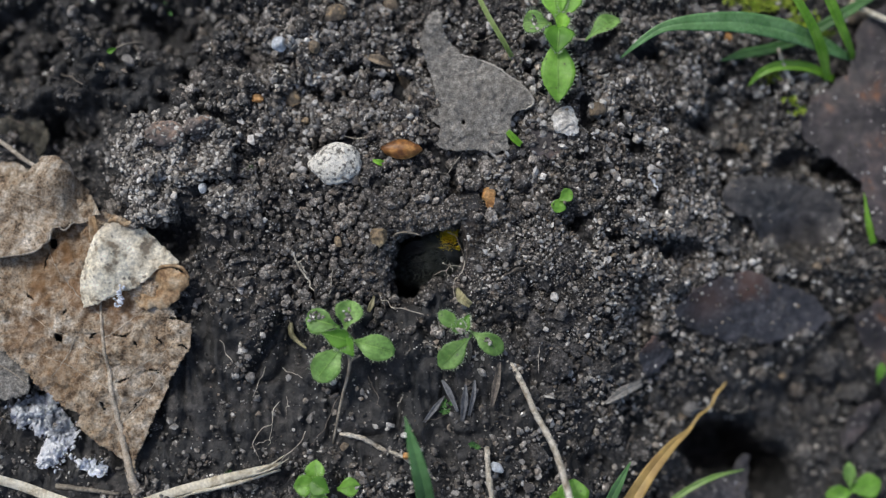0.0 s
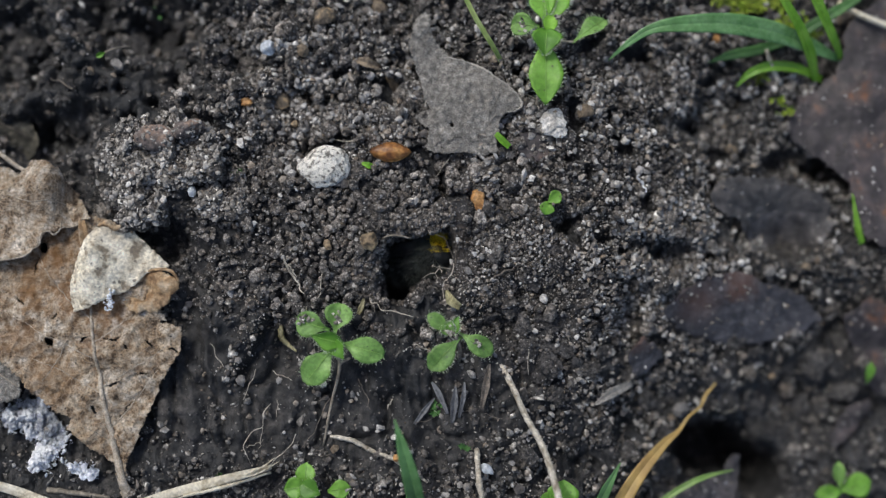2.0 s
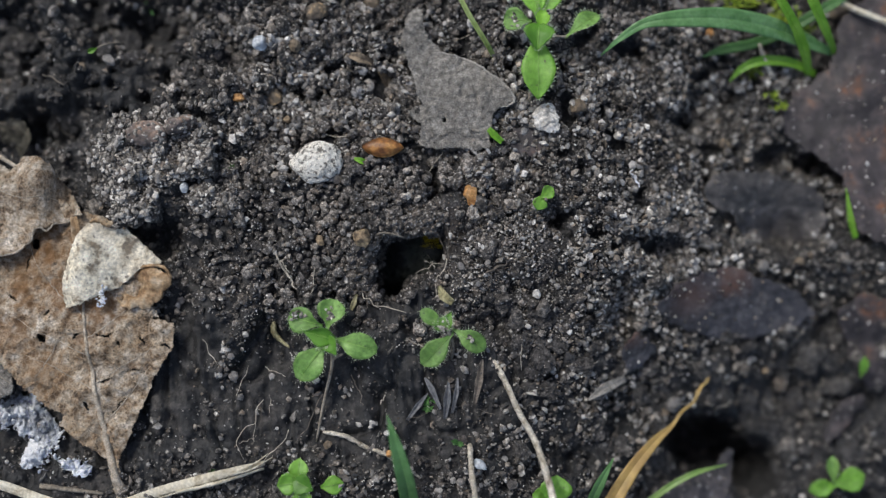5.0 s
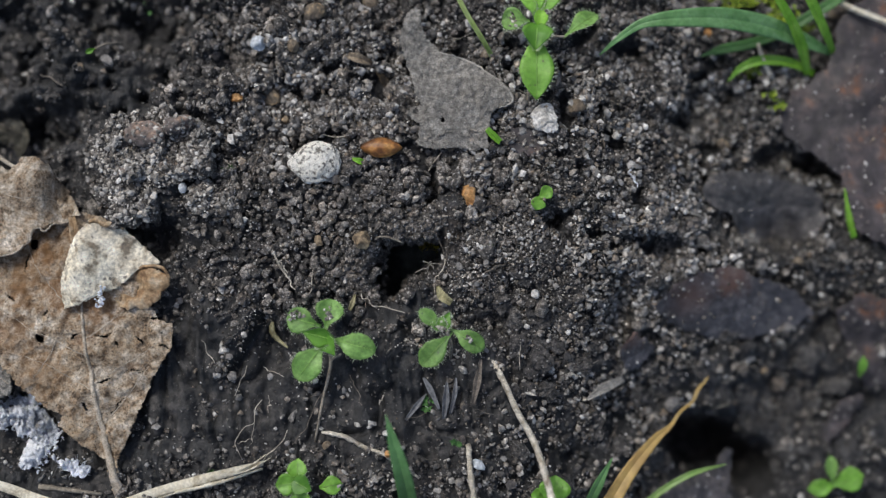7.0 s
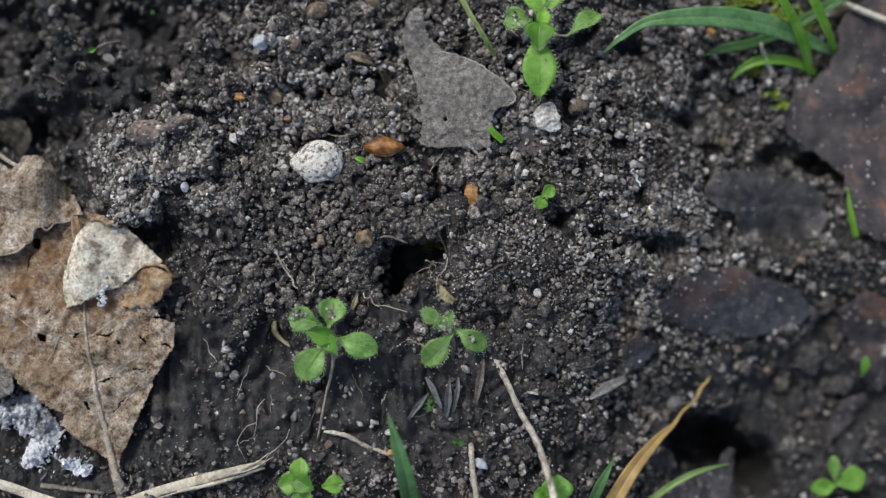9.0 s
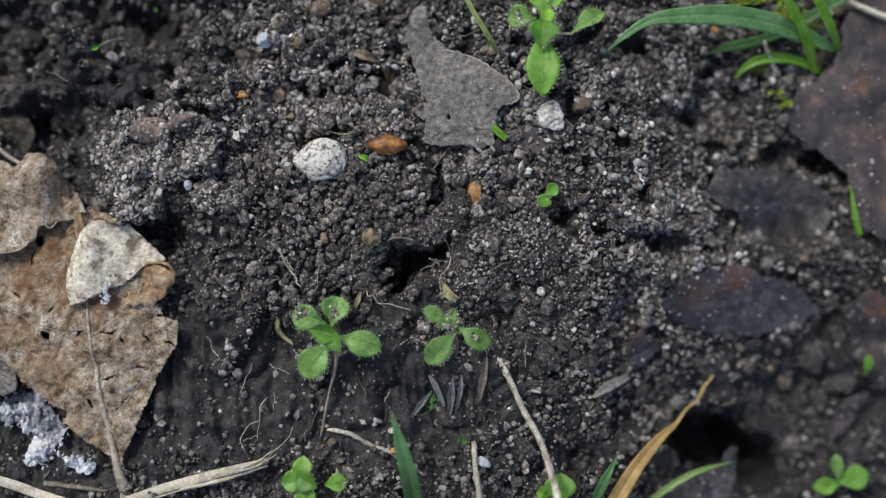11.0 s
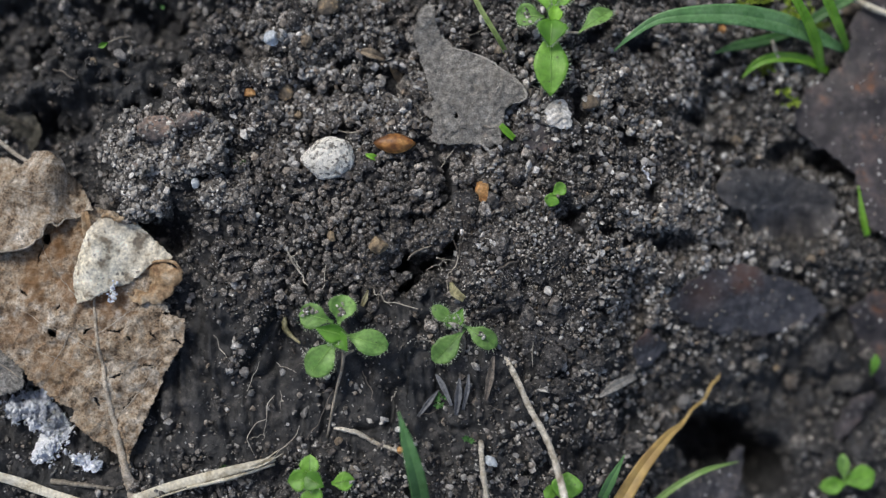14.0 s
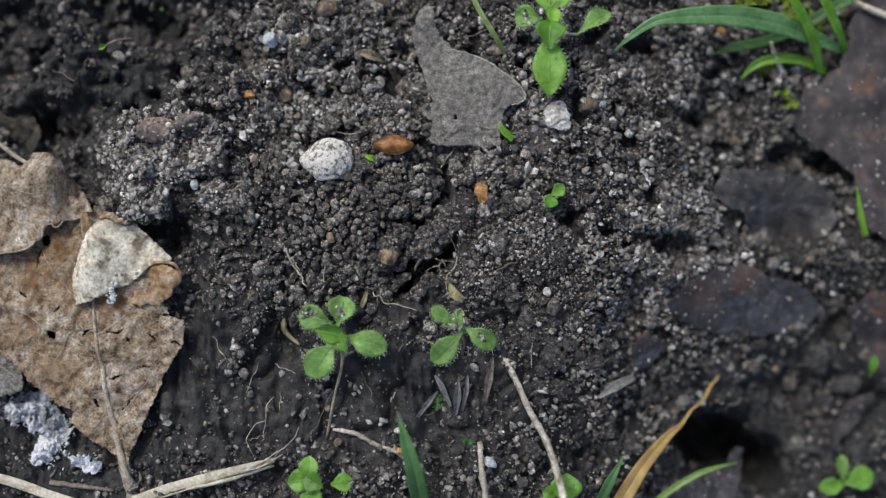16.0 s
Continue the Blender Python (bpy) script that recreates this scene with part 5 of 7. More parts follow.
# ---- grass ----
def grass():
    tuft = thing("grass_tuft", (75.61, 35.58, -12.25), "tuft of green grass with one long arching blade", "grass", "grass")
    tuft_a = [
        ([(74.30, 36.58, -7.50), (67.67, 38.10, -3.50), (59.82, 39.46, 0.80), (51.58, 40.12, 3.60), (43.29, 39.73, 5.00), (37.66, 38.98, 4.80), (33.69, 36.78, 3.90), (30.04, 33.83, 2.70)], [1.2, 3.0, 3.9, 3.8, 3.0, 1.8, 1.2, 0.2], M_GRASS_LONG, 0.1, (0, 15)),
        ([(75.25, 36.29, -8.50), (71.52, 39.52, -2.50), (67.05, 45.36, 2.51), (65.79, 48.11, 3.57)], [1.1, 1.8, 2.1, 2.0], M_GRASS_BRIGHT, 0.4, (0, 0)),
        ([(70.10, 32.76, -8.50), (67.63, 36.63, -3.50), (64.45, 40.73, 0.68), (60.00, 45.82, 4.35)], [1.3, 2.2, 1.9, 1.4], M_GRASS_BRIGHT, 0.4, (0, 0)),
    ]
    tuft_b = [
        ([(71.52, 32.87, -9.00), (66.39, 34.41, -6.46), (60.71, 34.43, -4.79), (57.11, 33.21, -4.99), (54.81, 31.00, -6.37)], [1.2, 1.8, 1.9, 1.5, 0.2], M_GRASS_BRIGHT, 0.3, (0, 0)),
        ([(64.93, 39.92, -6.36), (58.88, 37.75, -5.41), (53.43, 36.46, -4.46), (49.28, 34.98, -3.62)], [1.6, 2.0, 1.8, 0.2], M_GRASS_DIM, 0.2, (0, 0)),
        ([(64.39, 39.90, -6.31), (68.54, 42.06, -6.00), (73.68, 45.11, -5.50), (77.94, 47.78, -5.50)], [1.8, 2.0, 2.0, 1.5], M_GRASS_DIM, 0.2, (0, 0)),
    ]
    for pts, w, m, fold, tw in tuft_a + tuft_b:
        part("blade", blade(pts, w, 36, fold, 0.16, tw), m, tuft)
    part("root_stalk", tube([(60.33, 37.74, -5.37), (61.00, 34.91, -5.03), (63.22, 31.63, -7.32)], [0.35, 0.45, 0.5], 10, 6, 0.2), M_ROOT, tuft, "pale brown root stalk")
    single_a = [
        ("slim light green grass blade", [(11.67, 32.49, 1.50), (9.47, 35.22, 6.00), (6.43, 39.41, 9.00), (3.96, 43.78, 11.00)], [0.8, 0.9, 0.9, 0.8], M_GRASS_PALE, 0.8),
        ("upright green grass blade with pointed tip", [(-3.52, -46.55, 1.00), (-4.64, -39.58, 8.00), (-5.99, -34.20, 11.00), (-7.43, -28.81, 13.00)], [3.2, 3.0, 2.2, 0.15], M_GRASS, 0.35),
        ("short bright green grass blade", [(78.33, 2.24, -10.00), (77.07, 5.55, -8.50), (75.73, 11.06, -6.50)], [1.2, 1.3, 0.2], M_GRASS_BRIGHT, 0.4),
        ("yellowing withered grass blade with curled tip", [(30.66, -46.98, -4.54), (35.42, -39.74, -5.46), (40.26, -34.46, -7.18), (43.31, -32.12, -8.51), (45.43, -29.53, -9.58), (47.87, -27.83, -10.73), (49.18, -25.47, -11.29), (50.87, -23.51, -11.68), (50.42, -22.36, -11.47)], [3.2, 2.6, 1.7, 0.75, 0.5, 0.5, 0.65, 0.5, 0.4], M_GRASS_YELLOW, 0.25),
    ]
    single_b = [
        ("thin green grass blade against a dark hollow", [(37.77, -47.10, -11.01), (42.61, -43.11, -9.05), (47.77, -40.47, -8.94), (53.92, -39.24, -10.97)], [1.2, 1.2, 1.0, 0.2], M_GRASS_LIME, 0.4),
        ("short dark green grass blade", [(27.71, -45.84, -4.91), (29.35, -41.55, -1.79), (31.52, -37.08, -0.04)], [1.8, 1.8, 0.2], M_GRASS, 0.4),
        ("cut end of a green grass blade", [(12.26, 18.01, 4.03), (10.95, 19.10, 4.61), (9.85, 20.23, 5.01)], [1.0, 1.3, 1.0], M_GRASS_BRIGHT, 0.5),
        ("tiny green grass shoot between crumbs", [(-11.24, 14.38, 4.24), (-12.40, 14.70, 4.70), (-13.60, 15.14, 4.45)], [0.8, 1.1, 0.4], M_GRASS_BRIGHT, 0.5),
        ("tiny green grass shoot in dark soil", [(-53.04, 46.33, -6.37), (-52.99, 45.78, -8.93), (-51.98, 44.27, -7.42)], [0.6, 0.9, 0.4], M_GRASS, 0.5),
        ("tiny yellow-green leaf by the burrow", [(-14.16, -11.19, 2.69), (-13.67, -10.01, 2.78), (-13.20, -8.43, 2.49)], [0.6, 1.0, 0.3], M_POD, 0.5),
    ]
    singles = single_a + single_b
    for label, pts, w, m, fold in singles:
        solid("grass_shoot", blade(pts, w, 30, fold), m, label, "grass", "grass", base=pts[0])


grass()


def moss_patch(name, spots, label, seed, material=M_MOSS):
    rnd = np.random.RandomState(seed)
    v, f = [], []
    for x, y, z, r, n in spots:
        for _ in range(n):
            b = np.array((x, y, z)) + rnd.normal(0, 1, 3) * (r, r * 0.6, 0.1)
            for _ in range(7):
                a = rnd.uniform(0, 6.28)
                d = np.array((math.cos(a), math.sin(a), rnd.uniform(0.4, 1.4))) * rnd.uniform(0.4, 0.9)
                s = np.array((-math.sin(a), math.cos(a), 0)) * 0.12
                k = len(v)
                v += [b - s, b + s, b + d * 0.5 + s * 1.4 + (0, 0, 0.1), b + d * 0.5 - s * 1.4 + (0, 0, 0.1), b + d]
                f += [(k, k + 1, k + 2, k + 3), (k + 3, k + 2, k + 4)]
    solid(name, (np.array(v), f), material, label, "moss", kind="stuff")


moss_patch("moss", [(p[0], p[1], p[2] + 1.2, 1.6, 34) for p in [(53.15, 46.68, -6.82), (57.54, 46.47, -7.59), (62.46, 47.43, -10.10), (55.56, 47.88, -7.98), (60.45, 48.83, -10.43), (65.24, 43.41, -8.97)]], "yellow-green moss tips beside the grass", 1)
moss_patch("moss", [(p[0], p[1], p[2] + 0.6, 0.7, 8) for p in [(59.50, 33.14, -7.38), (62.76, 28.47, -7.44), (63.80, 26.39, -7.62), (59.44, 32.80, -9.60), (70.73, 41.47, -9.77)]], "small yellow-green moss tufts on soil", 2)
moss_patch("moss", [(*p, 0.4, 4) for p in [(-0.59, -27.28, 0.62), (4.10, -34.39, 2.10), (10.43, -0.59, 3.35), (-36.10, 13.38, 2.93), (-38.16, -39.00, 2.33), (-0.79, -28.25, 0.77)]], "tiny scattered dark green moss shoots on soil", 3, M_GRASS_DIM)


# ---- straw, twigs, roots ----
def wiggled(pts, amount, seed):
    """A run of points with small kinks."""
    p = spline(pts, 9)
    return p + np.random.RandomState(seed).normal(0, amount, p.shape) * (1, 1, 0.4)


def straws():
    solid("straw", blade([(-52.87, -44.20, 3.75), (-46.97, -42.22, 2.70), (-38.87, -39.91, 4.67), (-33.26, -38.57, 3.78), (-29.11, -37.51, 1.75)], [1.6, 1.7, 1.6, 1.4, 0.8], 26, -0.25, 0.6), M_STRAW, "split pale straw lying on dark soil", "straw", "straw")
    solid("straw", tube([(-43.96, -42.36, 3.16), (-36.99, -40.70, 4.39), (-29.21, -38.49, 1.59)], [0.3, 0.35, 0.2], 14, 6, 0.2, 2), M_STRAW, "thin splinter of pale straw", "straw", "straw")
    for k, q in enumerate(([(-34.11, -39.18, 4.44), (-31.17, -38.50, 3.53), (-27.67, -36.49, 2.34)], [(-33.20, -38.63, 4.17), (-30.46, -37.38, 3.19), (-28.48, -35.92, 2.22)], [(-51.33, -44.68, 4.49), (-46.70, -43.24, 3.80), (-41.57, -41.64, 4.53)])):
        solid("straw", tube(q, [0.12, 0.2, 0.08], 16, 5, 0.3, 30 + k), M_STRAW, "thin splinter of pale straw", "straw", "straw")
    solid("straw", blade([(-78.50, -40.22, 1.59), (-73.96, -41.69, 0.48), (-68.88, -43.39, 0.86), (-62.57, -44.96, 2.22)], [1.6, 1.7, 1.4], 18, -0.25, 0.6), M_STRAW, "pale straw end beside the leaf", "straw", "straw")
    solid("straw", tube([(-68.41, -41.61, -0.55), (-62.87, -41.97, 1.48), (-56.89, -42.70, 1.85)], [0.5, 0.45, 0.3], 14, 6, 0.2, 4), M_STEM, "thin brown straw under the leaf stalk", "straw", "straw")
    solid("twig", tube([(10.11, -19.61, 2.20), (11.81, -22.13, 3.20), (14.58, -28.44, 5.00), (17.30, -33.58, 6.65), (19.02, -38.63, 8.19), (20.51, -44.95, 9.79)], [0.45, 0.55, 0.52, 0.56, 0.58, 0.66], 40, 7, 0.14, 5), M_TWIG, "pale dry stalk rising from the soil", "twig", "straw")
    solid("twig", tube([(6.45, -34.59, 2.00), (6.54, -37.98, 5.00), (7.37, -44.71, 8.00)], [0.5, 0.48, 0.58], 24, 7, 0.28, 6), M_TWIG, "short pale dry stalk in soil", "twig", "straw")
    solid("twig", tube([(-19.11, -32.37, 0.41), (-15.07, -33.06, 1.70), (-11.62, -34.88, 1.99), (-8.16, -36.06, 2.89), (-2.15, -40.28, 1.06)], [0.3, 0.45, 0.35, 0.35, 0.22], 34, 6, 0.3, 7), M_TWIG, "thin pale stalk lying on soil", "twig", "straw")
    solid("twig", tube([(74.06, 47.01, -6.50), (78.01, 44.51, -6.00), (85.04, 41.39, -5.50)], [0.6, 0.6, 0.6], 12, 6, 0.1, 8), M_STRAW, "pale stalk lying by the grass", "twig", "straw")
    solid("twig", tube([(-27.86, -13.10, 0.69), (-27.77, -14.87, 0.44), (-26.76, -16.26, 0.48), (-25.04, -17.65, 1.48)], [0.4, 0.55, 0.45, 0.2], 14, 6, 0.3, 9), M_POD, "bent yellowish stalk end beside a seedling", "twig", "straw")
    roots_a = [
        ([(2.17, -2.31, 2.60), (1.97, -4.09, 2.60), (1.18, -5.27, 2.60), (0.59, -6.06, 2.60), (0.39, -8.43, 2.60)], 0.17, M_ROOT),
        ([(-0.69, 2.59, 4.20), (0.20, 2.33, 3.80), (1.28, 1.60, 3.20), (1.88, -0.15, 2.80), (2.17, -2.31, 2.60)], 0.1, M_ROOT_DARK),
        ([(2.07, -3.10, 2.60), (0.79, -2.89, 2.40), (-0.69, -3.76, 2.20), (-1.88, -4.23, 1.80), (-3.08, -4.89, 1.20)], 0.1, M_ROOT),
        ([(-1.38, -2.59, 2.40), (-0.10, -2.99, 2.40), (0.59, -4.07, 2.40)], 0.07, M_ROOT),
        ([(1.97, -4.08, 2.50), (2.37, -4.68, 2.50), (2.27, -5.17, 2.50)], 0.07, M_ROOT),
        ([(-0.79, -3.87, 2.30), (-0.20, -4.86, 2.30), (-0.39, -5.55, 2.30)], 0.06, M_ROOT),
        ([(2.76, 3.24, 3.60), (3.06, 1.30, 3.20), (2.76, -0.66, 3.00), (2.37, -2.61, 2.70)], 0.09, M_ROOT_DARK),
    ]
    roots_b = [
        ([(3.35, 4.24, 3.50), (3.54, 2.26, 3.50), (3.15, -0.21, 3.50)], 0.06, M_ROOT_DARK),
        ([(-12.26, -8.00, 1.81), (-10.73, -10.00, 2.46), (-7.76, -10.81, 2.97), (-4.30, -11.62, 3.86)], 0.15, M_ROOT),
        ([(-16.13, -7.26, 2.87), (-12.24, -8.01, 2.11), (-11.45, -8.99, 2.01), (-11.42, -10.79, 2.44)], 0.16, M_ROOT_DARK),
        ([(-27.40, -1.02, 3.79), (-26.41, -3.18, 3.69), (-24.97, -5.31, 3.19), (-23.49, -8.06, 2.97)], 0.26, M_ROOT),
        ([(-26.08, -2.42, 4.02), (-24.93, -4.75, 3.57)], 0.18, M_ROOT),
        ([(-29.46, -26.55, 1.60), (-30.51, -28.70, 1.60), (-30.98, -30.45, 1.60), (-32.54, -31.13, 1.60), (-33.68, -33.55, 1.60), (-33.85, -34.91, 1.60), (-32.76, -36.26, 1.60)], 0.11, M_ROOT),
        ([(-24.88, -32.00, 1.60), (-26.23, -34.23, 1.60), (-28.65, -36.26, 1.60), (-29.52, -37.62, 1.60)], 0.11, M_ROOT),
    ]
    roots_c = [
        ([(-33.87, -34.04, 1.60), (-31.82, -33.65, 1.60), (-30.46, -32.78, 1.60)], 0.07, M_ROOT),
        ([(-29.10, -20.98, 1.80), (-27.42, -21.86, 1.80), (-25.65, -22.45, 1.80)], 0.1, M_ROOT),
        ([(-28.39, -25.58, 1.60), (-28.07, -27.14, 1.60), (-28.44, -29.09, 1.60)], 0.08, M_ROOT),
        ([(-30.98, -30.45, 1.60), (-30.75, -32.49, 1.60), (-31.32, -34.43, 1.60)], 0.07, M_ROOT),
        ([(-14.17, -22.75, 1.46), (-13.17, -24.70, 1.52), (-12.17, -27.62, 1.68)], 0.14, M_ROOT_DARK),
        ([(43.86, 7.35, -1.66), (46.23, 6.42, -2.45), (48.86, 5.41, -4.34)], 0.2, M_ROOT),
        ([(7.51, 3.80, 3.00), (9.45, 6.48, 3.86), (10.47, 7.55, 3.24)], 0.3, M_ROOT_DARK),
        ([(-19.03, -25.67, 1.83), (-21.98, -31.54, 1.28), (-24.04, -34.53, 0.15)], 0.13, M_ROOT_DARK),
        ([(-30.60, 14.71, 3.38), (-29.18, 17.56, 3.13), (-28.82, 19.65, 1.60)], 0.26, M_ROOT_DARK),
    ]
    roots_d = [
        ([(-43.05, 37.82, -0.02), (-42.04, 35.27, 1.85), (-41.52, 33.63, 0.22)], 0.6, M_ROOT_DARK),
        ([(-58.25, 19.59, 4.11), (-56.21, 21.03, 4.45), (-55.56, 22.76, 3.29)], 0.22, M_ROOT_DARK),
        ([(-71.27, 32.32, -2.99), (-65.58, 29.12, 1.95), (-65.07, 27.69, -3.28)], 0.25, M_ROOT_DARK),
        ([(-8.25, -25.67, 1.70), (-9.23, -27.63, 1.54)], 0.14, M_ROOT),
        ([(29.30, -13.90, 0.99), (32.77, -14.82, -2.41)], 0.15, M_ROOT_DARK),
        ([(-22.18, 14.72, 3.36), (-23.51, 12.53, 4.66)], 0.12, M_ROOT_DARK),
        ([(9.42, -5.15, 3.68), (11.36, -4.00, 4.09), (12.97, -3.17, 3.55)], 0.35, M_ROOT_DARK),
    ]
    roots = roots_a + roots_b + roots_c + roots_d
    for k, (pts, r, m) in enumerate(roots):
        solid("root", tube(wiggled(pts, 0.16, k), [r * 0.6, r * 0.8, r * 0.35], 26, 5, 0.25, k), m, "fine pale root on the soil" if m is M_ROOT else "thin earthy brown root fibre on soil", "root", "roots")


straws()


def fibres():
    """Thin dark and pale fibres strewn over the soil."""
    rnd = np.random.RandomState(41)
    for k in range(46):
        x, y = rnd.uniform(-76, 76), rnd.uniform(-42, 42)
        if shaft(x, y) > 0.05 or (x < -48 and y < 18):
            continue
        a, n = rnd.uniform(0, 6.28), rnd.uniform(2.0, 5.5)
        run = []
        for s in np.linspace(-0.5, 0.5, 5):
            px, py = x + math.cos(a) * s * n + rnd.normal(0, 0.25), y + math.sin(a) * s * n + rnd.normal(0, 0.25)
            run.append((px, py, float(relief(px, py)) + rnd.uniform(0.9, 1.6)))
        z = np.array(run)
        z[:, 2] = 0.5 * z[:, 2] + 0.5 * z[:, 2].max()
        pale = rnd.rand() < 0.35
        solid("root_fibre", tube(z, [0.05, rnd.uniform(0.06, 0.12), 0.04], 14, 4, 0.2, k), M_ROOT if pale else M_ROOT_DARK,
              "hair-thin pale root fibre on soil" if pale else "hair-thin dark root fibre on soil", "root", "fibres")
    solid("thread", tube(wiggled([(35.15, 13.41, 1.46), (35.83, 11.99, 1.47), (36.73, 10.33, 1.87)], 0.2, 3), [0.15, 0.25, 0.1], 16, 5, 0.3, 2), M_LINT, "wisp of bluish white fluff on sand", "fluff")


fibres()


def husk(pts, w, m, label, fold=0.5):
    solid("husk", blade(pts, w, 16, fold, 0.15), m, label, "husk", "husks", base=pts[0])


husk([(-1.38, -22.94, 1.69), (-0.20, -24.88, 2.09), (1.37, -28.36, 2.69)], [0.4, 1.1, 0.5], M_HUSK, "narrow blue-grey split husk")
husk([(4.30, -22.92, 2.93), (4.09, -25.62, 3.19), (3.32, -29.14, 2.42)], [0.3, 0.9, 0.5], M_HUSK, "narrow blue-grey split husk")
husk([(2.74, -23.50, 2.82), (2.54, -26.62, 2.58), (2.15, -30.02, 2.27)], [0.3, 1.4, 0.6], M_HUSK, "narrow blue-grey split husk")
husk([(-0.89, -25.70, 0.91), (-2.55, -27.81, 1.77), (-4.51, -30.36, 1.37)], [0.3, 1.0, 0.5], M_HUSK, "narrow blue-grey split husk")
husk([(8.60, -19.80, 3.22), (8.00, -23.69, 3.16), (7.20, -27.55, 3.49)], [0.5, 1.4, 0.6], M_ROOT_DARK, "dark brown husk strip on soil")
husk([(27.48, -26.96, -1.48), (30.73, -25.03, -3.18), (34.73, -23.51, -6.71)], [0.5, 1.9, 1.2], M_GREYRIM, "grey-tan wood chip on soil", 0.12)
husk([(-15.42, 34.05, 2.65), (-12.91, 33.40, 2.79), (-10.48, 32.75, 1.27)], [0.4, 1.9, 0.8], M_TAN, "brown seed husk on soil")
husk([(-9.52, 31.59, 0.11), (-8.35, 30.35, -1.23), (-7.76, 28.97, -1.97)], [0.5, 1.7, 0.7], M_BROWN, "small dark brown seed husk")
husk([(39.91, 9.49, -0.87), (41.55, 8.50, -1.09), (44.01, 7.84, -2.36)], [0.6, 1.8, 0.7], M_TAN, "grey-tan husk among sand")
husk([(1.18, -7.08, 3.17), (1.96, -8.88, 3.84), (3.53, -10.04, 3.41)], [0.5, 1.7, 1.1], M_POD, "yellowish crumpled seed pod", 0.9)
husk([(-28.37, 32.84, -0.78), (-29.34, 30.73, -0.60)], [0.4, 0.6], M_ROOT_DARK, "short dark fibre on soil")


# ---- stones ----
def stone(name, spot, radii, material, label, seed, turn=0, facets=6, rough=0.18, level=4, sink=0.3):
    v, f = lump(radii, level, rough, facets, seed)
    v = jittered(v, 0.1 / level, seed)
    c, s = math.cos(radians(turn)), math.sin(radians(turn))
    v = v @ np.array(((c, s, 0), (-s, c, 0), (0, 0, 1)))
    v = v + np.array(spot) + (0, 0, radii[2] * (1 - sink) + 0.6)
    return solid(name, (v, f), material, label, "stone", "stones", smooth=level > 4)


chalk_v, chalk_f = lump((4.7, 3.75, 2.4), 5, 0.2, 0, 55)
west = np.maximum(0, -chalk_v[:, 0] / 4.7)
chalk_v[:, 1] = chalk_v[:, 1] * (1 - 0.62 * west ** 2) - 0.4 * west
chalk_v[:, 0] -= 0.5 * west ** 2
solid("pebble", (jittered(chalk_v, 0.012, 4) + (-19.99, 14.72, 4.7), chalk_f), M_CHALK, "rough white chalky pebble resting on soil crumbs", "stone", "stones")
stone("quartz_lump", (20.02, 22.24, 3.89), (2.5, 2.4, 1.5), M_QUARTZ, "white sugary quartz lump on soil", 19, 80, 9, 0.5, 4)
seed_v, seed_f = lump((3.7, 1.75, 1.5), 4, 0.08, 2, 9)
seed_v[:, 1] *= 1 - 0.45 * (seed_v[:, 0] / 3.7) ** 2
solid("seed", (seed_v + np.array((-8.60, 17.02, 3.97)) + (0, 0, 0.8), seed_f), M_AMBER, "glossy amber-brown seed husk on soil", "seed")
chip_v, chip_f = lump((1.6, 2.0, 1.4), 4, 0.1, 7, 135)
chip_v[:, 0] *= 1 - 0.38 * np.exp(-((chip_v[:, 1] + 0.2) / 0.7) ** 2)
chip_v = jittered(chip_v, 0.02, 3) @ np.array(((0.94, 0.34, 0), (-0.34, 0.94, 0), (0, 0, 1)))
solid("stone", (chip_v + np.array((6.89, 8.45, 4.01)), chip_f), M_ORANGE, "waisted ochre orange stone chip on soil", "stone", "stones")
STONES_A = [
    ((25.72, 24.27, 2.79), (1.6, 1.5, 1.2), M_TAN, "tan and white stone chip"),
    ((26.55, 25.61, 2.68), (0.9, 0.8, 0.8), M_QUARTZ, "small white quartz chip"),
    ((-30.33, 35.89, 2.22), (1.6, 1.4, 1.1), M_BLUEQ, "bluish white glassy quartz pebble"),
    ((-24.16, 35.30, 2.56), (1.2, 1.1, 1.0), M_TAN, "small tan pebble on soil"),
    ((-25.80, 22.74, 0.28), (0.75, 0.65, 0.6), M_OCHRE, "tiny tan pebble on soil"),
    ((-34.25, 26.40, 1.36), (1.2, 0.8, 0.7), M_ORANGE, "small amber pebble on soil"),
    ((44.44, -28.33, -12.86), (1.7, 1.5, 1.1), M_GREYSTONE, "rounded grey-beige pebble on soil"),
    ((-34.60, -22.57, 0.47), (0.9, 0.9, 0.6), M_GREYSTONE, "small glassy grey grain"),
    ((-19.28, 0.77, 3.64), (1.05, 0.75, 0.6), M_OCHRE, "tiny tan pebble among crumbs"),
    ((-10.85, 44.39, -1.22), (1.6, 1.2, 1.0), M_TAN, "pale tan stone chip on soil"),
    ((-20.39, 41.51, 1.57), (2.2, 1.6, 1.3), M_BROWN, "dull brown stone lump on soil"),
    ((-28.35, 27.12, -1.09), (1.5, 1.9, 1.0), M_BROWN, "dark brown stone lump sunk in soil"),
    ((53.87, 19.59, -8.68), (1.2, 1.2, 0.9), M_BROWN, "small brown stone chip"),
]
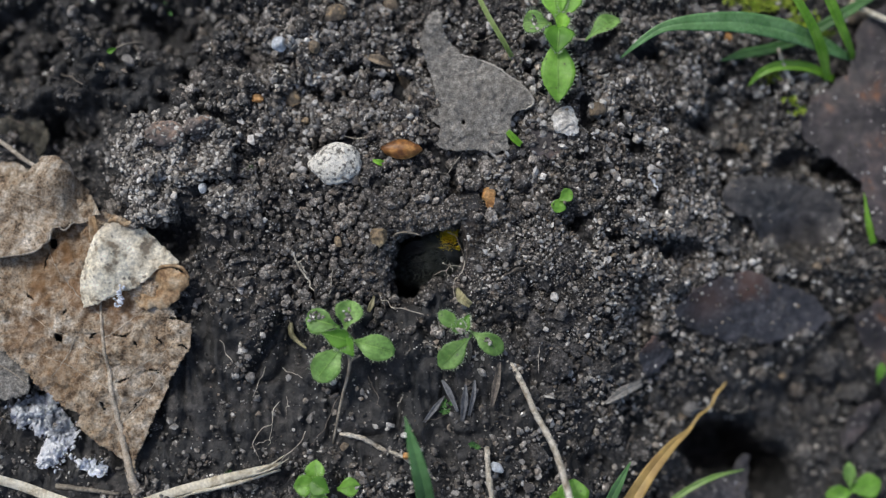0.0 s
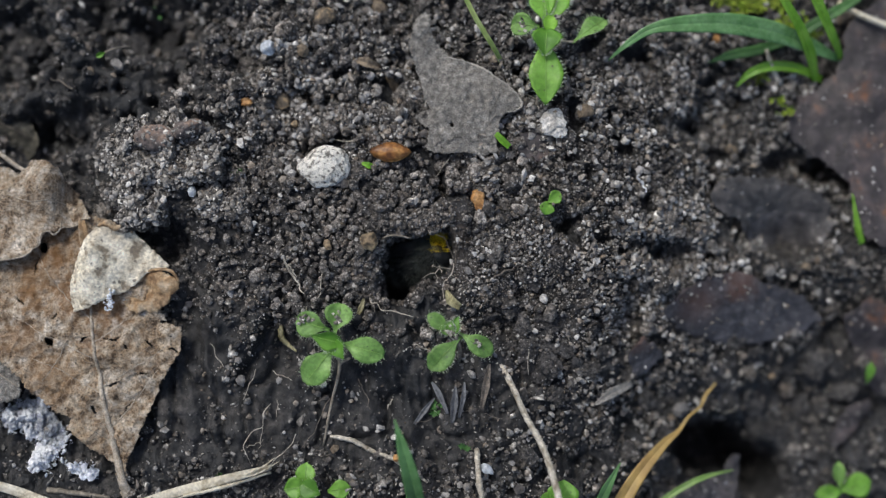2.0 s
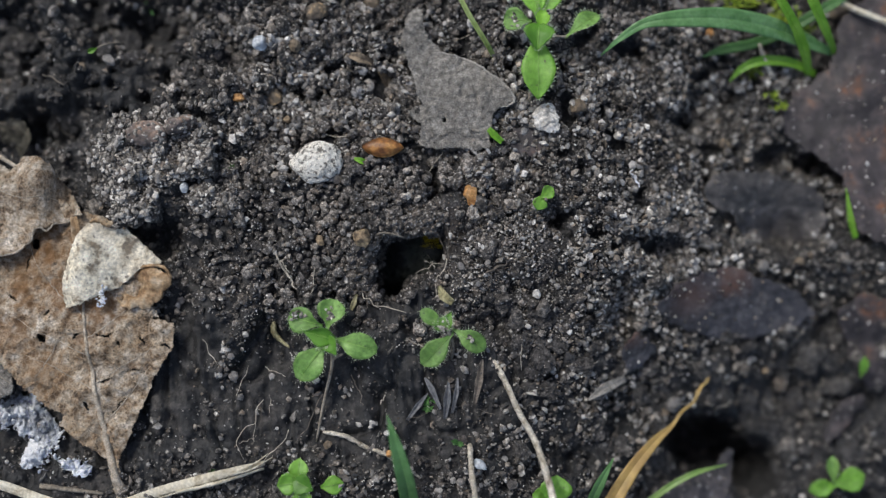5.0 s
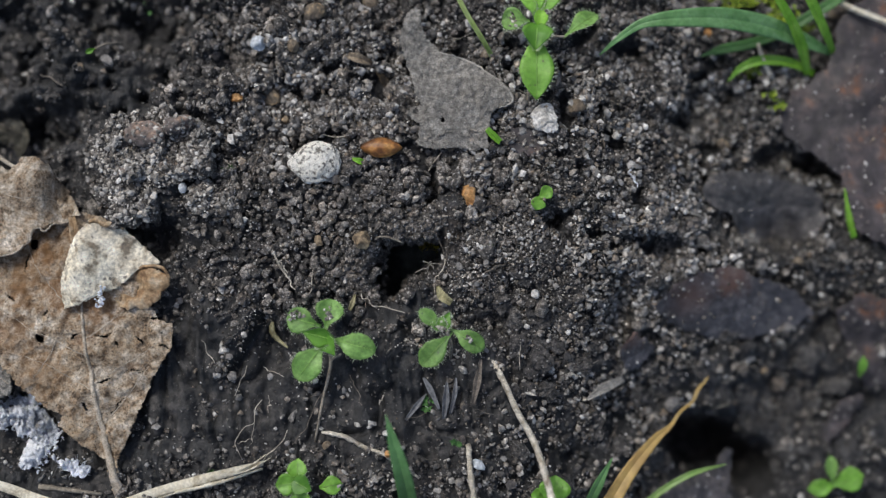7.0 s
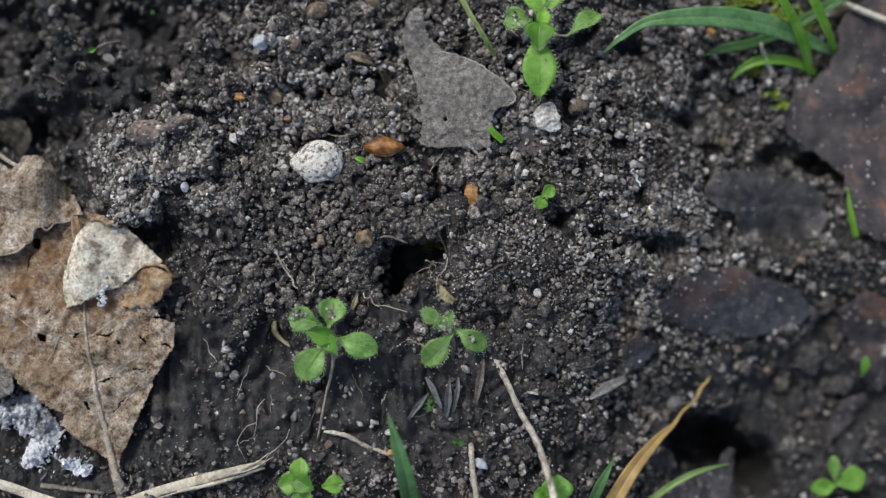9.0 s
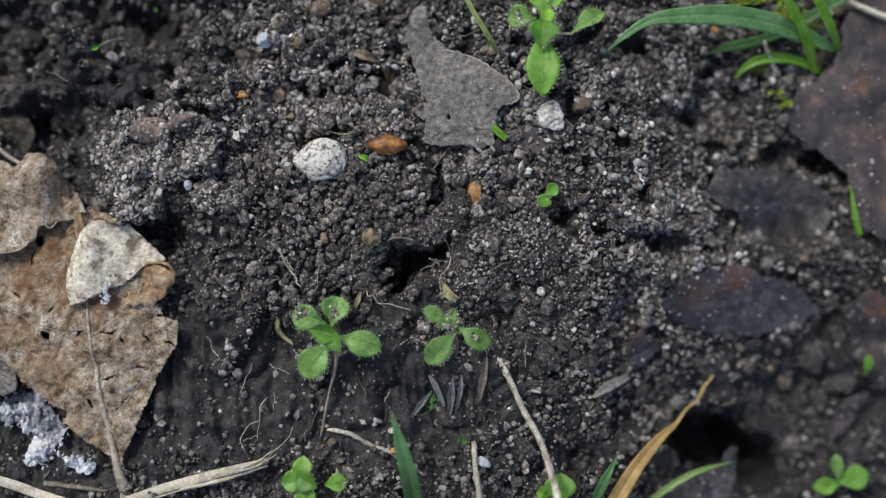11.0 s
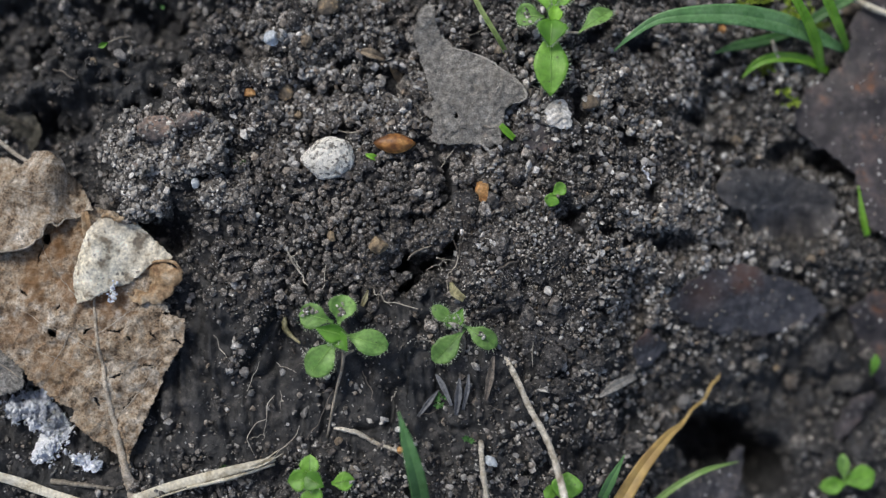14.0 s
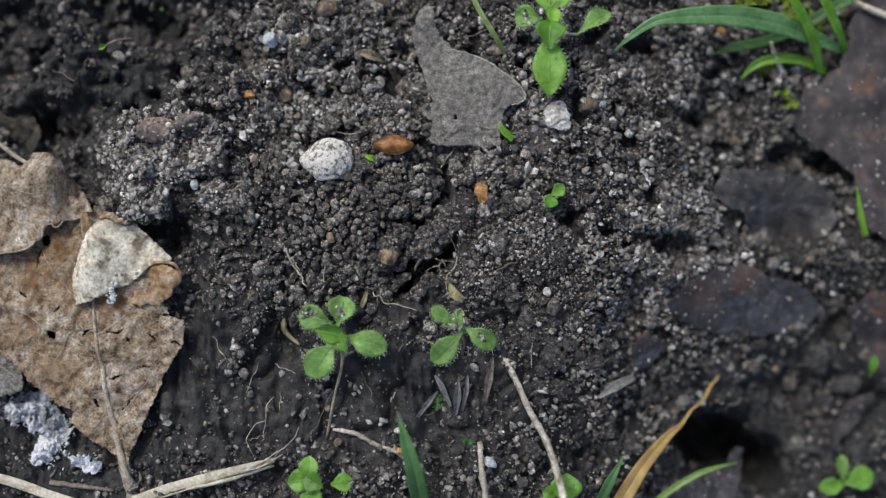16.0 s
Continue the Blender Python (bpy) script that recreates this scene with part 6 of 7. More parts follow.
STONES_B = [
    ((33.06, 19.73, 0.02), (0.8, 0.9, 0.7), M_QUARTZ, "small pale quartz grain"),
    ((-57.32, 33.25, 0.92), (1.4, 1.0, 0.9), M_GREYSTONE, "small grey stone in dark soil"),
    ((-62.45, 32.38, -0.16), (1.0, 0.8, 0.7), M_TAN, "small ochre stone in dark soil"),
    ((8.07, -37.81, 2.66), (0.8, 1.3, 0.7), M_BLUEQ, "bluish pale oval grain on soil"),
    ((-7.46, -32.51, 1.19), (0.6, 1.1, 0.6), M_QUARTZ, "small white grain beside grass"),
    ((-18.28, -34.49, 0.67), (0.7, 0.8, 0.6), M_TAN, "tiny tan grain on soil"),
    ((-7.40, -35.90, 2.48), (0.7, 0.7, 0.6), M_ORANGE, "tiny ochre grain on soil"),
    ((18.25, -8.45, 1.03), (0.8, 0.9, 0.7), M_QUARTZ, "small white quartz grain on soil"),
    ((62.40, -22.23, -15.97), (0.65, 0.6, 0.5), M_OCHRE, "tiny ochre grain on soil"),
    ((51.48, 40.23, -8.37), (1.1, 0.9, 0.8), M_ORANGE, "small ochre grain by the grass"),
    ((45.24, 44.51, -5.27), (1.5, 0.9, 0.8), M_GREYSTONE, "grey stone chip on soil"),
    ((9.66, -3.11, 2.76), (0.6, 0.7, 0.5), M_GREYSTONE, "small grey grain beside the burrow"),
    ((4.93, -3.71, 2.90), (0.6, 0.8, 0.5), M_GREYSTONE, "small grey grain beside the burrow"),
]
STONES_C = [
    ((66.52, -14.39, -14.81), (1.0, 0.9, 0.8), M_GREYSTONE, "pale grain beside a rotted leaf"),
    ((-43.18, 10.18, 2.98), (0.9, 0.8, 0.7), M_BLUEQ, "bluish grain beside a soil clod"),
    ((73.95, 1.05, -10.83), (1.1, 0.9, 0.8), M_GREYSTONE, "pale grey grain on soil"),
    ((67.71, -2.13, -10.58), (1.0, 0.8, 0.7), M_TAN, "tan stone grain on soil"),
    ((60.65, -3.02, -9.75), (1.2, 1.0, 0.9), M_GREYSTONE, "grey grain on a rotted leaf edge"),
    ((76.63, 45.14, -11.23), (2.0, 1.6, 1.2), M_TAN, "tan stone beside the grass"),
    ((14.46, 28.20, 1.52), (0.8, 0.7, 0.6), M_QUARTZ, "small white grain on soil"),
    ((59.27, 34.84, -9.16), (0.7, 0.7, 0.6), M_QUARTZ, "small white grain on soil"),
]
for k, (spot, r, m, label) in enumerate(STONES_A + STONES_B + STONES_C):
    stone("stone", spot, r, m, label, 100 + k, 37 * k % 180, 5, 0.2, 3)


# ---- sandy clod ----
def clod():
    """A raised, overhanging lump: an upper slab with two bare reddish domes, and a hanging lower lobe."""
    rnd = np.random.RandomState(77)
    ob = thing("soil_clod", (-49.62, 14.85, 2.52), "lumpy sandy soil clod with a reddish crust", "soil clod")
    slab = [(-60.8, 17.3), (-59.5, 19.3), (-55.8, 20.2), (-53.2, 22.3), (-48.4, 23.0), (-43.6, 24.0), (-39.2, 22.4), (-38.3, 18.8), (-38.8, 14.8), (-40.3, 12.8), (-44.8, 11.3), (-48.6, 10.8), (-53.3, 11.8), (-57.3, 12.4), (-59.8, 14.3)]
    lobe = [(-56.7, 10.3), (-52.2, 11.4), (-47.3, 9.9), (-46.3, 7.1), (-49.3, 4.5), (-53.3, 4.5), (-56.1, 6.5)]
    hump = [(-43.0, 10.5), (-39.5, 11.0), (-34.5, 10.0), (-34.0, 6.5), (-38.5, 5.8), (-41.5, 8.0)]
    made = 0
    for out, count, top in ((slab, 34, 4.6), (lobe, 9, 4.0), (hump, 5, 3.0)):
        v0 = np.array(out)
        mid = v0.mean(0)
        set_down = []
        n = 0
        while n < count:
            x, y = rnd.uniform(v0.min(0), v0.max(0))
            if not inside(v0 * 0.92 + 0.08 * mid, np.array([x]), np.array([y]))[0] or any(math.hypot(x - a, y - b) < 1.9 for a, b in set_down):
                continue
            set_down.append((x, y))
            r = np.array((1, 1, 0.85)) * rnd.uniform(1.5, 2.7) * rnd.uniform(0.8, 1.2, 3)
            v, f = lump(r, 3, 0.45, 5, 200 + made)
            v = v + (x, y, top + float(lay(x, y)) + rnd.uniform(-1.0, 0.8))
            part("clod_core", (v, f), M_CRUMB_ONE, ob)
            some = upper_points(v, f, int(1.3 * r[0] * r[1]), rnd)
            part("crumb_crust", heap(some + rnd.normal(0, 0.35, some.shape), rnd.uniform(0.3, 0.75, len(some)), CRUMBS, ICO[2][1], rnd), M_CRUMB, ob, "crust of dark soil crumbs", False)["kind"] = "stuff"
            pick = upper_points(v, f, int(9 * r[0] * r[1]), rnd) + (0, 0, 0.3)
            part("sand_crust", heap(pick, 0.2 + 0.54 * rnd.rand(len(pick)) ** 1.6, GRAINS, ICO[1][1], rnd), M_SAND_PALE, ob, "crust of pale sand grains", False)["kind"] = "stuff"
            made += 1
            n += 1
    for k, (x, y, r, turn) in enumerate(((-49.7, 19.4, (3.8, 2.4, 2.2), 8), (-43.6, 21.2, (2.8, 1.7, 1.7), 20), (-52.5, 13.0, (2.6, 0.8, 0.9), 12))):
        v, f = lump(r, 4, 0.3, 5, 240 + k)
        c, q = math.cos(radians(turn)), math.sin(radians(turn))
        v = jittered(v, 0.012, k) @ np.array(((c, q, 0), (-q, c, 0), (0, 0, 1))) + (x, y, 6.4 + float(lay(x, y)))
        part("reddish_crust", (v, f), M_BRICK, ob, "dusty reddish brown bare crust")
        spots = upper_points(v, f, 90, rnd)
        spots = spots[(spots[:, 2] < v[:, 2].max() - 0.3 * r[2] * rnd.rand(len(spots)) ** 0.5) | (rnd.rand(len(spots)) < 0.2)]
        part("stuck_sand", heap(spots, 0.12 + 0.4 * rnd.rand(len(spots)) ** 1.5, GRAINS, ICO[1][1], rnd), M_SAND_PALE, ob, "sand grains on the crust", False)
    return ob


clod()


def earth_lumps():
    """Single rounded lumps of earth, pressed into the ground: x, y, radius."""
    rnd = np.random.RandomState(19)
    lump_a = [
        (14.9, -13.3, 2.50),
        (15.2, -17.3, 2.11),
        (18.5, -21.3, 2.11),
        (22.2, -16.8, 1.76),
        (12.2, -10.3, 1.73),
        (20.2, -25.8, 1.92),
        (29.2, -32.0, 1.95),
        (37.4, -26.0, 1.76),
        (40.5, -20.9, 1.56),
        (26.2, -20.9, 1.56),
        (31.4, -15.8, 1.37),
        (44.0, 0.7, 1.56),
        (8.7, -11.8, 1.54),
        (46.8, -15.8, 1.37),
        (41.4, -33.0, 1.76),
        (24.0, -34.0, 1.56),
        (14.6, -25.8, 1.34),
        (34.2, -36.1, 1.95),
        (55.1, -15.6, 1.83),
        (59.3, -17.8, 2.03),
        (65.8, -14.6, 1.63),
        (71.0, -19.9, 2.24),
        (76.4, -15.6, 1.83),
        (63.5, -22.0, 2.03),
        (49.6, -22.0, 1.63),
        (69.7, -28.4, 2.24),
        (78.3, -24.1, 2.03),
        (33.5, -21.9, 1.96),
        (28.4, -17.8, 1.77),
        (45.6, -11.4, 1.63),
    ]
    lump_b = [
        (17.8, -11.8, 1.54),
        (23.3, -10.1, 1.37),
        (11.7, -19.8, 1.34),
        (7.6, -38.7, 1.34),
        (15.6, -35.8, 1.73),
        (23.1, -41.2, 1.57),
        (38.8, -15.7, 1.37),
        (31.4, -25.0, 1.57),
        (62.3, -35.9, 1.10),
        (66.0, -41.3, 1.60),
        (63.9, -42.6, 1.30),
        (70.2, -36.7, 1.90),
        (67.3, -44.5, 1.50),
        (72.3, -41.5, 1.60),
        (65.3, -37.2, 1.20),
        (71.4, -34.0, 1.40),
        (68.1, -33.1, 1.50),
        (63.8, -32.5, 1.30),
        (-75.6, 39.4, 1.20),
        (-66.2, 41.5, 1.40),
        (-73.1, 43.7, 1.50),
        (-69.5, 37.8, 1.30),
        (-59.1, 35.4, 1.50),
        (-55.7, 38.5, 2.40),
        (-54.8, 34.3, 2.00),
        (-50.0, 37.5, 1.60),
        (-47.3, 36.6, 1.00),
        (-50.5, 41.0, 1.20),
        (-44.1, 41.3, 1.50),
        (-60.8, 31.1, 1.30),
    ]
    lump_c = [
        (-65.9, 29.9, 1.10),
        (-78.5, 34.1, 1.60),
        (-68.0, 28.0, 1.30),
        (-72.0, 31.3, 1.10),
        (-62.9, 31.8, 1.00),
        (-56.8, 41.5, 1.60),
        (-61.1, 43.7, 1.50),
        (-78.8, 42.6, 1.70),
        (-79.7, 39.2, 1.30),
        (-71.3, 34.9, 1.40),
        (-63.5, 25.1, 1.30),
        (-69.9, 23.7, 1.40),
        (-51.7, 44.2, 1.80),
        (-47.5, 43.7, 1.50),
        (-40.6, 40.5, 1.30),
        (-75.3, 29.3, 1.20),
        (-45.3, 37.3, 1.30),
        (-38.1, 44.2, 1.40),
    ]
    for k, (x, y, r) in enumerate(lump_a + lump_b + lump_c):
        v, f = lump(r * rnd.uniform(0.8, 1.2, 3) * (1, 1, 0.7), 4, 0.8, 7, 700 + k)
        v = v * (1 + 0.1 * vnoise(v[:, 0] + 3 * k, v[:, 1] + 2 * v[:, 2], 0.5 * r, 46)[:, None])
        v = jittered(v, 0.03, k) + (x, y, float(relief(x, y)) + 0.2 * r)
        solid("earth_lump", (v, f), M_LUMP, "rounded grey-brown lump of damp earth on soil", "earth lump", "earth lumps", smooth=False)
    made = 0
    while made < 34:
        x, y, r = rnd.uniform(5, 27), rnd.uniform(-17, 11), rnd.uniform(0.8, 1.5)
        if math.hypot(x - 9, y + 6) > 22 or min(math.hypot(x - a, y - b) - c for a, b, c in ((6.9, 8.4, 1.7), (19.3, 8.0, 3.5), (2.4, -9.0, 1.8), (4.0, -15.0, 6.5), (9.7, -3.1, 0.8))) < r:
            continue
        v, f = lump(r * rnd.uniform(0.8, 1.25, 3) * (1, 1, 0.6), 3, 0.8, 6, 800 + made)
        v = jittered(v, 0.05, made) + (x, y, float(relief(x, y)) + 0.25 * r)
        solid("earth_lump", (v, f), M_LUMP, "small flat grey-brown lump of earth by the burrow", "earth lump", "earth lumps", smooth=False)
        made += 1


earth_lumps()


# ---- white mould ----
def mould():
    """Cottony tufts: a billowing film, finely lobed fluff with brighter cores, and loose threads."""
    rnd = np.random.RandomState(9)
    ob = thing("mould_patch", (-72.92, -31.87, -4.33), "fluffy bluish white mould on soil beside the leaf", "mould")
    puff = np.stack([jittered(CRUMBS_FINE[i % len(CRUMBS_FINE)], 0.3, 500 + i) for i in range(10)])

    def draped(x, y):
        return relief(x, y) + 0.7 + 1.5 * np.abs(vnoise(x, y, 2.2, 91)) + 0.7 * np.abs(vnoise(x, y, 0.9, 92)) + 0.3 * vnoise(x, y, 0.45, 94)

    def strand(places, count, reach, radius):
        vv, ff = [], []
        for a in places[rnd.randint(len(places), size=count)]:
            c = a + rnd.normal(0, 1, 3) * (reach, reach, 0.3 * reach) + (0, 0, 0.2)
            g, h = tube([a, (a + c) / 2 + rnd.normal(0, 0.25 * reach, 3), c], [radius, radius, 0.4 * radius], 7, 3)
            ff += [tuple(i + len(vv) for i in q) for q in h]
            vv += list(g)
        return np.array(vv), ff

    runs = [
        ([(-77.8, -29.2), (-75.6, -27.1), (-73.1, -25.8), (-70.1, -26.0), (-68.9, -27.8), (-67.8, -29.2), (-66.4, -30.9), (-64.8, -32.9), (-65.2, -34.4), (-67.4, -35.8), (-67.8, -37.3), (-69.4, -38.2), (-71.4, -38.3), (-72.0, -37.2), (-71.0, -35.6), (-71.1, -34.2), (-72.1, -32.7), (-73.8, -31.0), (-75.5, -31.7), (-76.8, -30.8)],
         [(-76.5, -29.0), (-73.5, -27.6), (-71.2, -28.6), (-69.2, -30.8), (-67.8, -32.8), (-68.8, -35.0), (-69.8, -36.8)], 1.1, 620),
        ([(-64.6, -36.6), (-62.9, -36.8), (-60.4, -37.4), (-58.9, -38.5), (-59.4, -39.3), (-61.3, -39.3), (-63.6, -38.6), (-64.6, -37.6)],
         [(-63.6, -37.4), (-61.6, -38.0), (-60.2, -38.8)], 0.5, 40)]
    for k, (out, run, wide, count) in enumerate(runs):
        film = part("mould_film", sheet(out, draped, 0.4, 0.28, 0.7, 93 + k), M_LINT, ob, "bluish grey cottony mould film")
        path = spline([(x, y, 0) for x, y in run], 60)[:, :2]
        xy = path[rnd.randint(60, size=count)] + rnd.normal(0, wide, (count, 2))
        places = np.column_stack([xy, draped(xy[:, 0], xy[:, 1]) + 0.15 * rnd.rand(count)])
        part("mould_fluff", heap(places, 0.12 + 0.3 * rnd.rand(count) ** 2, puff, ICO[3][1], rnd, 0.7), M_LINT, film, "cottony bluish white clots")
        part("mould_threads", strand(places, 2 * count, 0.38, 0.03), M_LINT, film, "fine white mould threads")
    core = np.array([(-70.6, -37.4), (-69.6, -36.6), (-71.0, -36.5), (-69.2, -35.4), (-70.2, -35.4), (-70.4, -34.4), (-73.0, -28.6), (-73.9, -29.3), (-72.2, -29.0), (-76.4, -28.6), (-72.0, -31.4)])
    xy = np.repeat(core, 34, 0) + rnd.normal(0, 0.5, (34 * len(core), 2))
    part("mould_core", heap(np.column_stack([xy, draped(xy[:, 0], xy[:, 1]) + 0.1 + 0.3 * rnd.rand(len(xy))]), rnd.uniform(0.15, 0.42, len(xy)), puff, ICO[3][1], rnd, 0.7), M_LINT_WHITE, ob, "dense pure white mould tufts")


mould()


# ---- the bee in its burrow ----
def fuzz(centre, radii, axis_range, count, length, seed, turn, beyond=-99.0):
    """Short hairs over part of a body: axis_range bounds the height along the body's long axis, -1 to 1."""
    rnd = np.random.RandomState(seed)
    d = rnd.normal(size=(count * 4, 3))
    d /= np.linalg.norm(d, axis=1)[:, None]
    d = d[(d[:, 0] > axis_range[0]) & (d[:, 0] < axis_range[1])][:count]
    root = d * radii
    out = d / radii
    out /= np.linalg.norm(out, axis=1)[:, None]
    out = out + rnd.normal(0, 0.25, out.shape) + (-0.4, 0, 0)
    tip = root + out * (length * rnd.uniform(0.6, 1.2, len(d)))[:, None]
    s = np.cross(out, rnd.normal(size=out.shape))
    s = s / np.linalg.norm(s, axis=1)[:, None] * 0.06
    v = np.stack([root + s, root - s, tip], 1).reshape(-1, 3) + centre
    w = np.stack([root + np.cross(s, out), root - np.cross(s, out), tip], 1).reshape(-1, 3) + centre
    v = np.vstack([v, w]) @ turn.T
    v = v[np.repeat(v.reshape(-1, 3, 3)[:, 0, 1] > beyond, 3)]
    return v, np.arange(len(v)).reshape(-1, 3)


BEE_AT = np.array((-2.04, -0.67, -3.2))


def bee():
    ob = thing("bumblebee", BEE_AT, "black bumblebee with a yellow collar digging in its burrow", "bee")
    turn = np.array(Euler((radians(20), radians(-38), radians(22))).to_matrix())

    def body(centre, radii, level, seed):
        v, f = lump(radii, level, 0.02, 0, seed)
        return (v + centre) @ turn.T + BEE_AT, f

    def hair(name, centre, radii, rng, count, length, seed, m, parent, label, beyond=-99.0):
        v, f = fuzz(np.array(centre), np.array(radii), rng, count, length, seed, turn, beyond)
        part(name, (v + BEE_AT, f), m, parent, label, False)

    thorax = part("thorax", body((1.9, 0, 0.5), (3.5, 3.5, 3.2), 4, 1), M_BEE, ob)
    hair("thorax_hair", (1.9, 0, 0.5), (3.5, 3.5, 3.2), (-1, 0.5), 3200, 1.1, 2, M_FUZZ, thorax, "short black hair")
    hair("collar_hair", (2.4, 0, 0), (3.0, 3.1, 2.9), (0.42, 0.92), 2200, 1.3, 3, M_YELLOW, thorax, "bright yellow collar hair", 0.7)
    abdomen = part("abdomen", body((-4.6, 0, -0.3), (5.2, 4.0, 3.8), 4, 4), M_BEE, ob, "glossy black abdomen")
    hair("abdomen_hair", (-4.6, 0, -0.3), (5.2, 4.0, 3.8), (-1, 1), 1800, 0.7, 5, M_FUZZ, abdomen, "sparse black hair")
    head = part("head", body((5.2, 0, -1.9), (1.4, 1.9, 1.8), 3, 7), M_BEE, ob)
    for s in (-1, 1):
        part("eye", body((5.7, 1.45 * s, -1.7), (0.8, 0.5, 1.1), 2, 8), M_BEE, head)
        v, f = tube(np.array(((6.2, 0.6 * s, -1.2), (7.2, 1.2 * s, -0.8), (7.9, 2.0 * s, -1.8))) @ turn.T + BEE_AT, [0.18, 0.16, 0.14], 10, 6)
        part("antenna", (v, f), M_BEE, head)
        v, f = blade(np.array(((1.6, 2.2 * s, 2.0), (-1.5, 3.6 * s, 2.4), (-5.5, 3.8 * s, 2.2))) @ turn.T + BEE_AT, [0.8, 2.8, 1.0], 16, 0.1, 0.05)
        part("wing", (v, f), M_WING, ob, "smoky dark wing")
        for x, reach in ((4.0, 2.5), (2.6, 3.0), (1.2, 3.4)):
            p = np.array(((x, 2.0 * s, -1.6), (x + 0.2, (2.4 + reach * 0.35) * s, -1.2), (x - 0.8, (2.0 + reach * 0.45) * s, -3.2), (x - 1.2, (1.8 + reach * 0.4) * s, -4.4)))
            part("leg", tube(p @ turn.T + BEE_AT, [0.4, 0.45, 0.3, 0.15], 14, 6, 0.1), M_BEE, ob)
    return ob


BEE = bee()

# ---- loose crumbs that slide into the burrow ----
SINK = np.array((-1.60, -3.71, 0.00)[:2])


def crumb_meshes(count, material):
    out = []
    for i in range(count):
        me = mesh_of("soil_crumb", CRUMBS_FINE[i], ICO[3][1], material, (0, 0, 0), False)
        out.append(me)
    return out


CRUMB_MESH = crumb_meshes(14, M_CRUMB_ONE)
LOOSE = []
CLUMP_SHARE = (0.5, 0.5, 0.3, 0.22, 0.15, 0.75, 0.8, 0.75, 0.6, 0.9, 1.0, 0.8, 0.3)
# clumps that hang over the burrow, level with its rim
RIM = [(x, y, z + 0.9) for x, y, z in [(-11.10, 4.67, 2.37), (0.60, 6.54, 1.68), (-12.08, 1.49, 2.25), (-12.70, -1.82, 1.50), (-12.81, -5.66, -0.74)]] + [(x, y - 1.5, z + 0.9) for x, y, z in [(-8.12, 6.04, 2.57), (-4.98, 6.78, 1.36), (-1.99, 6.94, 1.73)]]


def crumb_object(p, size, rnd, parent=None):
    ob = new("soil_crumb", CRUMB_MESH[rnd.randint(14)])
    ob.rotation_euler = tuple(rnd.uniform(0, 6.28, 3))
    ob.location = Vector(p) * MM
    k = size * MM / MM
    ob.scale = (k * rnd.uniform(0.85, 1.2), k * rnd.uniform(0.85, 1.2), k * rnd.uniform(0.75, 1.0))
    return ob


# the burrow's firm lower edge, where the slide stops: a spot on it and the way across it
EDGE_AT, EDGE_WAY = np.array((-2.6, -3.2)), np.array((0.69, -0.72))


def pull(p):
    """How a spot follows the slide: its way, and its share, full at the burrow's upper rim and nothing past 17 mm."""
    d = SINK - p[:2]
    r = np.hypot(*d)
    d = d / (r + 1e-6)
    side = max(0.0, min(1.0, 0.55 + 0.75 * (d[0] * 0.55 - d[1] * 0.83)))
    share = max(0.0, min(1.0, (17.0 - r) / 10.0)) * side
    d = 0.5 * d + 0.5 * EDGE_WAY
    return d / np.hypot(*d), share


def loose_soil():
    rnd = np.random.RandomState(5)
    made = 0
    for spot in RIM + [(-9.66, 4.22, -0.93), (-6.47, 5.32, -1.75), (-3.24, 5.76, -1.99), (0.00, 5.48, -1.35), (-12.05, 0.17, -0.80)]:
        spot = np.array(spot)
        v, f = lump((2.3, 2.1, 2.3), 3, 0.3, 3, 300 + made)
        core = v + spot
        near = core[rnd.randint(len(core), size=170)] + rnd.normal(0, 0.25, (170, 3))
        g, h = heap(near, rnd.uniform(0.36, 0.72, 170), CRUMBS, ICO[2][1], rnd)
        ob = thing("soil_clump", spot, "dark clump of soil crumbs at the burrow's rim", "soil clump", "sliding clumps")
        part("clump_core", (core, f), M_CRUMB_ONE, ob)
        part("crumb_crust", (g, h), M_CRUMB, ob)["kind"] = "stuff"
        LOOSE.append((ob, spot, CLUMP_SHARE[made]))
        made += 1
    taken = []
    tries = 0
    while len(taken) < 280 and tries < 14000:
        tries += 1
        p = SINK + rnd.uniform((-17, -6), (6, 17))
        _, share = pull(p)
        if share < 0.08 or shaft(p[0], p[1]) > 0.6 or earth_wall(p[0], p[1]) > 0.5:
            continue
        size = rnd.uniform(0.5, 0.95) if rnd.rand() < 0.75 else rnd.uniform(0.9, 1.3)
        if any(np.hypot(*(p - q)) < 0.72 * (size + s) for q, s in taken):
            continue
        taken.append((p, size))
        z = float(relief(p[0], p[1])) + 0.55 * size + 0.35
        ob = crumb_object((*p, z), size, rnd)
        tagged(ob, "dark rounded soil crumb near the burrow", "soil crumb", "loose crumbs")
        LOOSE.append((ob, np.array((*p, z)), share))


loose_soil()
STONE_AT = np.array((-12.15, 1.11, 6.23))
sv, sf = lump((1.8, 1.9, 1.6), 4, 0.22, 7, 407)
sv = jittered(sv, 0.025, 6)
ROLLING = solid("pebble", (sv + STONE_AT, sf), M_OCHRE, "brown angular pebble sliding towards the burrow", "stone", "stones", base=tuple(STONE_AT), smooth=False)
ROOT_AT = np.array((-7.78, 1.9, 5.6))
ROOT_BIT = solid("root", tube([(-9.75, 1.7, 5.4), (-8.7, 2.1, 5.8), (-7.0, 2.1, 5.7), (-4.9, 1.7, 4.9)], [0.18, 0.24, 0.16], 14, 5, 0.2, 3), M_STEM, "loose pale root fibre at the burrow's rim", "root", "roots", base=tuple(ROOT_AT))


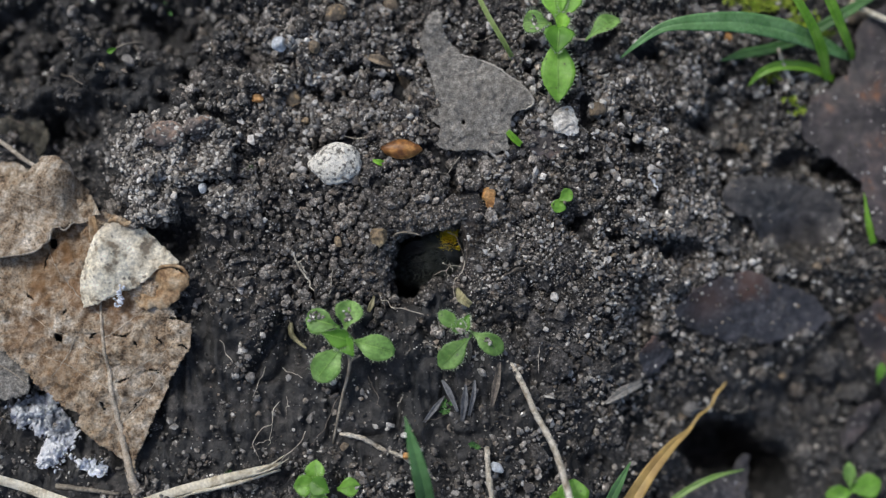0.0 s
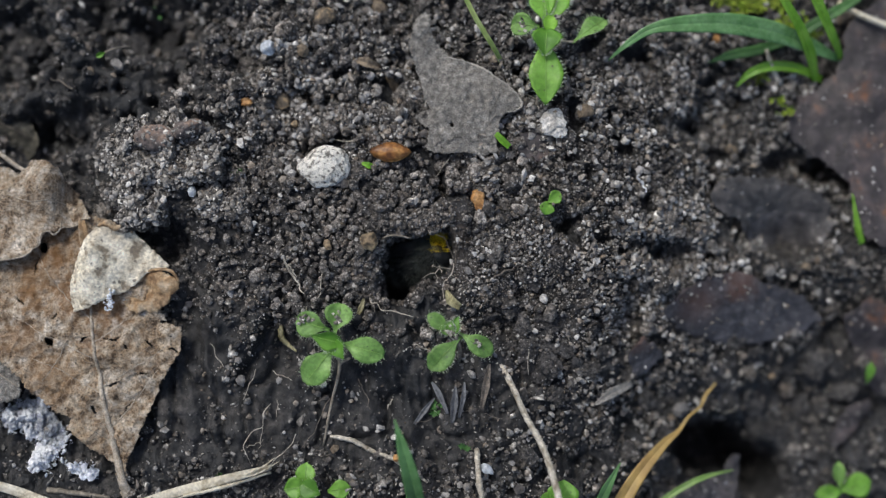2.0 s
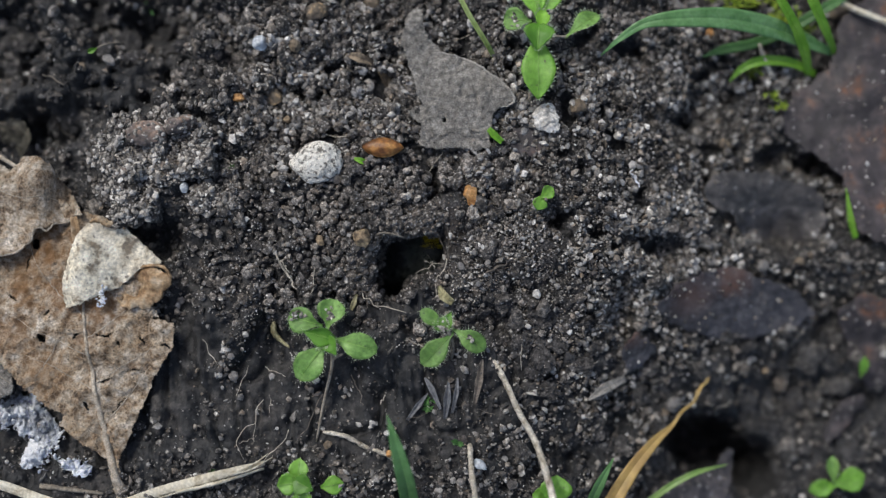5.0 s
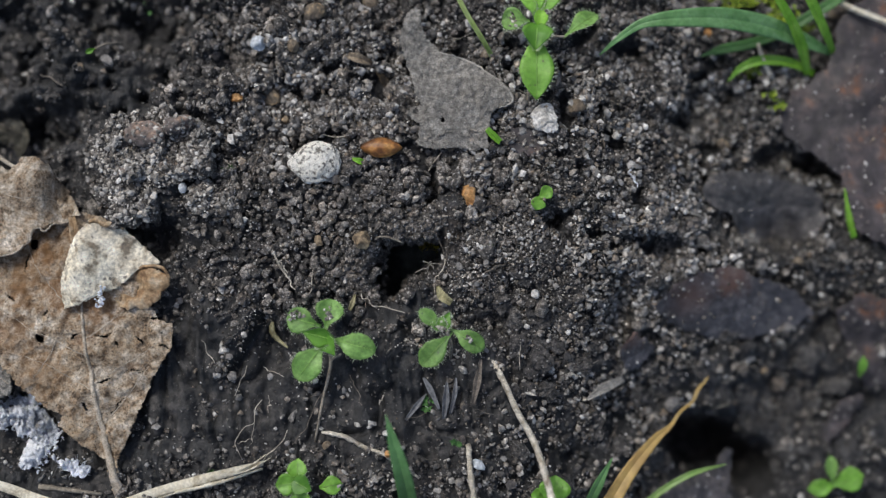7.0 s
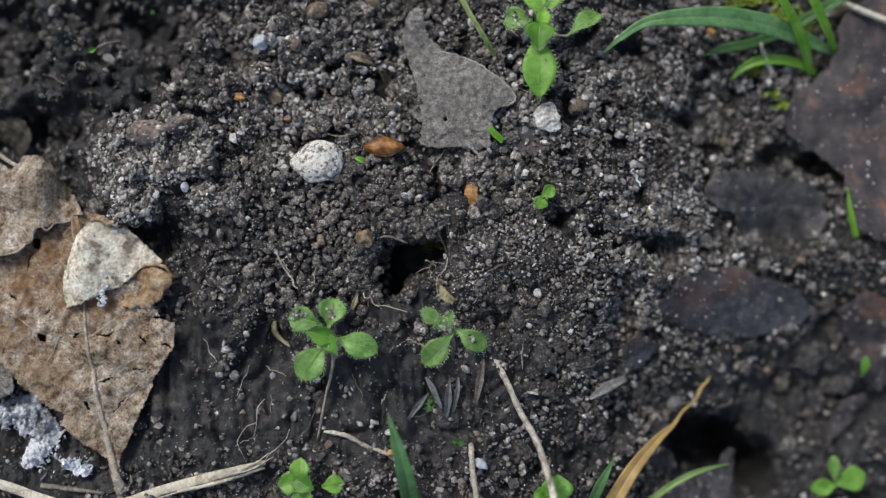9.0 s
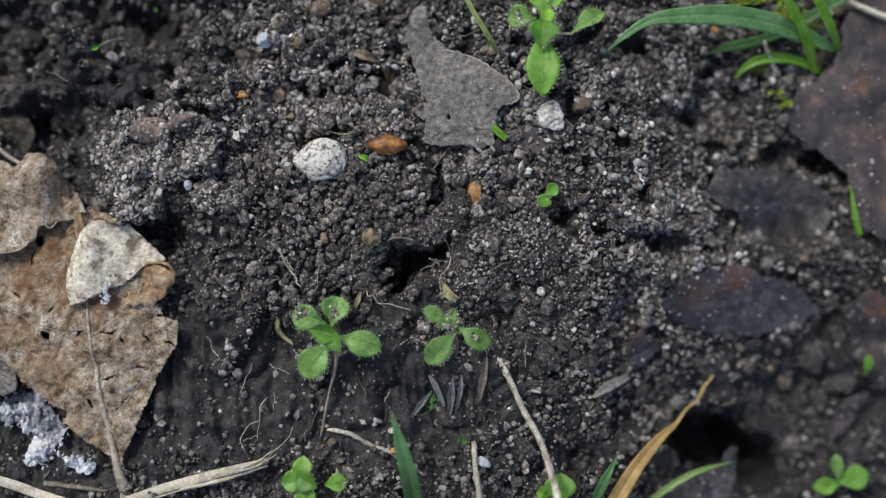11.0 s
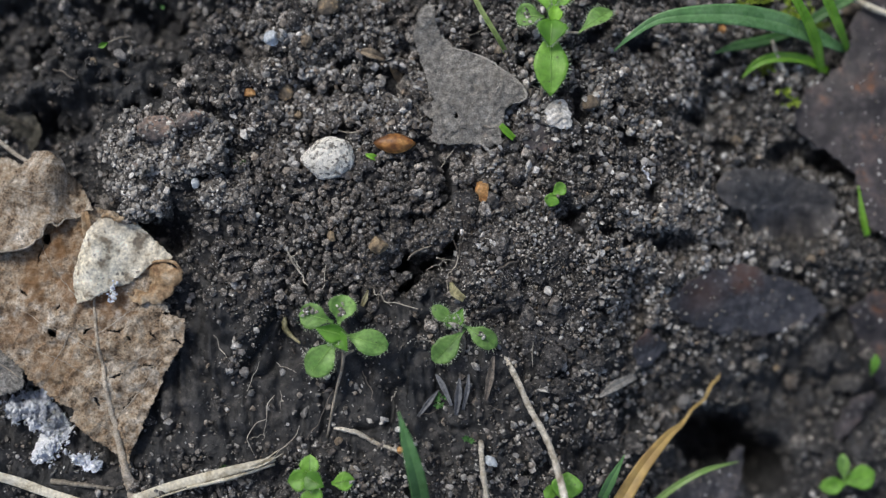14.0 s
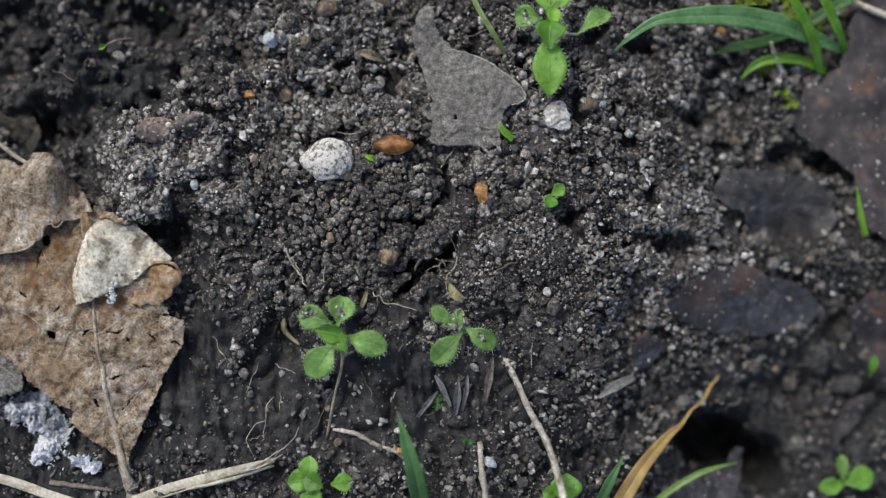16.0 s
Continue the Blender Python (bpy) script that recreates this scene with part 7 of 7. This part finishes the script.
# ---- grains ----
def crumb_share(x, y):
    """Where crumbs of dark soil prevail, 0 to 1."""
    s = soft_box(x, y, -18.4, 4.1, 27, 15) + 0.75 * soft_box(x, y, -14.6, 26.5, 26, 16) + 0.1 * soft_box(x, y, 37.4, 14.8, 34, 26)
    return np.clip(s + 0.22 - 0.21 * mud(x, y) + hollow_side(x, y) * (0.06 + 0.4 * np.clip(1.4 * vnoise(x, y, 5.0, 79), 0, 1)) + 0.1 * vnoise(x, y, 14, 71), 0.004, 1) * (1 - pits(x, y)) * (1 - 0.95 * earth_wall(x, y)) * (1 - 0.85 * soft_box(x, y, -8.4, -9.9, 12, 3.6)) * (1 - 0.6 * soft_box(x, y, 29.9, -28.9, 20, 14)) * (1 - 0.35 * soft_box(x, y, 15.0, -4.5, 12, 12)) * (1 - 0.75 * moat(x, y)) * (1 - 0.96 * soft_box(x, y, -24.0, -26.5, 36, 14))


def mound_share(x, y):
    """The heap of loose crumbs beside the burrow, 0 to 1."""
    return np.exp(-(((x + 19.0) / 23.5) ** 2 + ((y - 4.5) / 14.5) ** 2) ** 3)


# small things that lie open on the crumbs: x, y, radius
OPEN_THINGS = [(6.9, 8.4, 1.7), (-8.6, 17.0, 1.8), (-11.0, 17.0, 1.2), (-6.2, 17.0, 1.2), (-20.5, 14.9, 3.2), (-12.4, 14.7, 0.9), (-19.3, 0.8, 0.9), (-25.6, -3.5, 0.7), (-24.6, -6.0, 0.6), (-8.4, -10.4, 1.0), (-6.0, -11.2, 1.0), (2.4, -9.0, 1.2),
               (-25.8, 22.7, 0.9), (-34.2, 26.4, 1.0), (-30.3, 35.9, 1.2), (-24.2, 35.3, 1.1), (20.0, 22.2, 2.2), (11.0, 19.1, 1.2), (-13.0, 33.4, 1.6), (9.7, -3.1, 0.6)]


def clear_of_things(x, y):
    free = np.ones(len(x), bool)
    for cx, cy, r in OPEN_THINGS:
        free &= np.hypot(x - cx, y - cy) > r
    return free


def moat(x, y):
    """The dark, bare ground round the sandy clod, 0 to 1."""
    return np.clip(soft_box(x, y, -51.5, 14.0, 16, 13) + soft_box(x, y, -62.0, 27.0, 12, 8) + soft_box(x, y, -44.0, 2.0, 8, 6), 0, 1)


def sand_share(x, y):
    """Where pale sand lies, 0 to 1."""
    s = 0.85 * soft_box(x, y, 29.9, 11.4, 24, 22) + 0.26 * soft_box(x, y, 32.3, -21.9, 26, 16) + 0.6 * soft_box(x, y, -16.5, 31.0, 21, 15) + 0.1 * soft_box(x, y, -22.2, -25.7, 40, 22)
    s = s + 0.2 * soft_box(x, y, 15.6, -3.9, 15, 14) + 0.3 * soft_box(x, y, -62.0, 34.0, 26, 14) * np.clip(0.3 + vnoise(x, y, 5.0, 79), 0, 1) + 0.5 * soft_box(x, y, -31.0, 12.0, 9, 10) + 0.22 * soft_box(x, y, 48.8, 33.4, 26, 14)
    s = s * (1 - 0.75 * soft_box(x, y, -18.4, 3.1, 22, 12))
    return np.clip(s + 0.07 + 0.4 * vnoise(x, y, 7, 72) * s + 0.15 * vnoise(x, y, 2.5, 73), 0.015, 1) * (1 - 0.75 * mud(x, y)) * (1 - pits(x, y)) * (1 - 0.35 * soft_box(x, y, 5.6, -1.9, 5, 12)) * (1 - 0.85 * moat(x, y)) + 0.5 * np.exp(-(crest(x, y) / 1.3) ** 2)


def scattered(n, share, rnd, rx=86, ry=52):
    x, y = rnd.uniform(-rx, rx, n), rnd.uniform(-ry, ry, n)
    keep = (rnd.rand(n) < share(x, y)) & (shaft(x, y) < 0.6)
    return x[keep], y[keep]


def grains():
    rnd = np.random.RandomState(12)
    x, y = scattered(26000, crumb_share, rnd)
    pick = rnd.rand(len(x))
    size = np.where(pick < 0.7, rnd.uniform(0.35, 0.65, len(x)), np.where(pick < 0.94, rnd.uniform(0.6, 0.95, len(x)), rnd.uniform(1.0, 1.4, len(x))))
    z = relief(x, y) + size * rnd.uniform(-0.3, 1.3, len(x))
    # the mound's topmost crumbs lie singly, with gaps between
    gx, gy = np.meshgrid(np.arange(-46, 12, 1.28), np.arange(-14, 24, 1.16))
    gx = (gx + 0.64 * (np.arange(gx.shape[0]) % 2)[:, None] + rnd.uniform(-0.45, 0.45, gx.shape)).ravel()
    gy = (gy + rnd.uniform(-0.42, 0.42, gy.shape)).ravel()
    top = (mound_share(gx, gy) > rnd.rand(len(gx))) & (shaft(gx, gy) < 0.5) & (earth_wall(gx, gy) < 0.4)
    gx, gy = gx[top], gy[top]
    gs = np.where(rnd.rand(len(gx)) < 0.85, rnd.uniform(0.46, 0.76, len(gx)), rnd.uniform(0.76, 1.15, len(gx)))
    gz = relief(gx, gy) + 0.5 + gs * rnd.uniform(0.2, 1.0, len(gx))
    low = mound_share(x, y) < rnd.uniform(0.15, 1.0, len(x))
    x, y, z, size = np.concatenate([x[low], gx]), np.concatenate([y[low], gy]), np.concatenate([z[low], gz]), np.concatenate([size[low], gs])
    free = clear_of_things(x, y)
    x, y, z, size = x[free], y[free], z[free], size[free]
    p = np.column_stack([x, y, z])
    r = np.hypot(x - SINK[0], y - SINK[1])
    near = np.argsort(np.where((r < 7) | (earth_wall(x, y) > 0.5), 99, r))[:260]
    for i in near:
        ob = crumb_object(p[i], size[i], rnd)
        ob.parent = ground
    rest = np.ones(len(x), bool)
    rest[near] = False
    mound = rest & (mound_share(x, y) > 0.5)
    rest &= ~mound
    solid("soil_crumbs", heap(p[mound], size[mound], CRUMBS_FINE, ICO[3][1], rnd, 0.9), M_CRUMB, "dark rough crumbs of soil heaped by the burrow", "soil crumbs", kind="stuff", base=(0, 0, 0), smooth=False)
    solid("soil_crumbs", heap(p[rest], size[rest], CRUMBS, ICO[2][1], rnd, 0.9), M_CRUMB, "dark angular crumbs of damp soil", "soil crumbs", kind="stuff", base=(0, 0, 0), smooth=False)
    x, y = scattered(44000, lambda a, b: (0.75 * (1 - 0.9 * mud(a, b)) - 0.06 * soft_box(a, b, -24.2, -24.7, 38, 15)) * (1 - pits(a, b)) * (1 - 0.8 * earth_wall(a, b)) * (1 - 0.85 * soft_box(a, b, -18.4, 4.1, 26, 14)) * (1 - 0.5 * soft_box(a, b, 44.3, -28.0, 36, 17)) * (1 - 0.5 * moat(a, b)), rnd)
    x2, y2 = scattered(9000, lambda a, b: 0.6 * (np.maximum(np.abs(a) / 86, np.abs(b) / 52) > 1), rnd, 150, 110)
    x, y = np.concatenate([x, x2]), np.concatenate([y, y2])
    keep = rnd.rand(len(x)) < np.clip(lumps(x, y, 7.0, 5) + 0.6 * vnoise(x, y, 5, 78), 0.12, 1)
    x, y = x[keep], y[keep]
    size = (0.2 + 0.42 * rnd.rand(len(x)) ** 1.5) * (1 - 0.4 * soft_box(x, y, 15.0, -3.0, 14, 14))
    z = relief(x, y) + size * rnd.uniform(-0.1, 1.6, len(x))
    solid("soil_grit", heap(np.column_stack([x, y, z]), size, GRAINS, ICO[1][1], rnd, 0.9), M_GRIT, "small grey-brown grit and soil bits", "soil crumbs", kind="stuff", base=(0, 0, 0), smooth=False)
    x, y = scattered(110000, lambda a, b: np.clip(0.22 + 0.75 * soft_box(a, b, 18.0, -2.0, 17, 14) + 1.1 * sand_share(a, b) - 0.21 * mud(a, b) * np.clip(1.2 - 0.6 * vnoise(a, b, 6.0, 76), 0, 1), 0, 1) * (1 - 0.9 * pits(a, b)) * (1 - 0.8 * soft_box(a, b, -18.4, 4.1, 24, 12)) * (1 - 0.75 * soft_box(a, b, 45.0, -29.0, 38, 18)), rnd, 82, 46)
    size = 0.1 + 0.16 * rnd.rand(len(x)) ** 1.5
    z = relief(x, y) + 0.1 + 0.5 * rnd.rand(len(x)) * (1 - mud(x, y))
    solid("sand_dust", heap(np.column_stack([x, y, z]), size, DUST, DUST_F, rnd, 0.9), M_SAND, "fine pale sand dust between the crumbs", "sand", kind="stuff", base=(0, 0, 0), smooth=False)
    x, y = scattered(170000, sand_share, rnd)
    size = (0.2 + 0.7 * rnd.rand(len(x)) ** 2.0) * (1 - 0.4 * soft_box(x, y, 15.0, -3.0, 14, 14))
    top = lumps(x, y, 7.0, 5) + 0.6 * lumps(x, y, 2.9, 7)
    patch = np.clip(0.5 + 1.5 * vnoise(x, y, 4.0, 74) + 0.8 * vnoise(x, y, 11.0, 75), 0.12, 1)
    keep = rnd.rand(len(x)) < np.clip(1.5 * top - 0.75, 0.06, 1) * patch * clear_of_things(x, y)
    x, y, size = x[keep], y[keep], size[keep]
    z = relief(x, y) + size * 0.3 + (0.2 + 1.2 * rnd.rand(len(x))) * (1 - mud(x, y))
    big = np.argsort(np.where((np.abs(x) < 74) & (np.abs(y) < 41), -size, 9))[:290]
    shapes = [mesh_of("sand_grain", g, ICO[1][1], M_SAND_ONE, (0, 0, 0), False) for g in GRAINS]
    for i in big:
        ob = new("sand_grain", shapes[rnd.randint(len(shapes))])
        ob.rotation_euler = tuple(rnd.uniform(0, 6.28, 3))
        ob.location = Vector((x[i], y[i], z[i])) * MM
        ob.scale = tuple(size[i] * rnd.uniform(0.75, 1.2, 3))
        ob.parent = ground
    rest = np.ones(len(x), bool)
    rest[big] = False
    x, y, z, size = x[rest], y[rest], z[rest], size[rest]
    solid("sand_grains", heap(np.column_stack([x, y, z]), size, GRAINS, ICO[1][1], rnd, 0.9), M_SAND, "grey, white and tan sand grains strewn on soil", "sand", kind="stuff", base=(0, 0, 0), smooth=False)


grains()


# ---- what moves ----
# the slide: start, end, length of the step in millimetres
STEPS = [(0.0, 0.35, 0.4), (2.65, 3.0, 0.7), (4.3, 6.0, 1.8), (9.0, 9.3, 0.8), (9.6, 11.2, 1.4), (13.15, 13.5, 3.2), (15.5, 16.0, 2.2)]


def motions():
    x0, y0, z0 = BEE_AT
    rows = [(0.0, 0, 0, 0, 0), (0.4, 0.2, -0.3, 0.1, 4), (0.9, -0.2, 0.1, -0.2, -3), (1.4, 0.1, -0.2, 0.0, 5), (1.9, -0.1, 0.1, -0.2, -2), (2.4, 0.2, -0.1, -0.2, 3), (2.8, 0.0, -0.1, -0.6, -3),
            (3.3, -0.1, 0.2, -1.0, 2), (4.2, 0.0, 0.2, -1.8, 0), (6.3, -0.3, 0.3, -6.0, -4), (9.0, -0.4, 0.2, -8.0, 2), (13.4, -0.4, 0.0, -9.0, -2), (16.0, -0.4, 0.0, -9.5, 0)]
    walk(BEE, [(t, pose((x0 + a) * MM, (y0 + b) * MM, (z0 + c) * MM, 0, 0, r)) for t, a, b, c, r in rows])

    rnd = np.random.RandomState(8)
    for ob, p, share in LOOSE:
        d, _ = pull(p)
        m = ob.matrix_basis.copy()
        q0 = m.to_quaternion()
        out = [(0.0, Matrix.LocRotScale(Vector(p) * MM, q0, None))]
        at, way = np.array(p, float), 0.0
        reach = max(0.0, (EDGE_AT - p[:2]) @ EDGE_WAY - (0.9 if ob.type == "MESH" else 2.6)) / max(0.3, d @ EDGE_WAY)
        q = q0
        for start, end, length in STEPS:
            step = min(length * share * rnd.uniform(0.75, 1.2), max(0.0, reach - way))
            way += step
            if start > 0:
                out.append((start, Matrix.LocRotScale(Vector(at) * MM, q, None)))
            at = at + (d[0] * step, d[1] * step, -0.4 * step)
            q = Euler(tuple(rnd.normal(0, 0.12 * step, 3) if ob.type == "MESH" else (0, 0, 0))).to_quaternion() @ q
            out.append((end, Matrix.LocRotScale(Vector(at) * MM, q, None)))
        walk(ob, out)
    sx, sy, sz = STONE_AT
    stone_rows = [(0.0, -0.2, 0.3, 0, -12), (0.3, 0, 0, 0, 0), (4.2, 0, 0, 0, 0), (6.3, 0.3, -0.5, -0.1, 6), (9.0, 0.4, -0.4, -0.1, 8), (9.3, 0.9, -0.9, -0.2, 15), (11.3, 1.0, -0.6, -0.3, 30),
                  (13.1, 0.6, -0.5, -0.3, 32), (13.5, 0.6, -2.6, -0.9, 48), (14.0, 0.9, -2.1, -0.9, 50), (15.5, 0.9, -2.1, -1.0, 50), (16.0, 3.0, -3.8, -1.8, 80)]
    walk(ROLLING, [(t, pose((sx + a) * MM, (sy + b) * MM, (sz + c) * MM, 0.5 * r, 0.3 * r, r)) for t, a, b, c, r in stone_rows])
    rx, ry, rz = ROOT_AT
    root_rows = [(0.0, 0, 0.2, 0, 0), (2.7, 0, 0, 0, 0), (3.0, 0.2, -0.2, 0, -4), (4.2, 0, 0, 0, -4), (6.3, 0.3, -0.8, -0.4, -10), (9.0, 0.6, -1.0, -0.5, -12), (9.3, 1.0, -1.5, -0.6, -5),
                 (11.3, 1.4, -1.4, -0.8, 0), (13.1, 1.2, -1.4, -0.8, 0), (13.5, 3.0, -4.0, -2.2, 30), (15.5, 3.2, -3.6, -2.2, 32), (16.0, 4.0, -5.0, -4.0, 50)]
    walk(ROOT_BIT, [(t, pose((rx + a) * MM, (ry + b) * MM, (rz + c) * MM, 0, 0, r)) for t, a, b, c, r in root_rows])


motions()
